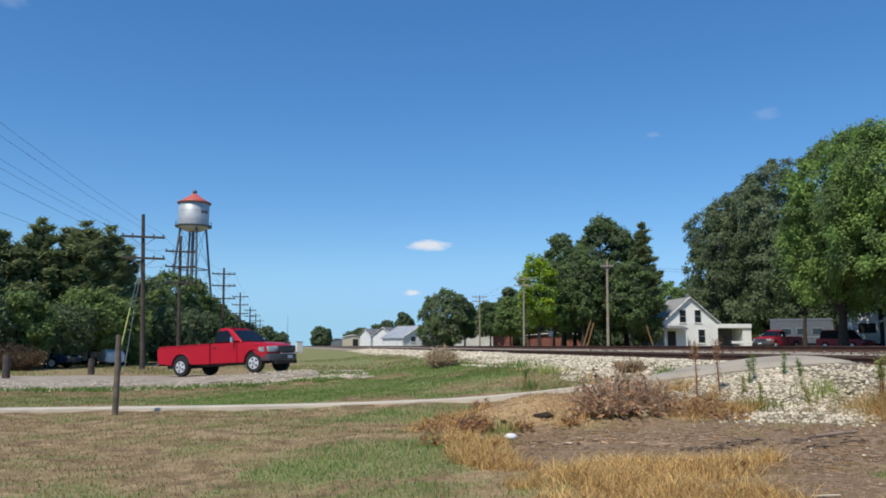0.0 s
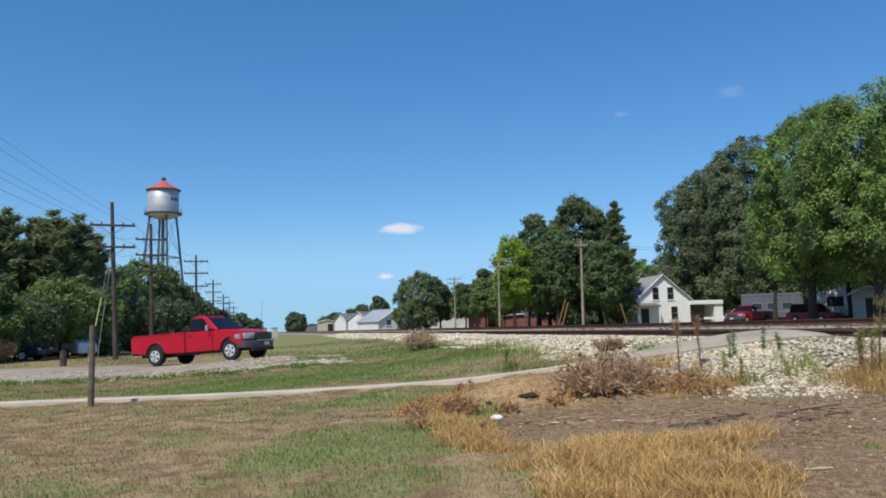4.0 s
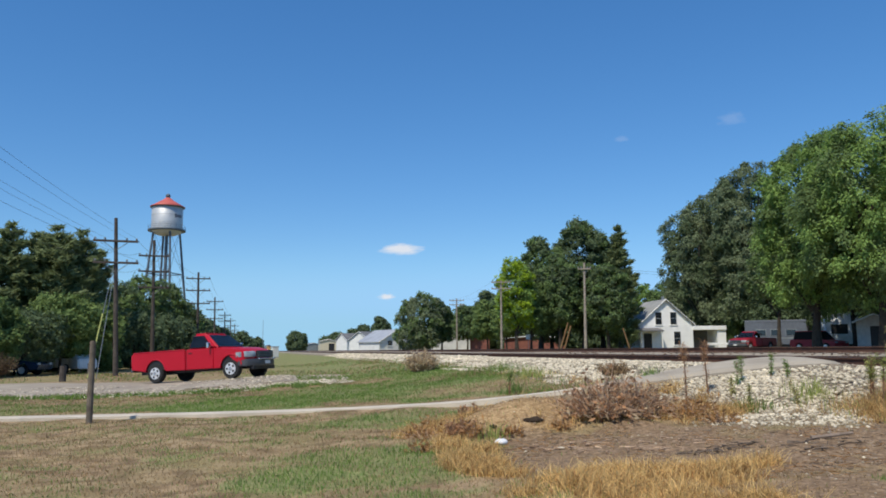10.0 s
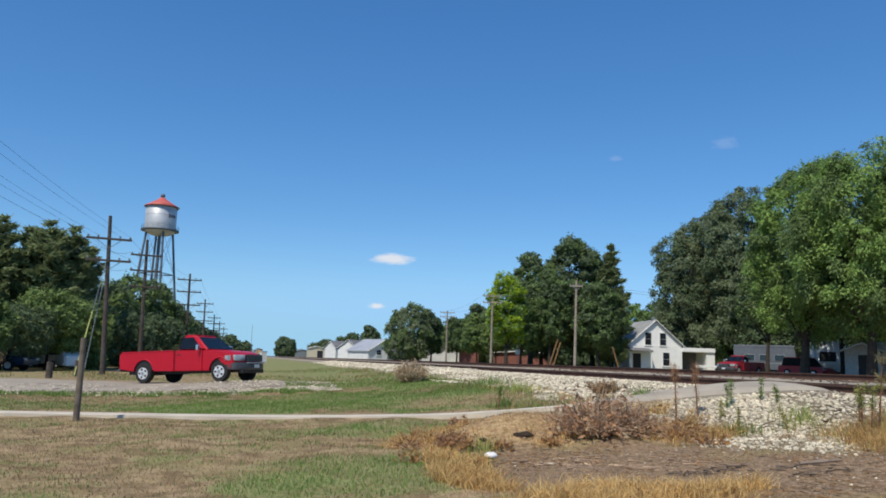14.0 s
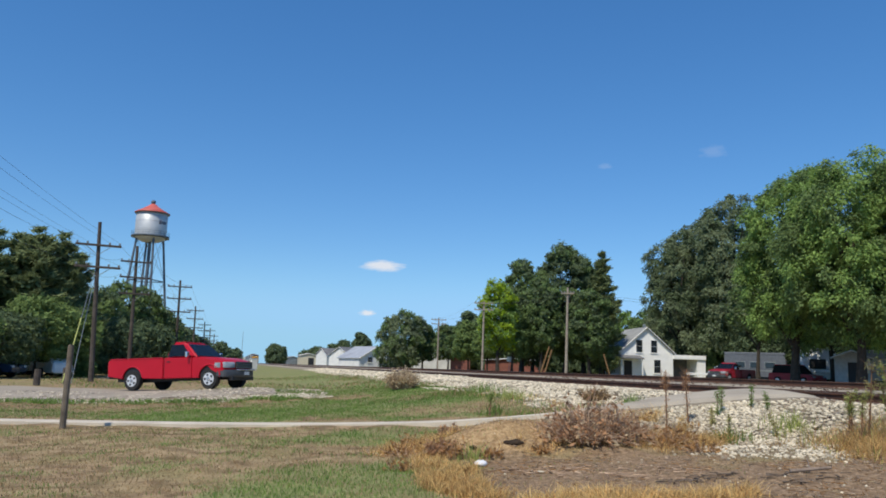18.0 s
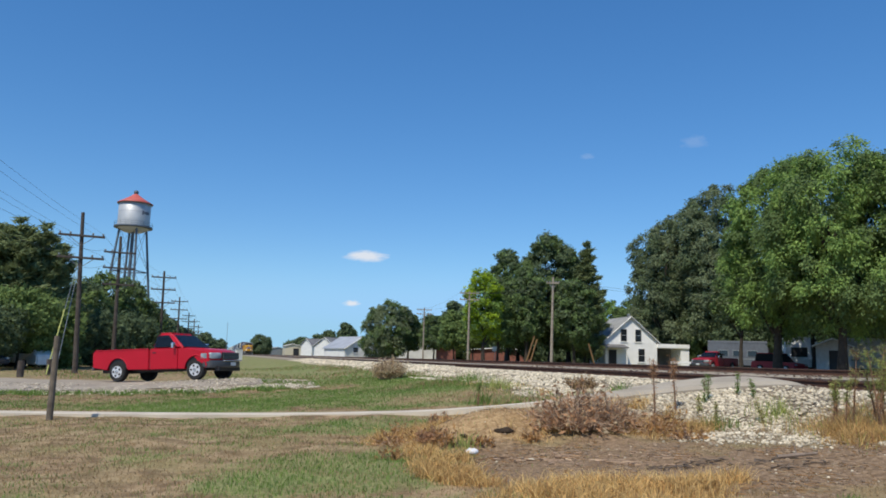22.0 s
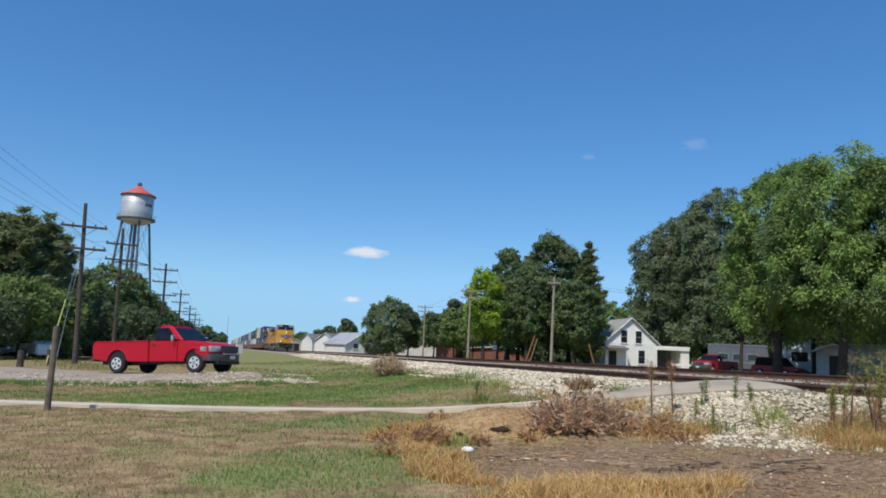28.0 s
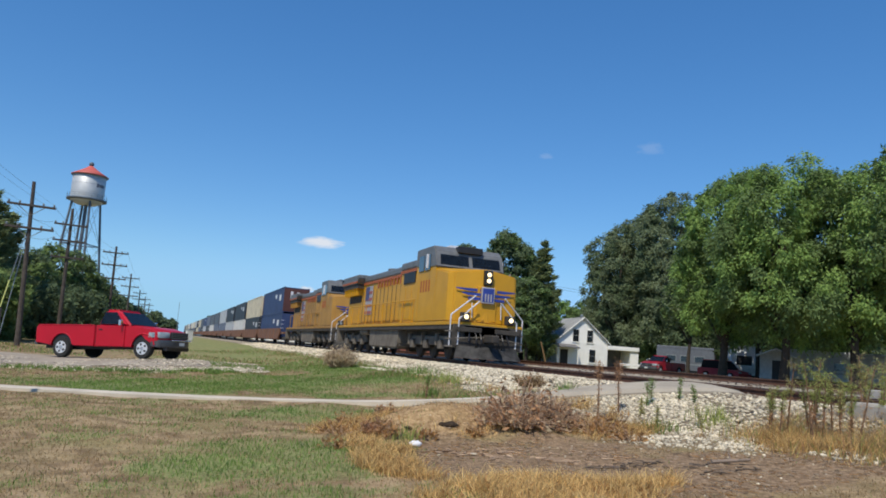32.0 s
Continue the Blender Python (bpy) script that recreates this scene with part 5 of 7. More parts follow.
for k, (az, rg, h, w, leaf, form, n, sz, sec, bare) in enumerate(TREES):
    x, y = at(az, rg)
    lab = "low spreading green bushy tree" if h < 5.5 else TREE_WORDS[leaf]
    tree(x, y, h, w, 100 + k, leaf, form, bare, n, sz, lab, second=sec, droop=0.3 if leaf in ("willow", "bright") else 0.0, open_=0.16 if leaf == "bright" else 0.08)


# ---- foreground: grass, stones, brush, weeds ----
def raw_mesh(name, v, f, material, smooth=False):
    """A mesh from arrays of corners and equal-sided faces."""
    me = bpy.data.meshes.new(name)
    v, f = np.asarray(v, np.float32), np.asarray(f, np.int32)
    me.vertices.add(len(v))
    me.vertices.foreach_set("co", v.ravel())
    k = f.shape[1]
    me.loops.add(f.size)
    me.loops.foreach_set("vertex_index", f.ravel())
    me.polygons.add(len(f))
    me.polygons.foreach_set("loop_start", np.arange(0, f.size, k, dtype=np.int32))
    me.polygons.foreach_set("loop_total", np.full(len(f), k, np.int32))
    me.update(calc_edges=True)
    me.materials.append(material)
    return me


def blades(name, x, y, h, w, material, rng, label, lean=0.5, z=None):
    """Bent two-segment blades of grass rooted at x, y."""
    n = len(x)
    z = ground_z(x, y) if z is None else z
    a = rng.uniform(0, 2 * math.pi, n)
    b = rng.uniform(0, 2 * math.pi, n)
    d = np.stack([np.cos(a), np.sin(a)], 1)
    s = np.stack([np.cos(b), np.sin(b)], 1)
    k = (rng.random(n) ** 1.3 * lean * h)[:, None]
    p = np.stack([x, y], 1)
    w = np.asarray(w)[:, None] * 0.5 if np.ndim(w) else np.full((n, 1), w * 0.5)
    h = h[:, None]
    zz = z[:, None] - 0.01
    v = np.stack([np.hstack([p - s * w, zz]), np.hstack([p + s * w, zz]), np.hstack([p + s * w * 0.8 + d * k * 0.35, zz + h * 0.55]), np.hstack([p - s * w * 0.8 + d * k * 0.35, zz + h * 0.55]), np.hstack([p + d * k, zz + h * 0.96])], 1).reshape(-1, 3)
    i = np.arange(n)[:, None] * 5
    f = np.concatenate([i + [0, 1, 2], i + [0, 2, 3], i + [3, 2, 4]])
    return tagged(new(name, raw_mesh(name, v, f, material)), label, "grass", kind="stuff")


def off_paving(x, y):
    """True where no path, ramp or road lies."""
    ok = np.ones(len(x), bool)
    for line, grow in ((PATH_LINE, 0.02), (RAMP_LINE, 0.05)):
        for p in line:
            ok &= np.hypot(x - p[0], y - p[1]) > p[3] / 2 + grow + 0.08
    ok &= ~((y > 25.0 + 0.1 * (x + 8)) & (x < 1.5) & (y < 38))
    return ok


def scatter(rng, n, x0, x1, y0, y1, near=0.0):
    """More of them near y0 where near is above 0."""
    u = rng.random(n) ** (1 + near)
    y = y0 + (y1 - y0) * u
    x = rng.uniform(x0, x1, n)
    return x, y


def lawn():
    rng = np.random.default_rng(11)
    x, y = scatter(rng, 310000, -9, 7.8, 4.0, 30.0, 0.9)
    g, d, s, r = cover(x, y)
    patch = vnoise(x, y, 0.8, 8)
    bare = np.clip(d + 0.9 * r, 0, 1)
    keep = off_paving(x, y) & (rng.random(len(x)) > bare)
    x, y, g, s, patch = x[keep], y[keep], g[keep], s[keep], patch[keep]
    q = rng.random(len(x))
    isg = q < np.clip(g * 0.9 + 0.1 * patch ** 2, 0, 0.85)
    iss = (~isg) & (rng.random(len(x)) < s * 0.8 * vnoise(x, y, 0.3, 19) * (1 - 0.9 * np.clip(1.6 * bump(x, y, 3.6, 10.1, 0.95, 0.8), 0, 1)))
    ist = ~(isg | iss)
    thin = rng.random(len(x)) < 0.25 + 0.6 * vnoise(x, y, 0.5, 9)
    ist &= thin
    grow = 1 + np.maximum(y - 5, 0) * 0.04
    hh = rng.uniform(0.03, 0.075, len(x)) * grow ** 0.4
    ww = 0.007 * grow
    blades("green_grass", x[isg], y[isg], hh[isg] * (0.7 + 0.35 * g[isg]), ww[isg], LEAF["grassgreen"], rng, "short green lawn grass in patches", 0.9)
    blades("dry_grass", x[ist], y[ist], hh[ist] * 0.7, ww[ist], LEAF["tan"], rng, "short bleached dry lawn grass", 1.5)
    blades("dry_stubble", x[iss], y[iss], hh[iss] * 1.7, ww[iss] * 1.1, LEAF["straw"], rng, "golden dry grass stubble", 1.1)
    # golden tussocks
    n = 1500
    cx, cy = scatter(rng, 42000, 1.2, 10.5, 4.0, 15.0)
    g, d, s, r = cover(cx, cy)
    mound = 1 - 0.97 * np.clip(1.6 * bump(cx, cy, 3.6, 10.1, 0.95, 0.8), 0, 1)
    k = (rng.random(len(cx)) < mound * s ** 1.6 * 0.9 * np.clip(2.6 * vnoise(cx, cy, 0.22, 18) - 0.7, 0, 1) * (1 - 0.75 * g) * (0.35 + 0.9 * vnoise(cx, cy, 0.4, 12))) & off_paving(cx, cy)
    cx, cy = cx[k][:n], cy[k][:n]
    m = 26
    x = (cx[:, None] + rng.normal(0, 0.055, (len(cx), m))).ravel()
    y = (cy[:, None] + rng.normal(0, 0.055, (len(cx), m))).ravel()
    big = np.repeat(rng.uniform(0.6, 1.5, len(cx)), m)
    big = big * np.where((x > 5.0), 1.2, 1.0)
    hb = rng.uniform(0.05, 0.15, len(x)) * big
    am = rng.random(len(x)) < 0.32
    blades("straw_tussocks", x[~am], y[~am], hb[~am], np.full((~am).sum(), 0.007), LEAF["straw"], rng, "golden dry grass tussocks", 2.2)
    blades("amber_tussocks", x[am], y[am], hb[am] * 0.8, np.full(am.sum(), 0.009), LEAF["amber"], rng, "brown dead grass among the golden tussocks", 2.4)
    # tall dry grass among the weeds beside the crossing
    cx, cy = scatter(rng, 3000, 7.0, 10.4, 6.4, 9.2)
    k = rng.random(len(cx)) < 0.75 * np.clip((cx - 6.9) / 1.2, 0.1, 1) * (0.3 + vnoise(cx, cy, 0.5, 14))
    cx, cy = cx[k], cy[k]
    m = 6
    x = (cx[:, None] + rng.normal(0, 0.07, (len(cx), m))).ravel()
    y = (cy[:, None] + rng.normal(0, 0.07, (len(cx), m))).ravel()
    q = rng.random(len(x))
    tall = rng.uniform(0.08, 0.46, len(x)) * (0.25 + 1.0 * vnoise(x, y, 0.45, 15)) * np.clip((x - 6.4) / 1.8, 0.35, 1)
    for nm, lo, hi, lf, lab in (("tall_straw", 0, 0.42, "straw", "tall golden dry grass beside the crossing"), ("tall_brown_grass", 0.42, 0.55, "rust", "tall rust-brown dry grass beside the crossing"), ("tall_pale_grass", 0.55, 0.86, "tan", "tall bleached grass beside the crossing"), ("tall_green_grass", 0.86, 1.0, "weed", "thin green grass among the dry stalks")):
        s_ = (q >= lo) & (q < hi)
        blades(nm, x[s_], y[s_], tall[s_], np.full(s_.sum(), 0.008), LEAF[lf], rng, lab, 1.5)
    # taller green and dry growth on the bank
    x, y = scatter(rng, 26000, 5.2, 8.8, 15.5, 48.0, 0.5)
    k = rng.random(len(x)) < np.clip(0.75 - 0.5 * np.abs(x - 6.9) + 0.4 * np.sin(0.9 * y), 0, 1) * np.clip(2.4 * vnoise(x, y, 0.8, 16) - 0.5, 0, 1)
    x, y = x[k], y[k]
    gr = rng.random(len(x)) < 0.55
    blades("bank_grass", x[gr], y[gr], rng.uniform(0.04, 0.17, gr.sum()), np.full(gr.sum(), 0.016), LEAF["grassgreen"], rng, "ragged green grass at the foot of the ballast", 0.8)
    blades("bank_straw", x[~gr], y[~gr], rng.uniform(0.05, 0.2, (~gr).sum()), np.full((~gr).sum(), 0.014), LEAF["tan"], rng, "pale dry grass at the foot of the ballast", 0.8)
    # tufts that break up the edge of the road
    x = np.repeat(rng.uniform(-9, 2.2, 130), 26)
    y = 25.0 + 0.1 * (x + 8) + np.repeat(rng.normal(-0.35, 0.35, 130), 26)
    x, y = x + rng.normal(0, 0.13, len(x)), y + rng.normal(0, 0.09, len(x))
    blades("road_edge_grass", x, y, rng.uniform(0.05, 0.15, len(x)), np.full(len(x), 0.02), LEAF["grassgreen"], rng, "green tufts along the road edge", 1.0, z=ground_z(x, y) + 0.03)
    # rough edge grass far along the verge and before the trees
    x, y = scatter(rng, 30000, -26, 8.0, 30, 62, 0.3)
    k = off_paving(x, y) & (np.sin(0.8 * x + 0.3 * y) + rng.normal(0, 0.6, len(x)) > 0.2)
    x, y = x[k], y[k]
    gr = rng.random(len(x)) < 0.5
    blades("verge_grass", x[gr], y[gr], rng.uniform(0.06, 0.16, gr.sum()), np.full(gr.sum(), 0.03), LEAF["grassgreen"], rng, "green verge grass beside the road", 0.9)
    blades("verge_straw", x[~gr], y[~gr], rng.uniform(0.05, 0.14, (~gr).sum()), np.full((~gr).sum(), 0.03), LEAF["tan"], rng, "dry verge grass beside the road", 0.9)


lawn()

t_ = (1 + 5 ** 0.5) / 2
ICO = np.array([(-1, t_, 0), (1, t_, 0), (-1, -t_, 0), (1, -t_, 0), (0, -1, t_), (0, 1, t_), (0, -1, -t_), (0, 1, -t_), (t_, 0, -1), (t_, 0, 1), (-t_, 0, -1), (-t_, 0, 1)]) / 1.9
ICOF = np.array([(0, 11, 5), (0, 5, 1), (0, 1, 7), (0, 7, 10), (0, 10, 11), (1, 5, 9), (5, 11, 4), (11, 10, 2), (10, 7, 6), (7, 1, 8), (3, 9, 4), (3, 4, 2), (3, 2, 6), (3, 6, 8), (3, 8, 9), (4, 9, 5), (2, 4, 11), (6, 2, 10), (8, 6, 7), (9, 8, 1)])


def stones(name, x, y, z, size, material, rng, label, flat=0.7):
    n = len(x)
    v = ICO[None] * (1 + rng.normal(0, 0.16, (n, 12, 1))) * rng.uniform(0.6, 1.25, (n, 1, 3)) * np.array([1, 1, flat])
    a = rng.uniform(0, 6.283, n)
    c, s = np.cos(a)[:, None], np.sin(a)[:, None]
    v = np.stack([v[..., 0] * c - v[..., 1] * s, v[..., 0] * s + v[..., 1] * c, v[..., 2]], -1)
    v = v * np.asarray(size)[:, None, None] + np.stack([x, y, z], 1)[:, None]
    f = (np.arange(n)[:, None, None] * 12 + ICOF[None]).reshape(-1, 3)
    return tagged(new(name, raw_mesh(name, v.reshape(-1, 3), f, material)), label, "stones", kind="stuff")


BED_X = np.array([7.7, 8.3, 9.2, 9.8, 13.5, 14.3, 18.0])
BED_Z = np.array([0.46, 0.62, 0.9, 0.985, 0.985, 1.18, 1.18])


def top_z(x, y):
    return np.where((x > 7.7) & (x < 18), np.maximum(np.interp(x, BED_X, BED_Z), ground_z(x, y)), ground_z(x, y))


def ballast_stones():
    rng = np.random.default_rng(21)
    x, y = scatter(rng, 20000, 7.2, 10.5, 3.0, 34.0, 0.9)
    keep = off_paving(x, y) & (rng.random(len(x)) < np.clip((x - 7.0) / 0.9, 0.15, 1) * np.clip((y - 8.0) / 2.0, 0.55, 1))
    x, y = x[keep], y[keep]
    stones("ballast_stones", x, y, top_z(x, y) + 0.012, rng.uniform(0.02, 0.045, len(x)) * (1 + (y > 18) * 0.45), M["stone"], rng, "white crushed limestone ballast")
    x, y = scatter(rng, 4500, 7.6, 10.4, 34, 90, 0.6)
    stones("far_ballast", x, y, top_z(x, y) + 0.01, rng.uniform(0.07, 0.13, len(x)), M["stone"], rng, "white limestone ballast further along the line")
    x, y = scatter(rng, 3500, 10.0, 18, 6.0, 40, 0.6)
    keep = (np.abs(np.abs(x - TRACK_X) - 0.755) > 0.12) & (np.abs(np.abs(x - FAR_X) - 0.755) > 0.12)
    x, y = x[keep], y[keep]
    stones("track_ballast", x, y, top_z(x, y) + 0.005, rng.uniform(0.03, 0.06, len(x)), M["dirtystone"], rng, "brown stained ballast between the rails")
    # loose gravel that gathers along the road and round its end
    x, y = rng.uniform(-10, 3.4, 5200), 25.6 + 5.6 * rng.random(5200) ** 2.2
    y = y + 0.16 * np.clip(x + 3, 0, 9)
    k = rng.random(len(x)) < np.clip(1.3 * vnoise(x, y, 1.1, 51) + 0.25 * (x > 0) - 0.1, 0, 1)
    x, y = x[k], y[k]
    stones("road_gravel", x, y, ground_z(x, y) + 0.045 - 0.03 * (x > 1.4), rng.uniform(0.02, 0.06, len(x)), M["gravel"], rng, "pale loose gravel along the road edge", 0.4)
    # spill of loose white stones over the dirt
    x, y = scatter(rng, 46000, 3.2, 8.6, 5.2, 18.0)
    g, d, s, r = cover(x, y)
    keep = off_paving(x, y) & (rng.random(len(x)) < np.clip(1.1 * r ** 1.6 * (1 - 0.55 * s), 0, 1))
    x, y = x[keep], y[keep]
    stones("loose_stones", x, y, ground_z(x, y) + 0.008, rng.uniform(0.011, 0.036, len(x)), M["stone"], rng, "loose white limestone on the bank")
    x, y = scatter(rng, 10000, 2.0, 8.6, 4.0, 10.0)
    g, d, s, r = cover(x, y)
    keep = rng.random(len(x)) < (0.05 * d + 0.06 * r) * vnoise(x, y, 0.6, 23)
    x, y = x[keep], y[keep]
    stones("dirt_stones", x, y, ground_z(x, y) + 0.003, rng.uniform(0.006, 0.02, len(x)), M["stone"], rng, "small pale stones on bare dirt", 0.7)
    x, y = scatter(rng, 6000, 2.0, 8.4, 4.0, 10.0)
    g, d, s, r = cover(x, y)
    keep = rng.random(len(x)) < 0.35 * d
    x, y = x[keep], y[keep]
    stones("dirt_clods", x, y, ground_z(x, y), rng.uniform(0.008, 0.03, len(x)), M["clod"], rng, "crumbly brown clods of earth", 0.6)
    # pale broken stones along the road edge and the bank
    for x0, x1, y0, y1, n in ((-9, 2.6, 24.6, 26.6, 1500), (6.6, 7.5, 20.0, 27.0, 420), (7.0, 8.0, 30, 70, 600)):
        x, y = rng.uniform(x0, x1, n), rng.uniform(y0, y1, n)
        if x0 < -5:
            y = 25.7 + 0.12 * x * (x > 0) + rng.normal(0, 0.35, n) + 0.22 * np.clip(x + 3, 0, 9)
        if x0 > 4.5 and y0 < 22:
            y = 26.5 - (x - 6.6) * 7.0 + rng.normal(0, 0.6, n)
        stones("edge_stones", x, y, ground_z(x, y) + 0.01, rng.uniform(0.03, 0.1, n), M["stone"], rng, "pale broken stones at the edge of the gravel", 0.4)


M["gravel"] = mat("pale road gravel", (0.6, 0.52, 0.4), (0.4, 0.34, 0.26), scale=6, rough=0.95, island=0.35)
M["dirtystone"] = mat("rust-stained ballast", (0.2, 0.15, 0.11), (0.11, 0.08, 0.06), scale=4, rough=0.95, island=0.3)
M["clod"] = mat("dry earth", (0.34, 0.25, 0.17), (0.2, 0.15, 0.1), scale=8, rough=0.95, bump=0.5, island=0.3)
M["twig"] = mat("dead twig bark", (0.6, 0.43, 0.29), (0.36, 0.24, 0.155), scale=8, rough=0.9, island=0.35)
M["stem"] = mat("dry weed stem", (0.24, 0.14, 0.08), (0.15, 0.09, 0.05), scale=6, rough=0.9)
M["char"] = mat("dark brown debris", (0.2, 0.155, 0.12), (0.11, 0.085, 0.065), scale=6, rough=0.95, island=0.4)
ballast_stones()


# ---- brush pile ----
def sticks(rng, starts, ends, r0, r1):
    """Thin three-sided sticks from arrays of ends."""
    n = len(starts)
    d = ends - starts
    d = d / (np.linalg.norm(d, axis=1, keepdims=True) + 1e-9)
    u = np.cross(d, rng.normal(size=(n, 3)))
    u /= np.linalg.norm(u, axis=1, keepdims=True) + 1e-9
    w = np.cross(d, u)
    rings = []
    for p, r in ((starts, r0), (ends, r1)):
        for k in range(3):
            a = 2.0944 * k
            rings.append(p + (u * math.cos(a) + w * math.sin(a)) * np.asarray(r).reshape(-1, 1))
    v = np.stack(rings, 1).reshape(-1, 3)
    i = np.arange(n)[:, None] * 6
    f = np.concatenate([i + q for q in ([0, 1, 4, 3], [1, 2, 5, 4], [2, 0, 3, 5])])
    return v, f


def brush_pile(cx, cy):
    rng = np.random.default_rng(31)
    t = tagged(empty("brush_pile", pose(cx, cy, gz(cx, cy))), "heap of dead brown branches and leaves on the mound", "brush pile")
    n = 1100
    a = rng.uniform(0, 6.283, n)
    q = rng.random(n) ** 0.6
    s = np.stack([np.cos(a) * q * 0.8, np.sin(a) * q * 0.5, rng.uniform(0.0, 0.44, n) * (1.1 - q)], 1)
    d = np.stack([np.cos(a) * rng.uniform(-0.2, 0.7, n) + rng.normal(0, 0.55, n), np.sin(a) * rng.uniform(-0.2, 0.7, n) + rng.normal(0, 0.5, n), rng.uniform(-0.3, 0.8, n)], 1)
    d /= np.linalg.norm(d, axis=1, keepdims=True)
    e = s + d * rng.uniform(0.15, 0.45, (n, 1))
    e[:, 2] = np.maximum(e[:, 2], 0.01)
    v, f = sticks(rng, s, e, rng.uniform(0.005, 0.013, n), np.full(n, 0.003))
    o = new("branch_tangle", raw_mesh("branch_tangle", v, f, M["twig"]))
    o.parent = t
    for k in range(7):
        a0 = rng.uniform(0, 6.283)
        part("bough", rod((math.cos(a0) * 0.5, math.sin(a0) * 0.35, 0.03), (math.cos(a0 + 2.6) * 0.55, math.sin(a0 + 2.6) * 0.4, rng.uniform(0.3, 0.62)), 0.014, 0.006, 6), M["twig"], t)
    m = 1700
    pick = rng.integers(0, n, m)
    p = s[pick] + (e - s)[pick] * rng.uniform(0.2, 1.05, (m, 1)) + rng.normal(0, 0.02, (m, 3))
    nr = rng.normal(size=(m, 3))
    nr /= np.linalg.norm(nr, axis=1, keepdims=True)
    pale = rng.random(m) < 0.3
    for nm, sel, lf in (("dead_foliage", ~pale, "rust"), ("bleached_foliage", pale, "pale")):
        o = new(nm, leaf_mesh(nm, rng, p[sel], nr[sel], 0.036, LEAF[lf], 2.6))
        o.parent = t
    return t


brush_pile(4.85, 10.0)


def dead_scrub(cx, cy, w, h, n, seed, label, mats=("rust", "twig"), name="scrub"):
    rng = np.random.default_rng(seed)
    t = tagged(empty(name, pose(cx, cy, gz(cx, cy))), label, "shrub")
    a = rng.uniform(0, 6.283, n)
    q = rng.random(n) ** 0.5
    s = np.stack([np.cos(a) * q * w * 0.25, np.sin(a) * q * w * 0.25, np.zeros(n)], 1)
    e = np.stack([np.cos(a) * q * w * 0.5, np.sin(a) * q * w * 0.5, h * rng.uniform(0.5, 1.0, n) * (1.1 - 0.5 * q)], 1) + rng.normal(0, 0.04, (n, 3))
    v, f = sticks(rng, s, e, np.full(n, 0.004 + h * 0.004), np.full(n, 0.002))
    o = new("stem_tangle", raw_mesh("stem_tangle", v, f, M[mats[1]]))
    o.parent = t
    m = n * 3
    pick = rng.integers(0, n, m)
    p = s[pick] + (e - s)[pick] * rng.uniform(0.35, 1.05, (m, 1)) + rng.normal(0, 0.03 * h / 0.5, (m, 3))
    nr = rng.normal(size=(m, 3))
    nr /= np.linalg.norm(nr, axis=1, keepdims=True)
    o = new("foliage", leaf_mesh("foliage", rng, p, nr, 0.022 + 0.025 * h, LEAF[mats[0]], 2.6))
    o.parent = t
    return t


def grass_tuft(x, y, w, h, seed, label, leaf):
    """A loose tuft of upright blades."""
    rng = np.random.default_rng(seed)
    n = int(170 * w)
    px, py = x + rng.normal(0, w * 0.28, n), y + rng.normal(0, w * 0.2, n)
    d = np.hypot(px - x, py - y) / w
    o = blades("grass_tuft", px, py, h * rng.uniform(0.4, 1.0, n) * np.clip(1.1 - 0.8 * d, 0.2, 1), np.full(n, 0.011), LEAF[leaf], rng, label, 0.8)
    tagged(o, label, "weed")


dead_scrub(5.9, 27.4, 1.3, 0.85, 700, 41, "bleached dry bush on the grass bank", ("pale", "twig"), "dry_bush")
dead_scrub(2.62, 9.75, 0.45, 0.18, 120, 42, "low dead weed beside the mound")
grass_tuft(2.95, 9.4, 0.45, 0.3, 43, "green and brown weed beside the litter", "weed")
dead_scrub(3.1, 10.9, 0.4, 0.25, 120, 44, "low dead weed on the mound")
for k, (x, y, w, h) in enumerate(((2.25, 10.1, 0.7, 0.13), (2.5, 11.0, 0.8, 0.14), (2.0, 9.2, 0.5, 0.12), (2.9, 11.6, 0.8, 0.15), (2.75, 9.5, 0.3, 0.24), (3.2, 9.45, 0.35, 0.12), (3.9, 9.5, 0.3, 0.08), (5.7, 9.5, 0.6, 0.25), (6.1, 9.9, 0.7, 0.3), (5.9, 9.0, 0.6, 0.2))):
    dead_scrub(x, y, w, h, 60, 400 + k, "low rust-brown dead weeds", ("amber", "twig"))
grass_tuft(6.9, 9.75, 0.75, 0.3, 45, "low green weed on the white stones", "grassgreen")
grass_tuft(8.1, 10.0, 0.8, 0.42, 46, "leafy green weed on the white stones", "weed")
grass_tuft(7.2, 13.2, 0.5, 0.35, 47, "green weed beside the ramp", "grassgreen")
grass_tuft(6.6, 13.6, 0.5, 0.3, 48, "green weed beside the footpath", "weed")
grass_tuft(5.6, 16.3, 0.4, 0.4, 49, "green weed behind the footpath", "grassgreen")
dead_scrub(8.6, 17.4, 0.9, 0.4, 200, 50, "dry weed on the ballast bank", ("tan", "stem"))
grass_tuft(7.2, 22.0, 1.3, 0.45, 51, "ragged green weed at the foot of the ballast", "grassgreen")
grass_tuft(7.0, 19.0, 1.0, 0.4, 52, "ragged green weed at the foot of the ballast", "weed")
dead_scrub(-14.6, 46.5, 4.2, 1.7, 1500, 53, "brown half-dead bush beside the road", ("bushbrown", "stem"), "dry_bush")


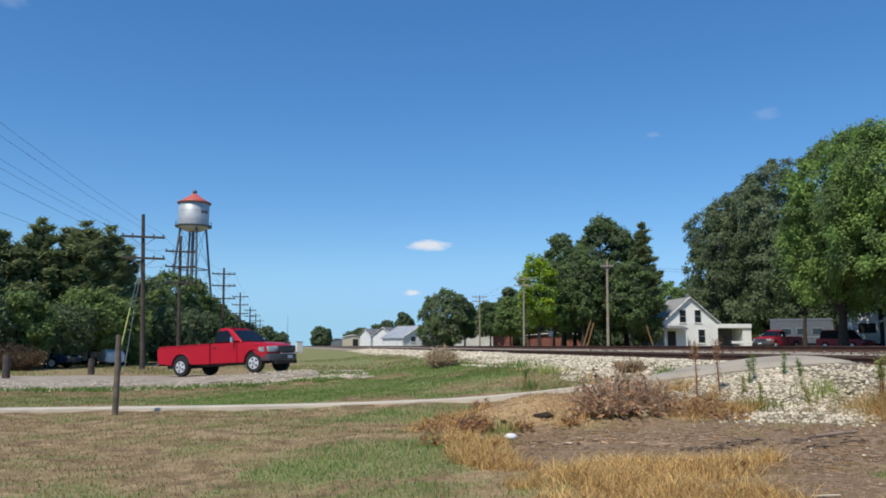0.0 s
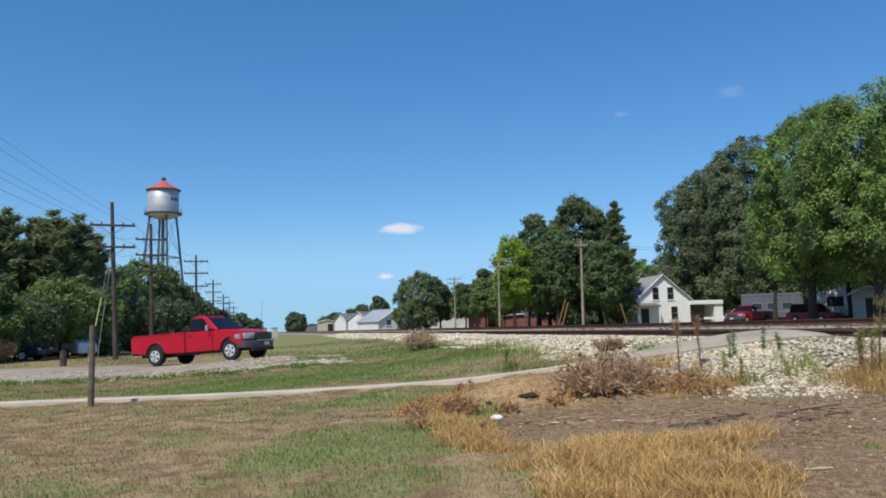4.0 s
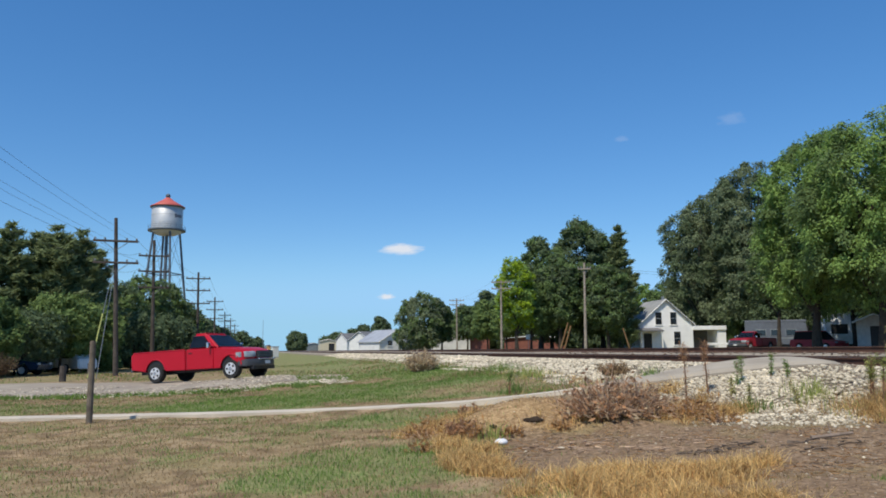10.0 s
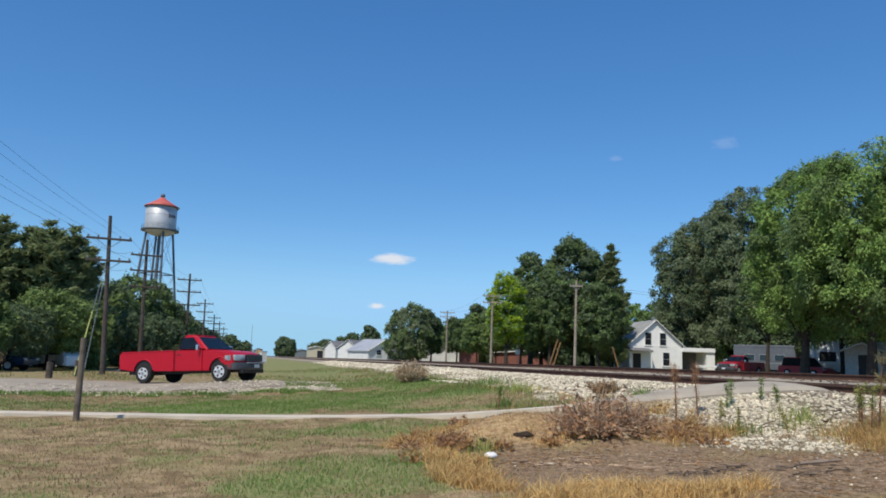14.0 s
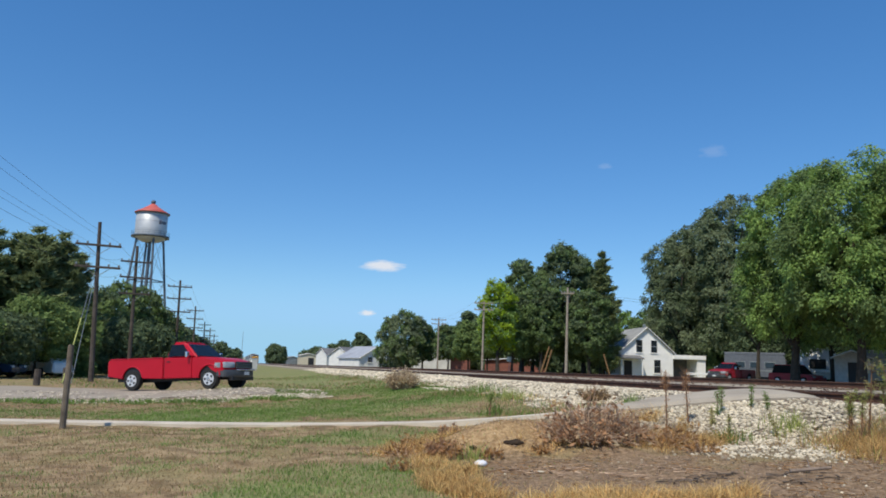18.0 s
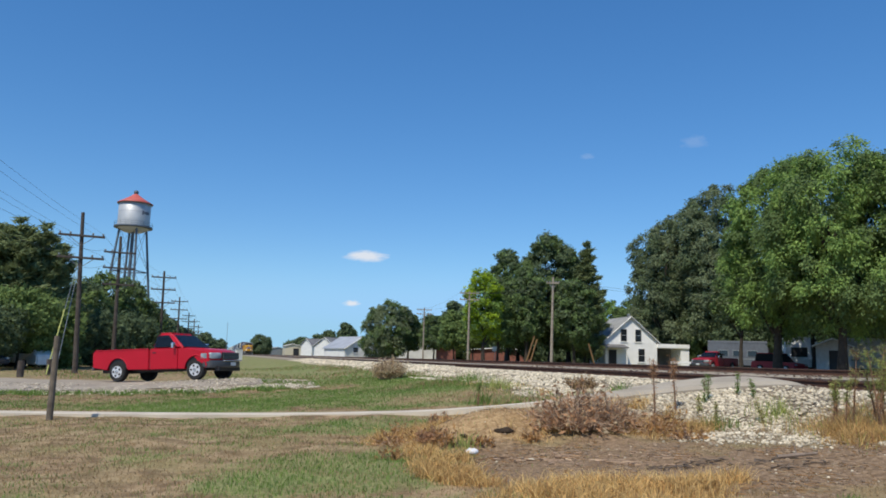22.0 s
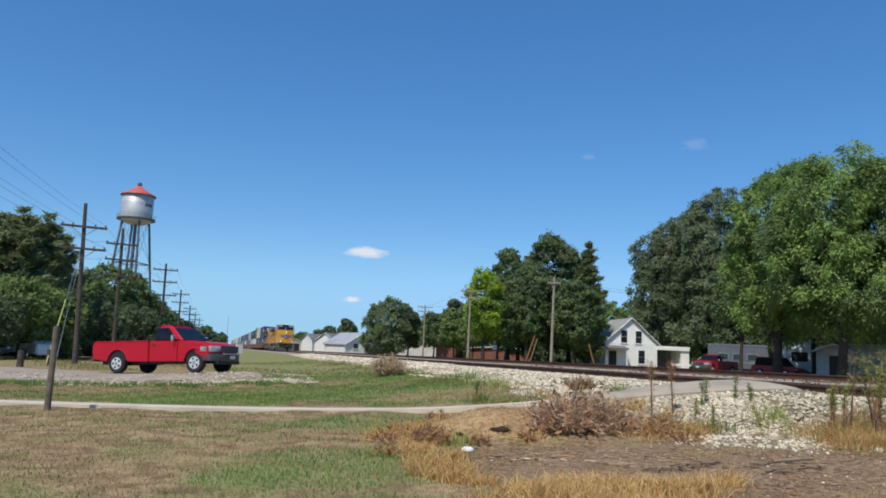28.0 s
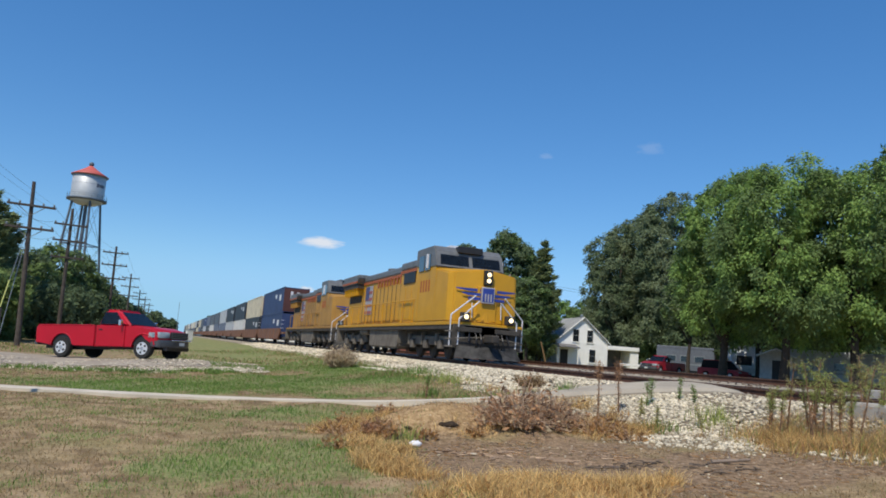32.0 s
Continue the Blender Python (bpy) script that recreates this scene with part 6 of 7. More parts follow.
def tall_weed(x, y, h, seed, leaf="weed", top=0.42, label="tall weed with a brown stalk and a green top", lean=0.1, thick=0.012):
    rng = np.random.default_rng(seed)
    t = tagged(empty("tall_weed", pose(x, y, gz(x, y))), label, "weed", group="weeds on the bank")
    lx, ly = rng.normal(0, lean, 2) * h
    part("stalk", rod((0, 0, -0.03), (lx, ly, h), thick * 1.2, thick * 0.5, 6), M["stem"], t)
    n = 46
    f = 1 - top * rng.random(n)
    base = np.stack([lx * f, ly * f, h * f], 1)
    a = rng.uniform(0, 6.283, n)
    reach = (0.05 + 0.07 * (f - (1 - top)) / top)[:, None] * rng.uniform(0.5, 1.2, (n, 1)) * h / 1.0
    tip = base + np.stack([np.cos(a), np.sin(a), np.full(n, 0.75)], 1) * reach
    v, fc = sticks(rng, base, tip, np.full(n, 0.0025), np.full(n, 0.001))
    o = tagged(new("side_growth", raw_mesh("side_growth", v, fc, M["stem"])), kind="stuff")
    o.parent = t
    m = 260
    pick = rng.integers(0, n, m)
    p = base[pick] + (tip - base)[pick] * rng.uniform(0.3, 1.1, (m, 1)) + rng.normal(0, 0.02, (m, 3))
    nr = rng.normal(size=(m, 3))
    nr /= np.linalg.norm(nr, axis=1, keepdims=True)
    o = new("foliage", leaf_mesh("foliage", rng, p, nr, 0.008, LEAF[leaf], 6.5))
    o.parent = t
    low = 150 if top < 0.8 else 6
    f = rng.random(low) * (1 - top)
    p = np.stack([lx * f, ly * f, h * f], 1) + rng.normal(0, 0.022, (low, 3))
    nr = rng.normal(size=(low, 3))
    nr /= np.linalg.norm(nr, axis=1, keepdims=True)
    o = new("dry_foliage", leaf_mesh("dry_foliage", rng, p, nr, 0.009, LEAF["rust"], 4.5))
    o.parent = t


LEAF["weedpale"] = leafy("yellowing weed leaves", (0.5, 0.48, 0.2), (0.38, 0.36, 0.14))
WR = random.Random(77)
for k in range(28):
    tall_weed(WR.uniform(7.9, 10.1), WR.uniform(7.5, 8.7), WR.uniform(0.6, 1.05), 200 + k, WR.choice(("weed", "weed", "weedpale")))
for k in range(7):
    tall_weed(WR.uniform(7.2, 9.0), WR.uniform(9.2, 11.4), WR.uniform(0.25, 0.5), 240 + k, WR.choice(("weedpale", "grassgreen")), top=0.95, label="thin green weed on the white stones", thick=0.005, lean=0.15)
tall_weed(6.3, 10.45, 0.92, 260, "rust", 0.22, "single rust-brown dock stem", 0.02)
tall_weed(6.95, 10.9, 0.8, 261, "rust", 0.3, "rust-brown dock stem with seeds", 0.03)
tall_weed(5.35, 15.9, 0.5, 262, "grassgreen", 0.4, "thin green weed behind the footpath")


# ---- litter and debris ----
def litter_cup():
    b = bmesh.new()
    bmesh.ops.create_uvsphere(b, u_segments=18, v_segments=10, radius=1)
    for v in b.verts:
        v.co = Vector((v.co.x * 0.088, v.co.y * 0.055, v.co.z * 0.036 * (1 + 0.25 * math.sin(3 * v.co.x * 9))))
    for f in b.faces:
        f.smooth = True
    tagged(part("plastic_litter", b, M["litter"], m=pose(2.93, 9.0, gz(2.93, 9.0) + 0.035, 12, 0, 15)), "crumpled white plastic cup lying on the dirt", "litter")


litter_cup()
tagged(part("bleached_stick", rod((-0.11, 0.0, 0.012), (0.1, -0.03, 0.016), 0.009, 0.006, 7), M["cream"], m=pose(3.97, 4.74, gz(3.97, 4.74))), "short bleached white stick on the dirt", "stick")
for k, (x, y, s) in enumerate(((3.5, 8.55, 0.04), (1.95, 10.6, 0.04))):
    b = bmesh.new()
    bmesh.ops.create_icosphere(b, subdivisions=2, radius=s)
    for v in b.verts:
        v.co.z *= 0.3
        v.co *= 1 + 0.3 * math.sin(40 * v.co.x + 31 * v.co.y)
    tagged(part("paper_scrap", b, M["cream"], m=pose(x, y, gz(x, y) + 0.015, 0, 0, 40 * k)), "pale scrap of paper on the dirt", "litter")


def debris():
    rng = np.random.default_rng(61)
    for cx, cy, n, rx, ry, mt, lab in ((4.75, 7.35, 70, 0.5, 0.16, "char", "dark charred sticks on the dirt"), (4.3, 7.9, 60, 1.0, 0.4, "twig", "scattered dead twigs on the dirt"), (5.6, 6.9, 45, 0.7, 0.3, "char", "dark debris on the dirt"), (3.6, 8.6, 60, 0.6, 0.25, "twig", "scattered twigs below the mound")):
        a = rng.uniform(0, 6.283, n)
        q = rng.random(n) ** 0.5
        x, y = cx + np.cos(a) * q * rx, cy + np.sin(a) * q * ry
        s = np.stack([x, y, ground_z(x, y) + rng.uniform(0.005, 0.04, n)], 1)
        b = rng.uniform(-1.5, 1.5, n)
        e = s + np.stack([np.cos(b), np.sin(b) * 0.6, rng.normal(0, 0.06, n)], 1) * rng.uniform(0.05, 0.24, (n, 1))
        v, f = sticks(rng, s, e, rng.uniform(0.004, 0.011, n), rng.uniform(0.002, 0.005, n))
        tagged(new("twigs", raw_mesh("twigs", v, f, M[mt])), lab, "debris", kind="stuff")


debris()


def ground_litter():
    rng = np.random.default_rng(63)
    x, y = scatter(rng, 9000, 2.4, 8.6, 5.6, 11.2)
    g, d, s_, r = cover(x, y)
    k = rng.random(len(x)) < np.clip(d + 0.5 * s_, 0, 1) * np.clip(2.2 * vnoise(x, y, 0.5, 41) - 0.55, 0, 1)
    x, y = x[k], y[k]
    n = len(x)
    a = rng.uniform(0, 6.283, n)
    st = np.stack([x, y, ground_z(x, y) + rng.uniform(0.003, 0.015, n)], 1)
    en = st + np.stack([np.cos(a), np.sin(a), rng.normal(0, 0.12, n)], 1) * rng.uniform(0.03, 0.12, (n, 1))
    q = rng.random(n)
    for lo, hi, mt, lab in ((0, 0.45, LEAF["amber"], "brown straw scraps on the dirt"), (0.45, 0.75, LEAF["pale"], "bleached straw scraps on the dirt"), (0.75, 1, M["char"], "dark twig scraps on the dirt")):
        sel = (q >= lo) & (q < hi)
        v, f = sticks(rng, st[sel], en[sel], np.full(sel.sum(), 0.004), np.full(sel.sum(), 0.002))
        tagged(new("straw_scraps", raw_mesh("straw_scraps", v, f, mt)), lab, "debris", kind="stuff")


ground_litter()
lg = rod((0, 0, 0), (0.42, -0.12, 0.05), 0.022, 0.014, 8)
lg = rod((0.2, -0.06, 0.03), (0.3, 0.1, 0.14), 0.01, 0.004, 6, lg)
tagged(part("fallen_branch", lg, M["char"], m=pose(5.75, 7.15, gz(5.75, 7.15) + 0.02)), "dark fallen branch on the dirt", "branch")


# near-black: the shade inside the burrow is put into this colour
M["hollow"] = mat("burrow shade colour", (0.06, 0.043, 0.03), (0.03, 0.022, 0.016), scale=9, rough=1.0, spec=0.1)


def burrow(cx, cy, z, r):
    """A dark ellipsoid for a hollow's shade in the mound, with overhanging roots."""
    t = tagged(empty("burrow_hole", pose(cx, cy, z)), "dark lump standing for a shaded hollow in the earth mound", "hole")
    b = bmesh.new()
    bmesh.ops.create_uvsphere(b, u_segments=16, v_segments=8, radius=1)
    for v in b.verts:
        v.co = Vector((v.co.x * r, v.co.y * 0.09, v.co.z * r * 0.3 * (1 + 0.3 * math.sin(5 * v.co.x))))
    part("hollow", b, M["hollow"], t)
    rng = np.random.default_rng(5)
    n = int(150 * r)
    s = np.stack([rng.uniform(-r, r, n), np.full(n, 0.02), r * 0.3 + rng.normal(0, 0.02, n)], 1)
    e = s + np.stack([rng.normal(0, 0.05, n), rng.uniform(-0.06, 0.0, n), rng.uniform(-0.05, 0.03, n)], 1)
    v, f = sticks(rng, s, e, np.full(n, 0.003), np.full(n, 0.001))
    o = new("root_fringe", raw_mesh("root_fringe", v, f, M["twig"]))
    o.parent = t


burrow(3.6, 9.7, gz(3.6, 9.7) - 0.012, 0.15)
burrow(3.05, 9.72, gz(3.05, 9.72) + 0.005, 0.05)
burrow(2.8, 9.5, gz(2.8, 9.5), 0.045)

# ---- crossing surfaces beyond the ramp ----
M["panel"] = mat("worn concrete crossing", (0.4, 0.37, 0.33), (0.28, 0.26, 0.23), scale=1.5, rough=0.9, bump=0.3)
tagged(part("crossing_panel", box(12.6, 15.2, -6, 11.4, 1.05, 1.31, 0.03), M["panel"]), "worn pale road surface between the two tracks", "road", kind="structure")
tagged(part("crossing_panel_near", box(11.05, 12.35, -6, 8.8, 1.0, 1.145, 0.02), M["panel"]), "worn pale road surface between the rails", "road", kind="structure")
tagged(part("crossing_approach", box(9.2, 10.85, -6, 8.6, 0.7, 1.13, 0.04), M["panel"]), "worn pale road surface before the rails", "road", kind="structure")

# ---- small things along the line ----
x, y = at(1.44, 118)
cab_ = tagged(empty("signal_cabinet", pose(x, y, gz(x, y), 0, 0, 12)), "small white railway signal cabinet beside the track", "cabinet")
part("housing", box(-0.45, 0.45, -0.4, 0.4, 0.25, 1.75, 0.03), M["white"], cab_)
part("lid", box(-0.52, 0.52, -0.46, 0.46, 1.75, 1.84, 0.02), M["carsilver"], cab_)
part("plinth", box(-0.4, 0.4, -0.36, 0.36, -0.1, 0.26), M["concrete"], cab_)
part("cabinet_door", box(-0.34, 0.34, -0.42, -0.4, 0.36, 1.65, 0.008), M["offwhite"], cab_)
x, y = at(0.55, 190)
tagged(part("radio_mast", rod((0, 0, 0), (0, 0, 8.5), 0.06, 0.04, 8), M["steel"], m=pose(x, y, gz(x, y))), "thin grey mast beside the line", "mast")
for az, dx, h in ((22.25, 1.2, 3.6), (22.55, 1.0, 3.2), (27.3, -0.9, 2.8)):
    x, y = at(az, 92)
    tagged(part("leaning_board", box(-0.08, 0.08, -0.04, 0.04, 0, h, 0.01), M["orangewood"], m=pose(x, y, 1.0, 0, math.degrees(math.atan2(dx, h)), 0)), "leaning yellow-brown timber under the trees", "timber")
x, y = at(20.0, 94)
sg = tagged(empty("road_sign", pose(x, y, 1.0, 0, 0, -20)), "small grey road sign on a post", "sign")
part("sign_post", rod((0, 0, 0), (0, 0, 2.0), 0.04), M["steel"], sg)
part("plate", box(-0.3, 0.3, -0.04, -0.02, 1.5, 2.1, 0.01), M["carsilver"], sg)
x, y = at(33.6, 86)
tagged(part("white_rail_fence", box(-1.6, 1.6, -0.05, 0.05, 0.6, 0.85, 0.02, box(1.4, 1.6, -0.08, 0.08, 0, 1.6, 0.02)), M["white"], m=pose(x, y, 1.0, 0, 0, -33)), "short white rail fence beside the house", "fence")


# ---- clouds ----
def cloud_material(seed):
    m = bpy.data.materials.new("thin white cloud")
    m.use_nodes = True
    n, l = m.node_tree.nodes, m.node_tree.links
    tc, nz, gr = n.new("ShaderNodeTexCoord"), n.new("ShaderNodeTexNoise"), n.new("ShaderNodeTexGradient")
    gr.gradient_type = "SPHERICAL"
    nz.inputs["Scale"].default_value, nz.inputs["Detail"].default_value = 2.2, 6
    mp = n.new("ShaderNodeMapping")
    mp.inputs["Location"].default_value = (seed * 3.1, seed, 0)
    l.new(tc.outputs["Object"], gr.inputs["Vector"]), l.new(tc.outputs["Object"], mp.inputs["Vector"]), l.new(mp.outputs[0], nz.inputs["Vector"])
    ad, mr, em, tr, mx = n.new("ShaderNodeMath"), n.new("ShaderNodeMapRange"), n.new("ShaderNodeEmission"), n.new("ShaderNodeBsdfTransparent"), n.new("ShaderNodeMixShader")
    ad.operation = "ADD"
    l.new(gr.outputs["Fac"], ad.inputs[0]), l.new(nz.outputs["Fac"], ad.inputs[1])
    mr.inputs["From Min"].default_value, mr.inputs["From Max"].default_value = 0.66, 1.2
    mr.inputs["To Max"].default_value = 0.85 if seed < 3 else 0.1
    l.new(ad.outputs[0], mr.inputs["Value"])
    em.inputs["Color"].default_value, em.inputs["Strength"].default_value = (0.95, 0.96, 1.0, 1), 0.85
    l.new(mr.outputs[0], mx.inputs[0]), l.new(tr.outputs[0], mx.inputs[1]), l.new(em.outputs[0], mx.inputs[2])
    l.new(mx.outputs[0], n["Material Output"].inputs["Surface"])
    return m


CLOUDS = []
for k, (az, sl, w, h, drift) in enumerate(((10.9, 0.131, 118, 30, -0.85), (9.58, 0.0685, 42, 16, -0.35), (35.4, 0.284, 70, 34, -1.3), (-18.9, 0.408, 90, 50, -0.8), (27.6, 0.27, 40, 16, -1.2))):
    d = 2400.0
    b = bmesh.new()
    g = [b.verts.new((math.cos(a) * 1.05, 0, math.sin(a) * 1.05)) for a in [2 * math.pi * i / 24 for i in range(24)]]
    b.faces.new(g)
    o = tagged(part("cloud", b, cloud_material(k + 1)), "small thin white summer cloud", "cloud", kind="structure")
    o.scale = (w * 0.75 * (1 if k in (0, 1) else 1.0), 1, h * 0.85)
    CLOUDS.append((o, az, sl, d, drift))


# ---- the train ----
TRAIN_SPEED = 28.78
FRONT_Y = 27.3                 # nose of the first engine at 32 s
M["yellow"] = mat("armour yellow paint", (0.6, 0.305, 0.008), (0.52, 0.265, 0.008), rough=0.5, scale=1.2, coat=0.05)
M["locogrey"] = mat("engine grey paint", (0.16, 0.165, 0.17), (0.11, 0.115, 0.12), rough=0.5)
M["under"] = mat("grimy running gear", (0.07, 0.06, 0.05), (0.03, 0.027, 0.024), scale=3, rough=0.85)
M["silver"] = mat("dusty silver running gear", (0.2, 0.175, 0.14), (0.1, 0.085, 0.068), scale=2, rough=0.8)
M["plough"] = mat("worn dark plough steel", (0.13, 0.125, 0.12), (0.04, 0.038, 0.036), scale=3, rough=0.7)
M["redstripe"] = mat("red lettering paint", (0.42, 0.11, 0.03), rough=0.6)
M["yellowdusty"] = mat("dusty yellow paint", (0.44, 0.235, 0.045), (0.34, 0.18, 0.04), rough=0.6, scale=1.0)
M["flagred"] = mat("faded red emblem paint", (0.4, 0.12, 0.1), rough=0.5)
M["flagwhite"] = mat("faded white emblem paint", (0.42, 0.4, 0.42), rough=0.5)
M["flagblue"] = mat("faded blue emblem paint", (0.07, 0.08, 0.2), rough=0.5)
M["emblem"] = mat("blue emblem paint", (0.03, 0.06, 0.32), rough=0.45)
M["emblemwhite"] = mat("white emblem paint", (0.75, 0.75, 0.78), rough=0.45)
M["lamp"] = glow("lit lamp", (1.0, 0.8, 0.45), 1.6)
M["wellbrown"] = mat("brown car paint", (0.22, 0.1, 0.055), (0.15, 0.07, 0.04), scale=1.2, rough=0.7)


def bogie(parent, y, n=3):
    pitch = 1.9
    g = part("bogie", box(-1.12, -0.98, y - pitch - 0.7, y + pitch + 0.7, 0.55, 0.95, 0.04), M["silver"], parent, "dusty silver bogie frame")
    part("side_frame", box(0.98, 1.12, y - pitch - 0.7, y + pitch + 0.7, 0.55, 0.95, 0.04), M["silver"], g)
    for k in range(n):
        yy = y + (k - (n - 1) / 2) * pitch
        for s in (-0.755, 0.755):
            part("wheel", disc(0.53, 0.14, 24, 0.02), M["under"], g, m=pose(s, yy, 0.53))
        part("axle", rod((-1.0, yy, 0.53), (1.0, yy, 0.53), 0.09), M["under"], g)
        for s in (-1.14, 1.14):
            part("axle_box", box(s - 0.1, s + 0.1, yy - 0.2, yy + 0.2, 0.4, 0.78, 0.03), M["silver"], g)
            part("brake_cylinder", rod((s, yy + 0.5, 0.55), (s, yy + 0.5, 1.05), 0.11, seg=10), M["silver"], g)
    return g


def wedge_nose(y0, y1, z0, z1, half, cut):
    """A blunt nose, ridged down the middle, with cut-away corners."""
    b = bmesh.new()
    lo = [(-half, y1), (-half, y0 + cut), (-half * 0.88, y0 + 0.2), (0, y0), (half * 0.88, y0 + 0.2), (half, y0 + cut), (half, y1)]
    rise = (0.22, -0.08, -0.05, 0.12, -0.05, -0.08, 0.22)
    a = [b.verts.new((x, y, z0)) for x, y in lo]
    c = [b.verts.new((x * 0.99, y + (0.12 if y < y1 else 0), z1 + r)) for (x, y), r in zip(lo, rise)]
    b.faces.new(a)
    b.faces.new((c[0], c[1], c[2], c[3])), b.faces.new((c[3], c[4], c[5], c[6])), b.faces.new((c[0], c[3], c[6]))
    for i in range(7):
        b.faces.new((a[i], a[(i + 1) % 7], c[(i + 1) % 7], c[i]))
    bmesh.ops.recalc_face_normals(b, faces=b.faces)
    bmesh.ops.bevel(b, geom=b.edges[:], offset=0.05, segments=2, affect="EDGES")
    return b


def locomotive(m, label, lit):
    """Front at y = 0 towards -y, rail level at z = 0; 22.3 m long."""
    t = tagged(empty("locomotive", m), label, "locomotive")
    Y, G = M["yellow" if lit else "yellowdusty"], M["locogrey"]
    DK = 1.5
    # frame and walkway
    part("walkway", box(-1.5, 1.5, 0.55, 21.9, DK - 0.14, DK, 0.02), Y, t)
    part("frame", box(-0.95, 0.95, 0.5, 21.8, 0.95, DK - 0.13), M["under"], t)
    part("sill_skirt", box(-1.47, 1.47, 0.7, 21.7, DK - 0.3, DK - 0.145), M["under"], t, "grimy sill below the walkway")
    # nose and cab
    nose = part("nose", wedge_nose(0.75, 3.1, DK, 3.55, 1.5, 0.5), Y, t)
    part("nose_door", box(-0.42, 0.42, 0.785, 0.9, DK + 0.1, 2.95, 0.02), Y, nose)
    cab = part("cab", prism([(3.0, DK), (2.75, 3.5), (3.1, 4.5), (3.4, 4.72), (5.6, 4.72), (5.6, DK)], -1.5, 1.5, 0.05), Y, t)
    part("cab_top", prism([(2.74, 3.8), (3.04, 4.5), (3.36, 4.75), (5.63, 4.75), (5.63, 3.95), (3.4, 3.8)], -1.53, 1.53, 0.05), G, t, "grey upper cab and roof")
    for s in (-1, 1):
        w = bmesh.new()
        w.faces.new([w.verts.new(p) for p in ((s * 0.08, 2.83, 3.9), (s * 1.36, 2.83, 3.9), (s * 1.34, 3.0, 4.34), (s * 0.08, 3.0, 4.34))])
        bmesh.ops.solidify(w, geom=w.faces[:], thickness=0.02)
        part("windshield", w, M["glass"], cab, "dark windshield", pose(0, -0.05, 0.02))
        part("side_window", box(s * 1.535 - 0.012, s * 1.535 + 0.012, 3.6, 4.3, 3.72, 4.4, 0.01), M["glass"], cab, "dark cab side window")
        part("side_window", box(s * 1.535 - 0.012, s * 1.535 + 0.012, 4.45, 5.15, 3.72, 4.4, 0.01), M["glass"], cab, "dark cab side window")
        part("mirror", box(s * 1.72 - 0.05, s * 1.72 + 0.05, 3.45, 3.5, 3.75, 4.35, 0.01), M["emblemwhite"], cab, "pale cab mirror")
        for k in range(4):
            part("cab_number", box(s * 1.506 - 0.008, s * 1.506 + 0.008, 3.6 + 0.36 * k, 3.76 + 0.36 * k, 2.8, 3.3), M["redstripe"], cab, "red lettering bar")
        part("cab_door", box(s * 1.505 - 0.006, s * 1.505 + 0.006, 5.1, 5.5, DK + 0.1, 3.4), Y, cab)
    part("number_board", box(-0.55, 0.55, 2.9, 3.3, 4.5, 4.78, 0.02), M["black"], cab, "dark illuminated number board")
    part("air_conditioner", box(-0.6, 0.6, 3.9, 5.0, 4.74, 4.92, 0.04), M["emblemwhite"] if lit else G, cab)
    # hood
    part("equipment_hood", box(-1.32, 1.32, 5.58, 8.6, DK, 4.35, 0.06), Y, t)
    part("hood", box(-0.98, 0.98, 8.55, 17.6, DK, 4.3, 0.06), Y, t)
    for x0, x1, y0, y1 in ((-1.36, 1.36, 5.6, 8.62), (-1.02, 1.02, 8.62, 17.62)):
        part("hood_roof", box(x0, x1, y0, y1, 4.02, 4.42, 0.1), G, t, "grey hood roof")
        for s in (-1, 1):
            xs = x1 if s > 0 else x0
            part("hood_stripe", box(xs - 0.012, xs + 0.012, y0 + 0.05, y1 - 0.05, 3.88, 4.02), M["redstripe"], t, "red hood stripe")
    part("radiator", prism([(17.5, DK), (17.5, 3.7), (17.5, 4.5), (21.3, 4.5), (21.3, DK)], -0.98, 0.98, 0.05), Y, t)
    rad = part("radiator_wing", prism([(17.5, 3.95), (17.25, 4.3), (21.5, 4.3), (21.4, 3.95)], -1.46, 1.46, 0.04), G, t, "flared grey radiator housing")
    part("radiator_grille", box(-1.42, 1.42, 17.3, 21.4, 4.29, 4.5, 0.03), G, rad)
    # a dark block stands in for the shade beneath the flare
    part("flare_shade", box(-1.4, 1.4, 17.5, 21.35, 3.72, 3.96), M["under"], rad, "dark block standing for the shade below the radiator flare")
    for s in (-1, 1):
        part("radiator_stripe", box(s * 1.465 - 0.012, s * 1.465 + 0.012, 17.4, 21.4, 4.0, 4.12), M["redstripe"], rad, "red radiator stripe")
        part("side_dark_panel", box(s * 0.99 - 0.02, s * 0.99 + 0.02, 17.9, 20.9, 2.9, 3.7, 0.01), M["under"], rad, "dark panel on the radiator side below the flare")
        for k in range(6):
            part("flare_bracket", box(min(s * 0.98, s * 1.4), max(s * 0.98, s * 1.4), 17.8 + 0.62 * k, 17.86 + 0.62 * k, 3.3, 3.75), Y, rad)
    part("fan_housing", rod((0, 13.4, 4.4), (0, 13.4, 4.62), 0.7, seg=24), G, t)
    part("exhaust_stack", box(-0.3, 0.3, 11.0, 11.9, 4.4, 4.62, 0.04), M["under"], t)
    part("dynamic_brake_intake", box(-1.37, 1.37, 6.2, 8.0, 3.35, 3.95, 0.02), M["black"], t, "dark air intake screens")
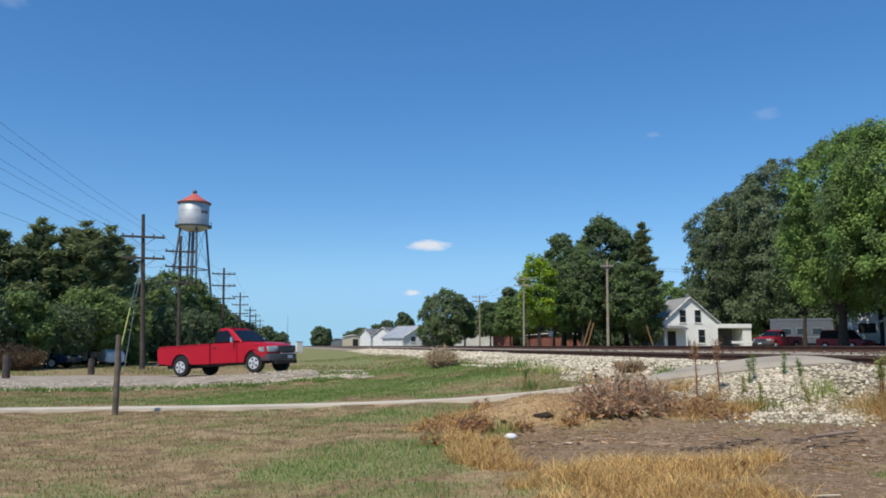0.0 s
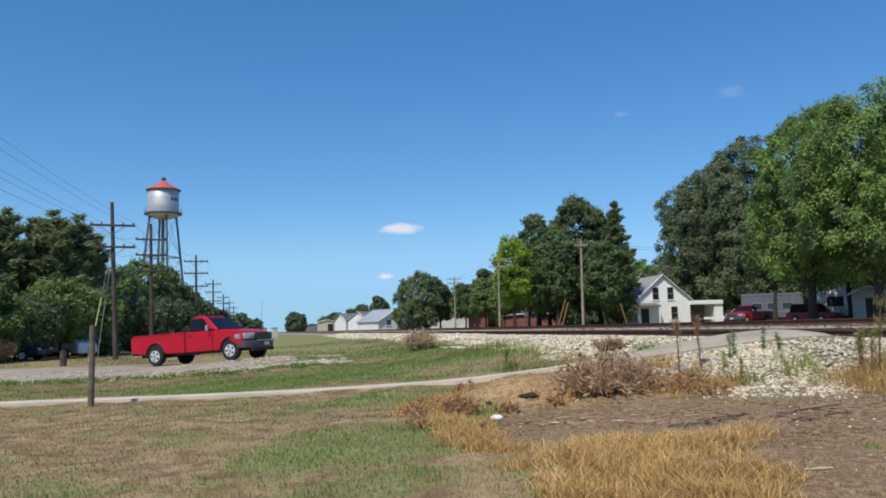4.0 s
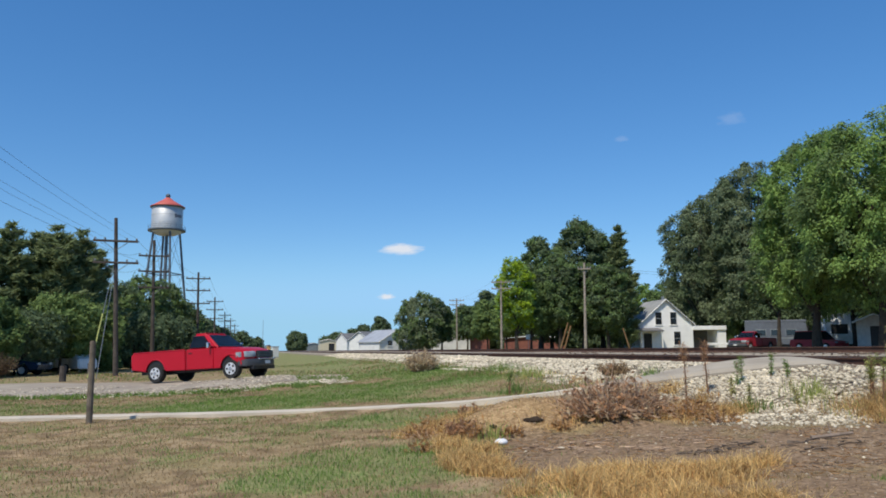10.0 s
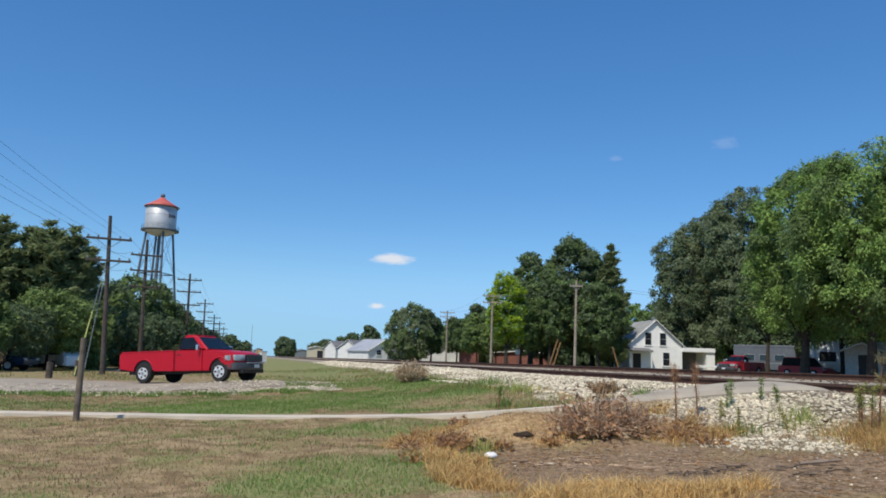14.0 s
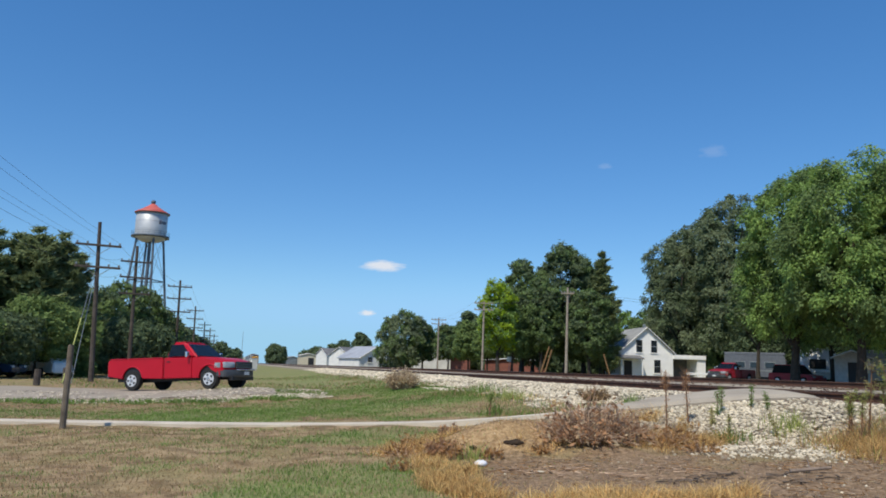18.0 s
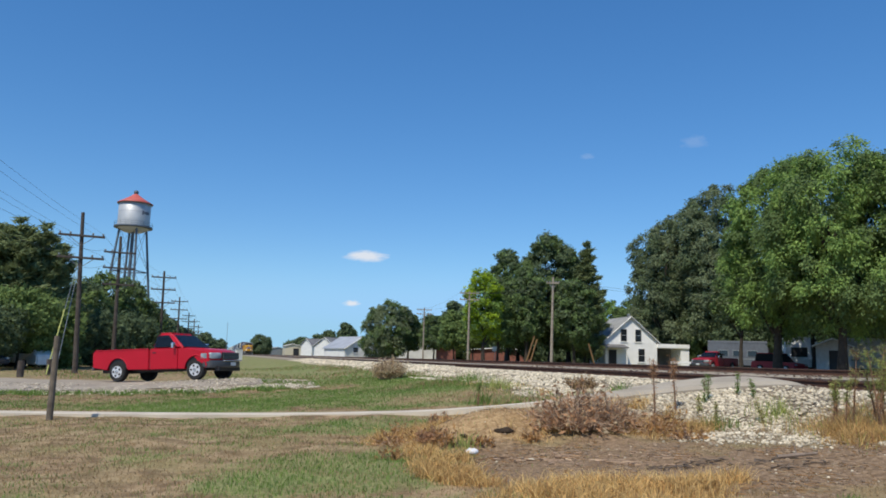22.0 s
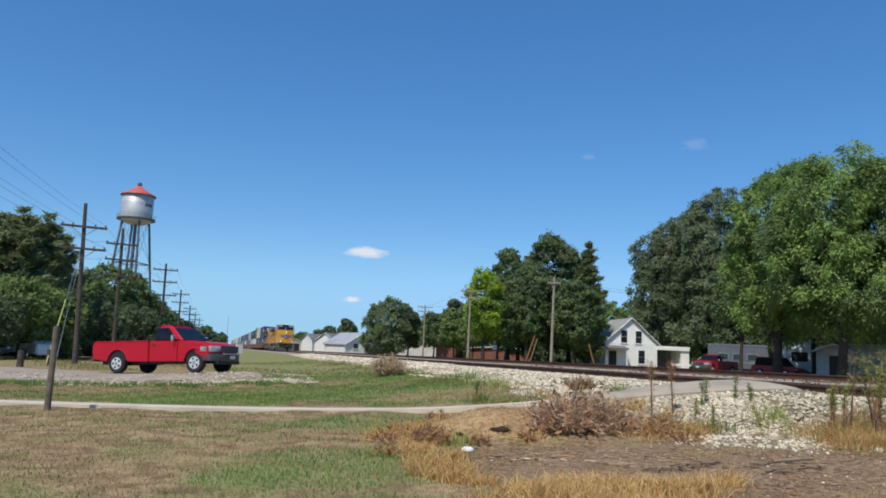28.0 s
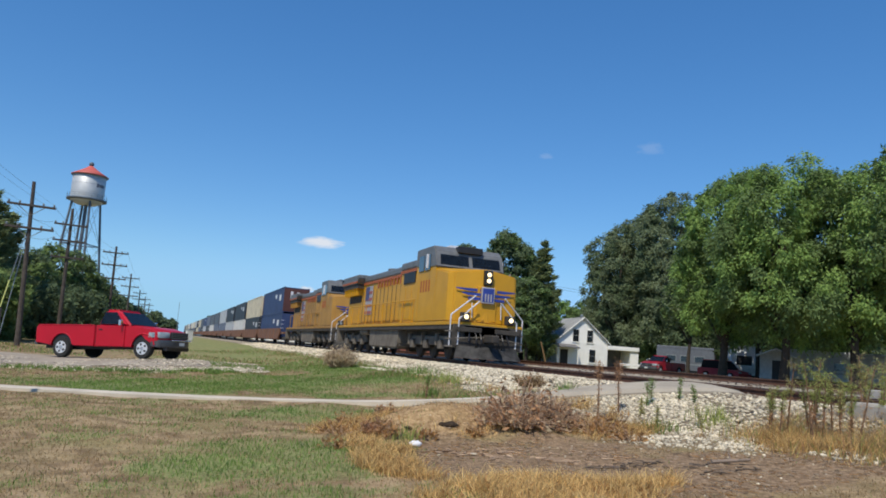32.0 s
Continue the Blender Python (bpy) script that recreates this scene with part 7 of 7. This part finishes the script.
    for s in (-1, 1):
        for k in range(11):
            y = 8.9 + 0.78 * k
            d = part("hood_door", box(s * 0.99 - 0.02, s * 0.99 + 0.02, y, y + 0.68, DK + 0.18, 3.5, 0.01), Y, t)
            part("door_seam", box(s * 1.0 - 0.018, s * 1.0 + 0.018, y + 0.69, y + 0.76, DK + 0.18, 3.5), M["under"], d)
        for k in range(3):
            part("cabinet_door", box(s * 1.325 - 0.02, s * 1.325 + 0.02, 5.75 + 0.95 * k, 6.6 + 0.95 * k, DK + 0.15, 3.2, 0.01), Y, t)
        # painted flag emblem as plain bands
        f = part("emblem", box(s * 1.02 - 0.012, s * 1.02 + 0.012, 15.2, 16.7, 2.1, 3.75, 0.005), M["flagwhite"], t, "waving flag emblem in plain bands")
        for k in range(4):
            part("emblem_band", box(s * 1.04 - 0.012, s * 1.04 + 0.012, 15.22, 16.68, 2.16 + 0.38 * k, 2.32 + 0.38 * k), M["flagred"], f)
        part("emblem_field", box(s * 1.046 - 0.012, s * 1.046 + 0.012, 15.9, 16.69, 2.95, 3.72), M["flagblue"], f)
        # large red side lettering as plain bars
        for k in range(9):
            part("side_lettering", box(s * 1.03 - 0.012, s * 1.03 + 0.012, 8.95 + 0.62 * k, 9.2 + 0.62 * k, 3.55, 3.95), M["redstripe"], t, "red side lettering bar")
        # handrails
        for y in [5.9 + 1.75 * k for k in range(9)]:
            part("stanchion", rod((s * 1.44, y, DK), (s * 1.44, y, DK + 1.05), 0.026, seg=6), Y, t)
        part("handrail", rod((s * 1.44, 5.7, DK + 1.05), (s * 1.44, 20.0, DK + 1.05), 0.03, seg=6), Y, t)
        # front steps and rails
        st = part("front_step", box(s * 1.35 - 0.2, s * 1.35 + 0.2, 0.5, 1.15, 0.5, 0.56, 0.01), M["silver"], t)
        for z in (0.8, 1.1):
            part("step_tread", box(s * 1.35 - 0.2, s * 1.35 + 0.2, 0.55, 1.15, z, z + 0.05), M["silver"], st)
        r = rod((s * 1.52, 0.62, 0.55), (s * 1.52, 0.62, 1.75), 0.028, seg=6)
        r = rod((s * 1.52, 0.62, 1.75), (s * 0.62, 0.42, 2.55), 0.028, seg=6, bm=r)
        r = rod((s * 1.22, 0.5, 0.6), (s * 1.22, 0.5, 1.6), 0.028, seg=6, bm=r)
        r = rod((s * 1.22, 0.5, 1.6), (s * 0.45, 0.4, 2.35), 0.028, seg=6, bm=r)
        part("front_handrail", r, M["emblemwhite"], t, "pale front handrail")
        part("ladder", box(s * 1.3 - 0.2, s * 1.3 + 0.2, 21.4, 21.8, 0.5, DK, 0.02), M["silver"], t)
    # emblem on the nose as plain wings
    em = part("nose_emblem", box(-0.24, 0.24, 0.66, 0.75, 2.35, 2.9, 0.02), M["emblem"], nose, "blue winged emblem in plain shapes")
    part("emblem_edge", box(-0.28, 0.28, 0.67, 0.74, 2.3, 2.94, 0.02), M["flagwhite"], em)
    for x in (-0.12, 0.0, 0.12):
        part("emblem_bar", box(x - 0.03, x + 0.03, 0.652, 0.66, 2.38, 2.68), M["flagwhite"], em)
    for s in (-1, 1):
        part("nose_grab_iron", rod((s * 0.62, 0.72, 1.7), (s * 0.62, 0.8, 2.3), 0.018, seg=6), M["emblemwhite"], nose)
        part("multiple_unit_hose", rod((s * 0.75, 0.5, 1.25), (s * 0.85, 0.3, 0.75), 0.035, seg=6), M["black"], t)
        part("uncoupling_lever", rod((s * 0.2, 0.35, 0.95), (s * 1.35, 0.42, 0.85), 0.02, seg=6), M["silver"], t)
        part("anticlimber", box(min(s * 0.3, s * 1.3), max(s * 0.3, s * 1.3), 0.35, 0.6, 1.12, 1.3, 0.02), M["under"], t)
    for s in (-1, 1):
        for k in range(3):
            a = bmesh.new()
            z = 2.86 - 0.17 * k
            L = 1.05 - 0.24 * k
            ya = lambda q: 0.67 + 0.15 * q + 0.05 * (z - DK)
            pts = [(0.28, ya(0.28), z - 0.11), (0.78, ya(0.78), z - 0.11), (0.78, ya(0.78), z), (0.28, ya(0.28), z)]
            a.faces.new([a.verts.new((s * x, y, zz)) for x, y, zz in pts])
            if 0.2 + L > 0.8:
                pts = [(0.78, ya(0.78), z - 0.11), (0.2 + L, ya(0.2 + L), z - 0.05), (0.25 + L, ya(0.25 + L), z), (0.78, ya(0.78), z)]
                a.faces.new([a.verts.new((s * x, y, zz)) for x, y, zz in pts])
            bmesh.ops.recalc_face_normals(a, faces=a.faces)
            bmesh.ops.solidify(a, geom=a.faces[:], thickness=0.015)
            part("emblem_wing", a, M["emblem"], nose, "blue wing band")
    part("headlight_box", box(-0.17, 0.17, 0.7, 1.05, 3.02, 3.62, 0.03), M["black"], nose, "dark headlight housing")
    for z in (3.2, 3.45):
        part("headlight", disc(0.085, 0.06, 18, 0.01), M["lamp"] if lit else M["lens"], nose, "lit headlight", pose(0, 0.69, z, 0, 0, 90))
    for s in (-1, 1):
        part("ditch_light_box", box(s * 0.95 - 0.17, s * 0.95 + 0.17, 0.45, 0.75, 1.52, 1.88, 0.03), M["under"], t)
        part("ditch_light", disc(0.09, 0.06, 18, 0.01), M["lamp"] if lit else M["lens"], t, "lit ditch light", pose(s * 0.95, 0.44, 1.7, 0, 0, 90))
    # pilot, coupler, tanks
    part("pilot_plate", box(-1.45, 1.45, 0.5, 0.62, 0.5, DK - 0.1, 0.02), M["under"], t)
    pl = bmesh.new()
    a = [pl.verts.new(p) for p in ((-1.25, 0.5, 0.58), (0, 0.2, 0.58), (1.25, 0.5, 0.58), (1.4, 0.3, 0.12), (0, -0.15, 0.12), (-1.4, 0.3, 0.12))]
    pl.faces.new((a[0], a[1], a[4], a[5])), pl.faces.new((a[1], a[2], a[3], a[4]))
    bmesh.ops.solidify(pl, geom=pl.faces[:], thickness=0.05)
    part("snow_plough", pl, M["plough"], t, "dusty steel snow plough")
    part("coupler", box(-0.16, 0.16, -0.35, 0.6, 0.75, 1.05, 0.05), M["under"], t)
    for k, x in enumerate((-0.55, -0.35, 0.35, 0.55)):
        h = bmesh.new()
        for j in range(5):
            f0, f1 = j / 5, (j + 1) / 5
            h = rod((x, 0.45 - 0.25 * math.sin(3.14 * f0), 1.15 - 0.75 * f0), (x, 0.45 - 0.25 * math.sin(3.14 * f1), 1.15 - 0.75 * f1), 0.03, seg=6, bm=h)
        part("brake_hose", h, M["black"], t)
    part("fuel_tank", prism([(8.2, 0.5), (8.4, 0.3), (13.6, 0.3), (13.8, 0.5), (13.8, 1.28), (8.2, 1.28)], -1.35, 1.35, 0.08), M["silver"], t, "dusty fuel tank")
    part("air_reservoir", rod((-1.2, 14.2, 1.12), (-1.2, 16.0, 1.12), 0.18, seg=14), M["silver"], t)
    bogie(t, 4.5), bogie(t, 18.0)
    return t


def container(m, l, h, paint, label, end=None, marks=()):
    """Base at z = 0, along y from 0 to l."""
    w = 2.5
    c = tagged(empty("shipping_container", m), label, "shipping container")
    part("body", box(-w / 2 + 0.04, w / 2 - 0.04, 0.04, l - 0.04, 0.08, h - 0.05), M[paint], c)
    for s in (-1, 1):
        b = bmesh.new()
        row = []
        for k, y in enumerate(np.arange(0.2, l - 0.1, 0.31)):
            x = s * (w / 2 - (0.012 if k % 4 in (1, 2) else 0.05))
            row.append((b.verts.new((x, y, 0.14)), b.verts.new((x, y, h - 0.12))))
        for p, q in zip(row, row[1:]):
            b.faces.new((p[0], q[0], q[1], p[1]))
        part("corrugated_side", b, M[paint], c)
    for s in (-1, 1):
        for z0, z1 in ((0, 0.16), (h - 0.14, h)):
            part("side_rail", box(s * (w / 2 - 0.06) - 0.06, s * (w / 2 - 0.06) + 0.06, 0, l, z0, z1), M[paint], c)
        for y in (0, l - 0.16):
            part("corner_post", box(s * (w / 2 - 0.08) - 0.082, s * (w / 2 - 0.08) + 0.082, y - 0.004, y + 0.164, 0.16, h - 0.14), M[end or paint], c)
    part("front_wall", box(-w / 2 + 0.16, w / 2 - 0.16, -0.0, 0.04, 0.16, h - 0.14), M[end or paint], c)
    for x, z, ww, hh in ((-0.5, h * 0.68, 0.25, 0.8), (0.15, h * 0.68, 0.25, 0.7)) if end else ():
        part("end_marking", box(x - ww / 2, x + ww / 2, -0.012, 0.0, z - hh / 2, z + hh / 2), M["emblemwhite"], c, "pale marking bar")
    for y, z, ll, hh in marks:
        part("side_marking", box(-w / 2 - 0.012, -w / 2 + 0.02, y, y + ll, z, z + hh), M["emblemwhite"], c, "pale marking bar")
    return c


def well_car(m, l):
    c = tagged(empty("well_car", m), "brown articulated well car carrying stacked containers", "rail car")
    for s in (-1, 1):
        part("side_sill", prism([(0.6, 0.95), (1.5, 0.42), (l - 1.5, 0.42), (l - 0.6, 0.95), (l - 0.6, 1.5), (0.6, 1.5)], s * 1.42 - 0.07, s * 1.42 + 0.07, 0.02), M["wellbrown"], c, "brown steel side sill")
        for k in range(7):
            y = 2 + k * (l - 4) / 6
            part("rib", box(s * 1.5 - 0.03, s * 1.5 + 0.03, y - 0.05, y + 0.05, 0.45, 1.48), M["wellbrown"], c)
        part("bogie_frame", box(s * 1.05 - 0.08, s * 1.05 + 0.08, -1.2, 1.2, 0.35, 0.7, 0.04), M["under"], c)
        for y in (-0.85, 0.85):
            part("wheel", disc(0.46, 0.13, 18, 0.02), M["under"], c, m=pose(s * 0.755, y, 0.46))
    part("well_floor", box(-1.36, 1.36, 1.2, l - 1.2, 0.4, 0.5), M["wellbrown"], c)
    part("end_platform", box(-1.3, 1.3, -0.9, 0.8, 0.95, 1.15, 0.03), M["wellbrown"], c)
    part("draw_beam", box(-0.3, 0.3, -1.3, 1.3, 0.7, 0.95), M["under"], c)
    for z in (1.5, 1.9, 2.3):
        part("ladder_rung", rod((-1.4, 0.7, z), (-1.1, 0.7, z), 0.02, seg=5), M["emblemwhite"], c)
    return c


for nm, a in (("cblue", (0.03, 0.055, 0.15)), ("cdark", (0.03, 0.04, 0.055)), ("cgrey", (0.1, 0.12, 0.15)), ("cwhite", (0.72, 0.7, 0.66)), ("ccream", (0.66, 0.58, 0.42)), ("cmaroon", (0.1, 0.035, 0.03)), ("cslate", (0.14, 0.17, 0.24)), ("clight", (0.5, 0.52, 0.55))):
    M[nm] = mat("container paint " + nm, a, tuple(v * 0.72 for v in a), scale=0.9, rough=0.6)

PITCH = 20.4
TRAIN = []                     # things and their offsets behind the nose


def couple_up():
    def place(ob, off, dx=0.0, dz=0.0):
        TRAIN.append((ob, off, dx, dz))
    e1 = locomotive(pose(0, 0, 0), "yellow diesel locomotive with grey roof and lit lamps", True)
    place(e1, 0.0)
    e2 = locomotive(pose(0, 0, 0), "second yellow diesel locomotive with dusty sides", False)
    place(e2, 22.9)
    kinds = [("cblue", "cblue", "cmaroon"), ("ccream", "cdark", None), ("cdark", "cwhite", None), ("cdark", "clight", None), ("clight", "cslate", None), ("cgrey", "cslate", None), ("cgrey", "cwhite", None), ("cslate", "cdark", None), ("cblue", "clight", None), ("cgrey", "cdark", None),
             ("ccream", "cslate", None), ("cdark", "ccream", None), ("clight", "cdark", None), ("ccream", "cblue", None), ("cwhite", "cgrey", None), ("ccream", "cdark", None)]
    words = {"cblue": "dark blue", "cdark": "dark grey-blue", "cgrey": "grey", "cwhite": "white", "ccream": "cream", "cmaroon": "maroon", "cslate": "slate blue", "clight": "pale grey"}
    car0 = None
    made = {}
    L = 17.6
    for k in range(24):
        off = 48.6 + k * PITCH
        up, low, end = kinds[k] if k < len(kinds) else kinds[5 + (k * 7) % 11]
        car0 = copy_thing(car0, pose(0, 0, 0)) if car0 else well_car(pose(0, 0, 0), PITCH)
        place(car0, off)
        for colour, z, hh, tag in ((low, 0.5, 2.55, "low"), (up, 3.07, 2.6, "up")):
            key = (colour, tag, end)
            if key in made:
                c = copy_thing(made[key], pose(0, 0, 0))
            else:
                lab = words[colour] + " corrugated shipping container stacked on a rail car"
                c = container(pose(0, 0, 0), L, hh, colour, lab, end if tag == "up" else None, ((2.2, hh * 0.5, 1.2, 0.6), (5.5, hh * 0.62, 1.0, 0.4)) if colour in ("cblue", "cdark") else ())
                made[key] = c
            place(c, off + (PITCH - L) / 2, 0, z)


couple_up()


def motions():
    for ob, off, dx, dz in TRAIN:
        rows = []
        for t in (0.0, 8.0, 16.0, 24.0, 32.0):
            rows.append((t, pose(TRACK_X + dx, FRONT_Y + off + TRAIN_SPEED * (32.0 - t), RAIL_Z + dz)))
        walk(ob, rows)
    for o, az, sl, d, drift in CLOUDS:
        walk(o, [(t, pose(*at(az + drift * t / 32, d), 1.35 + sl * d, 0, 0, -az)) for t in (0.0, 16.0, 32.0)])


motions()
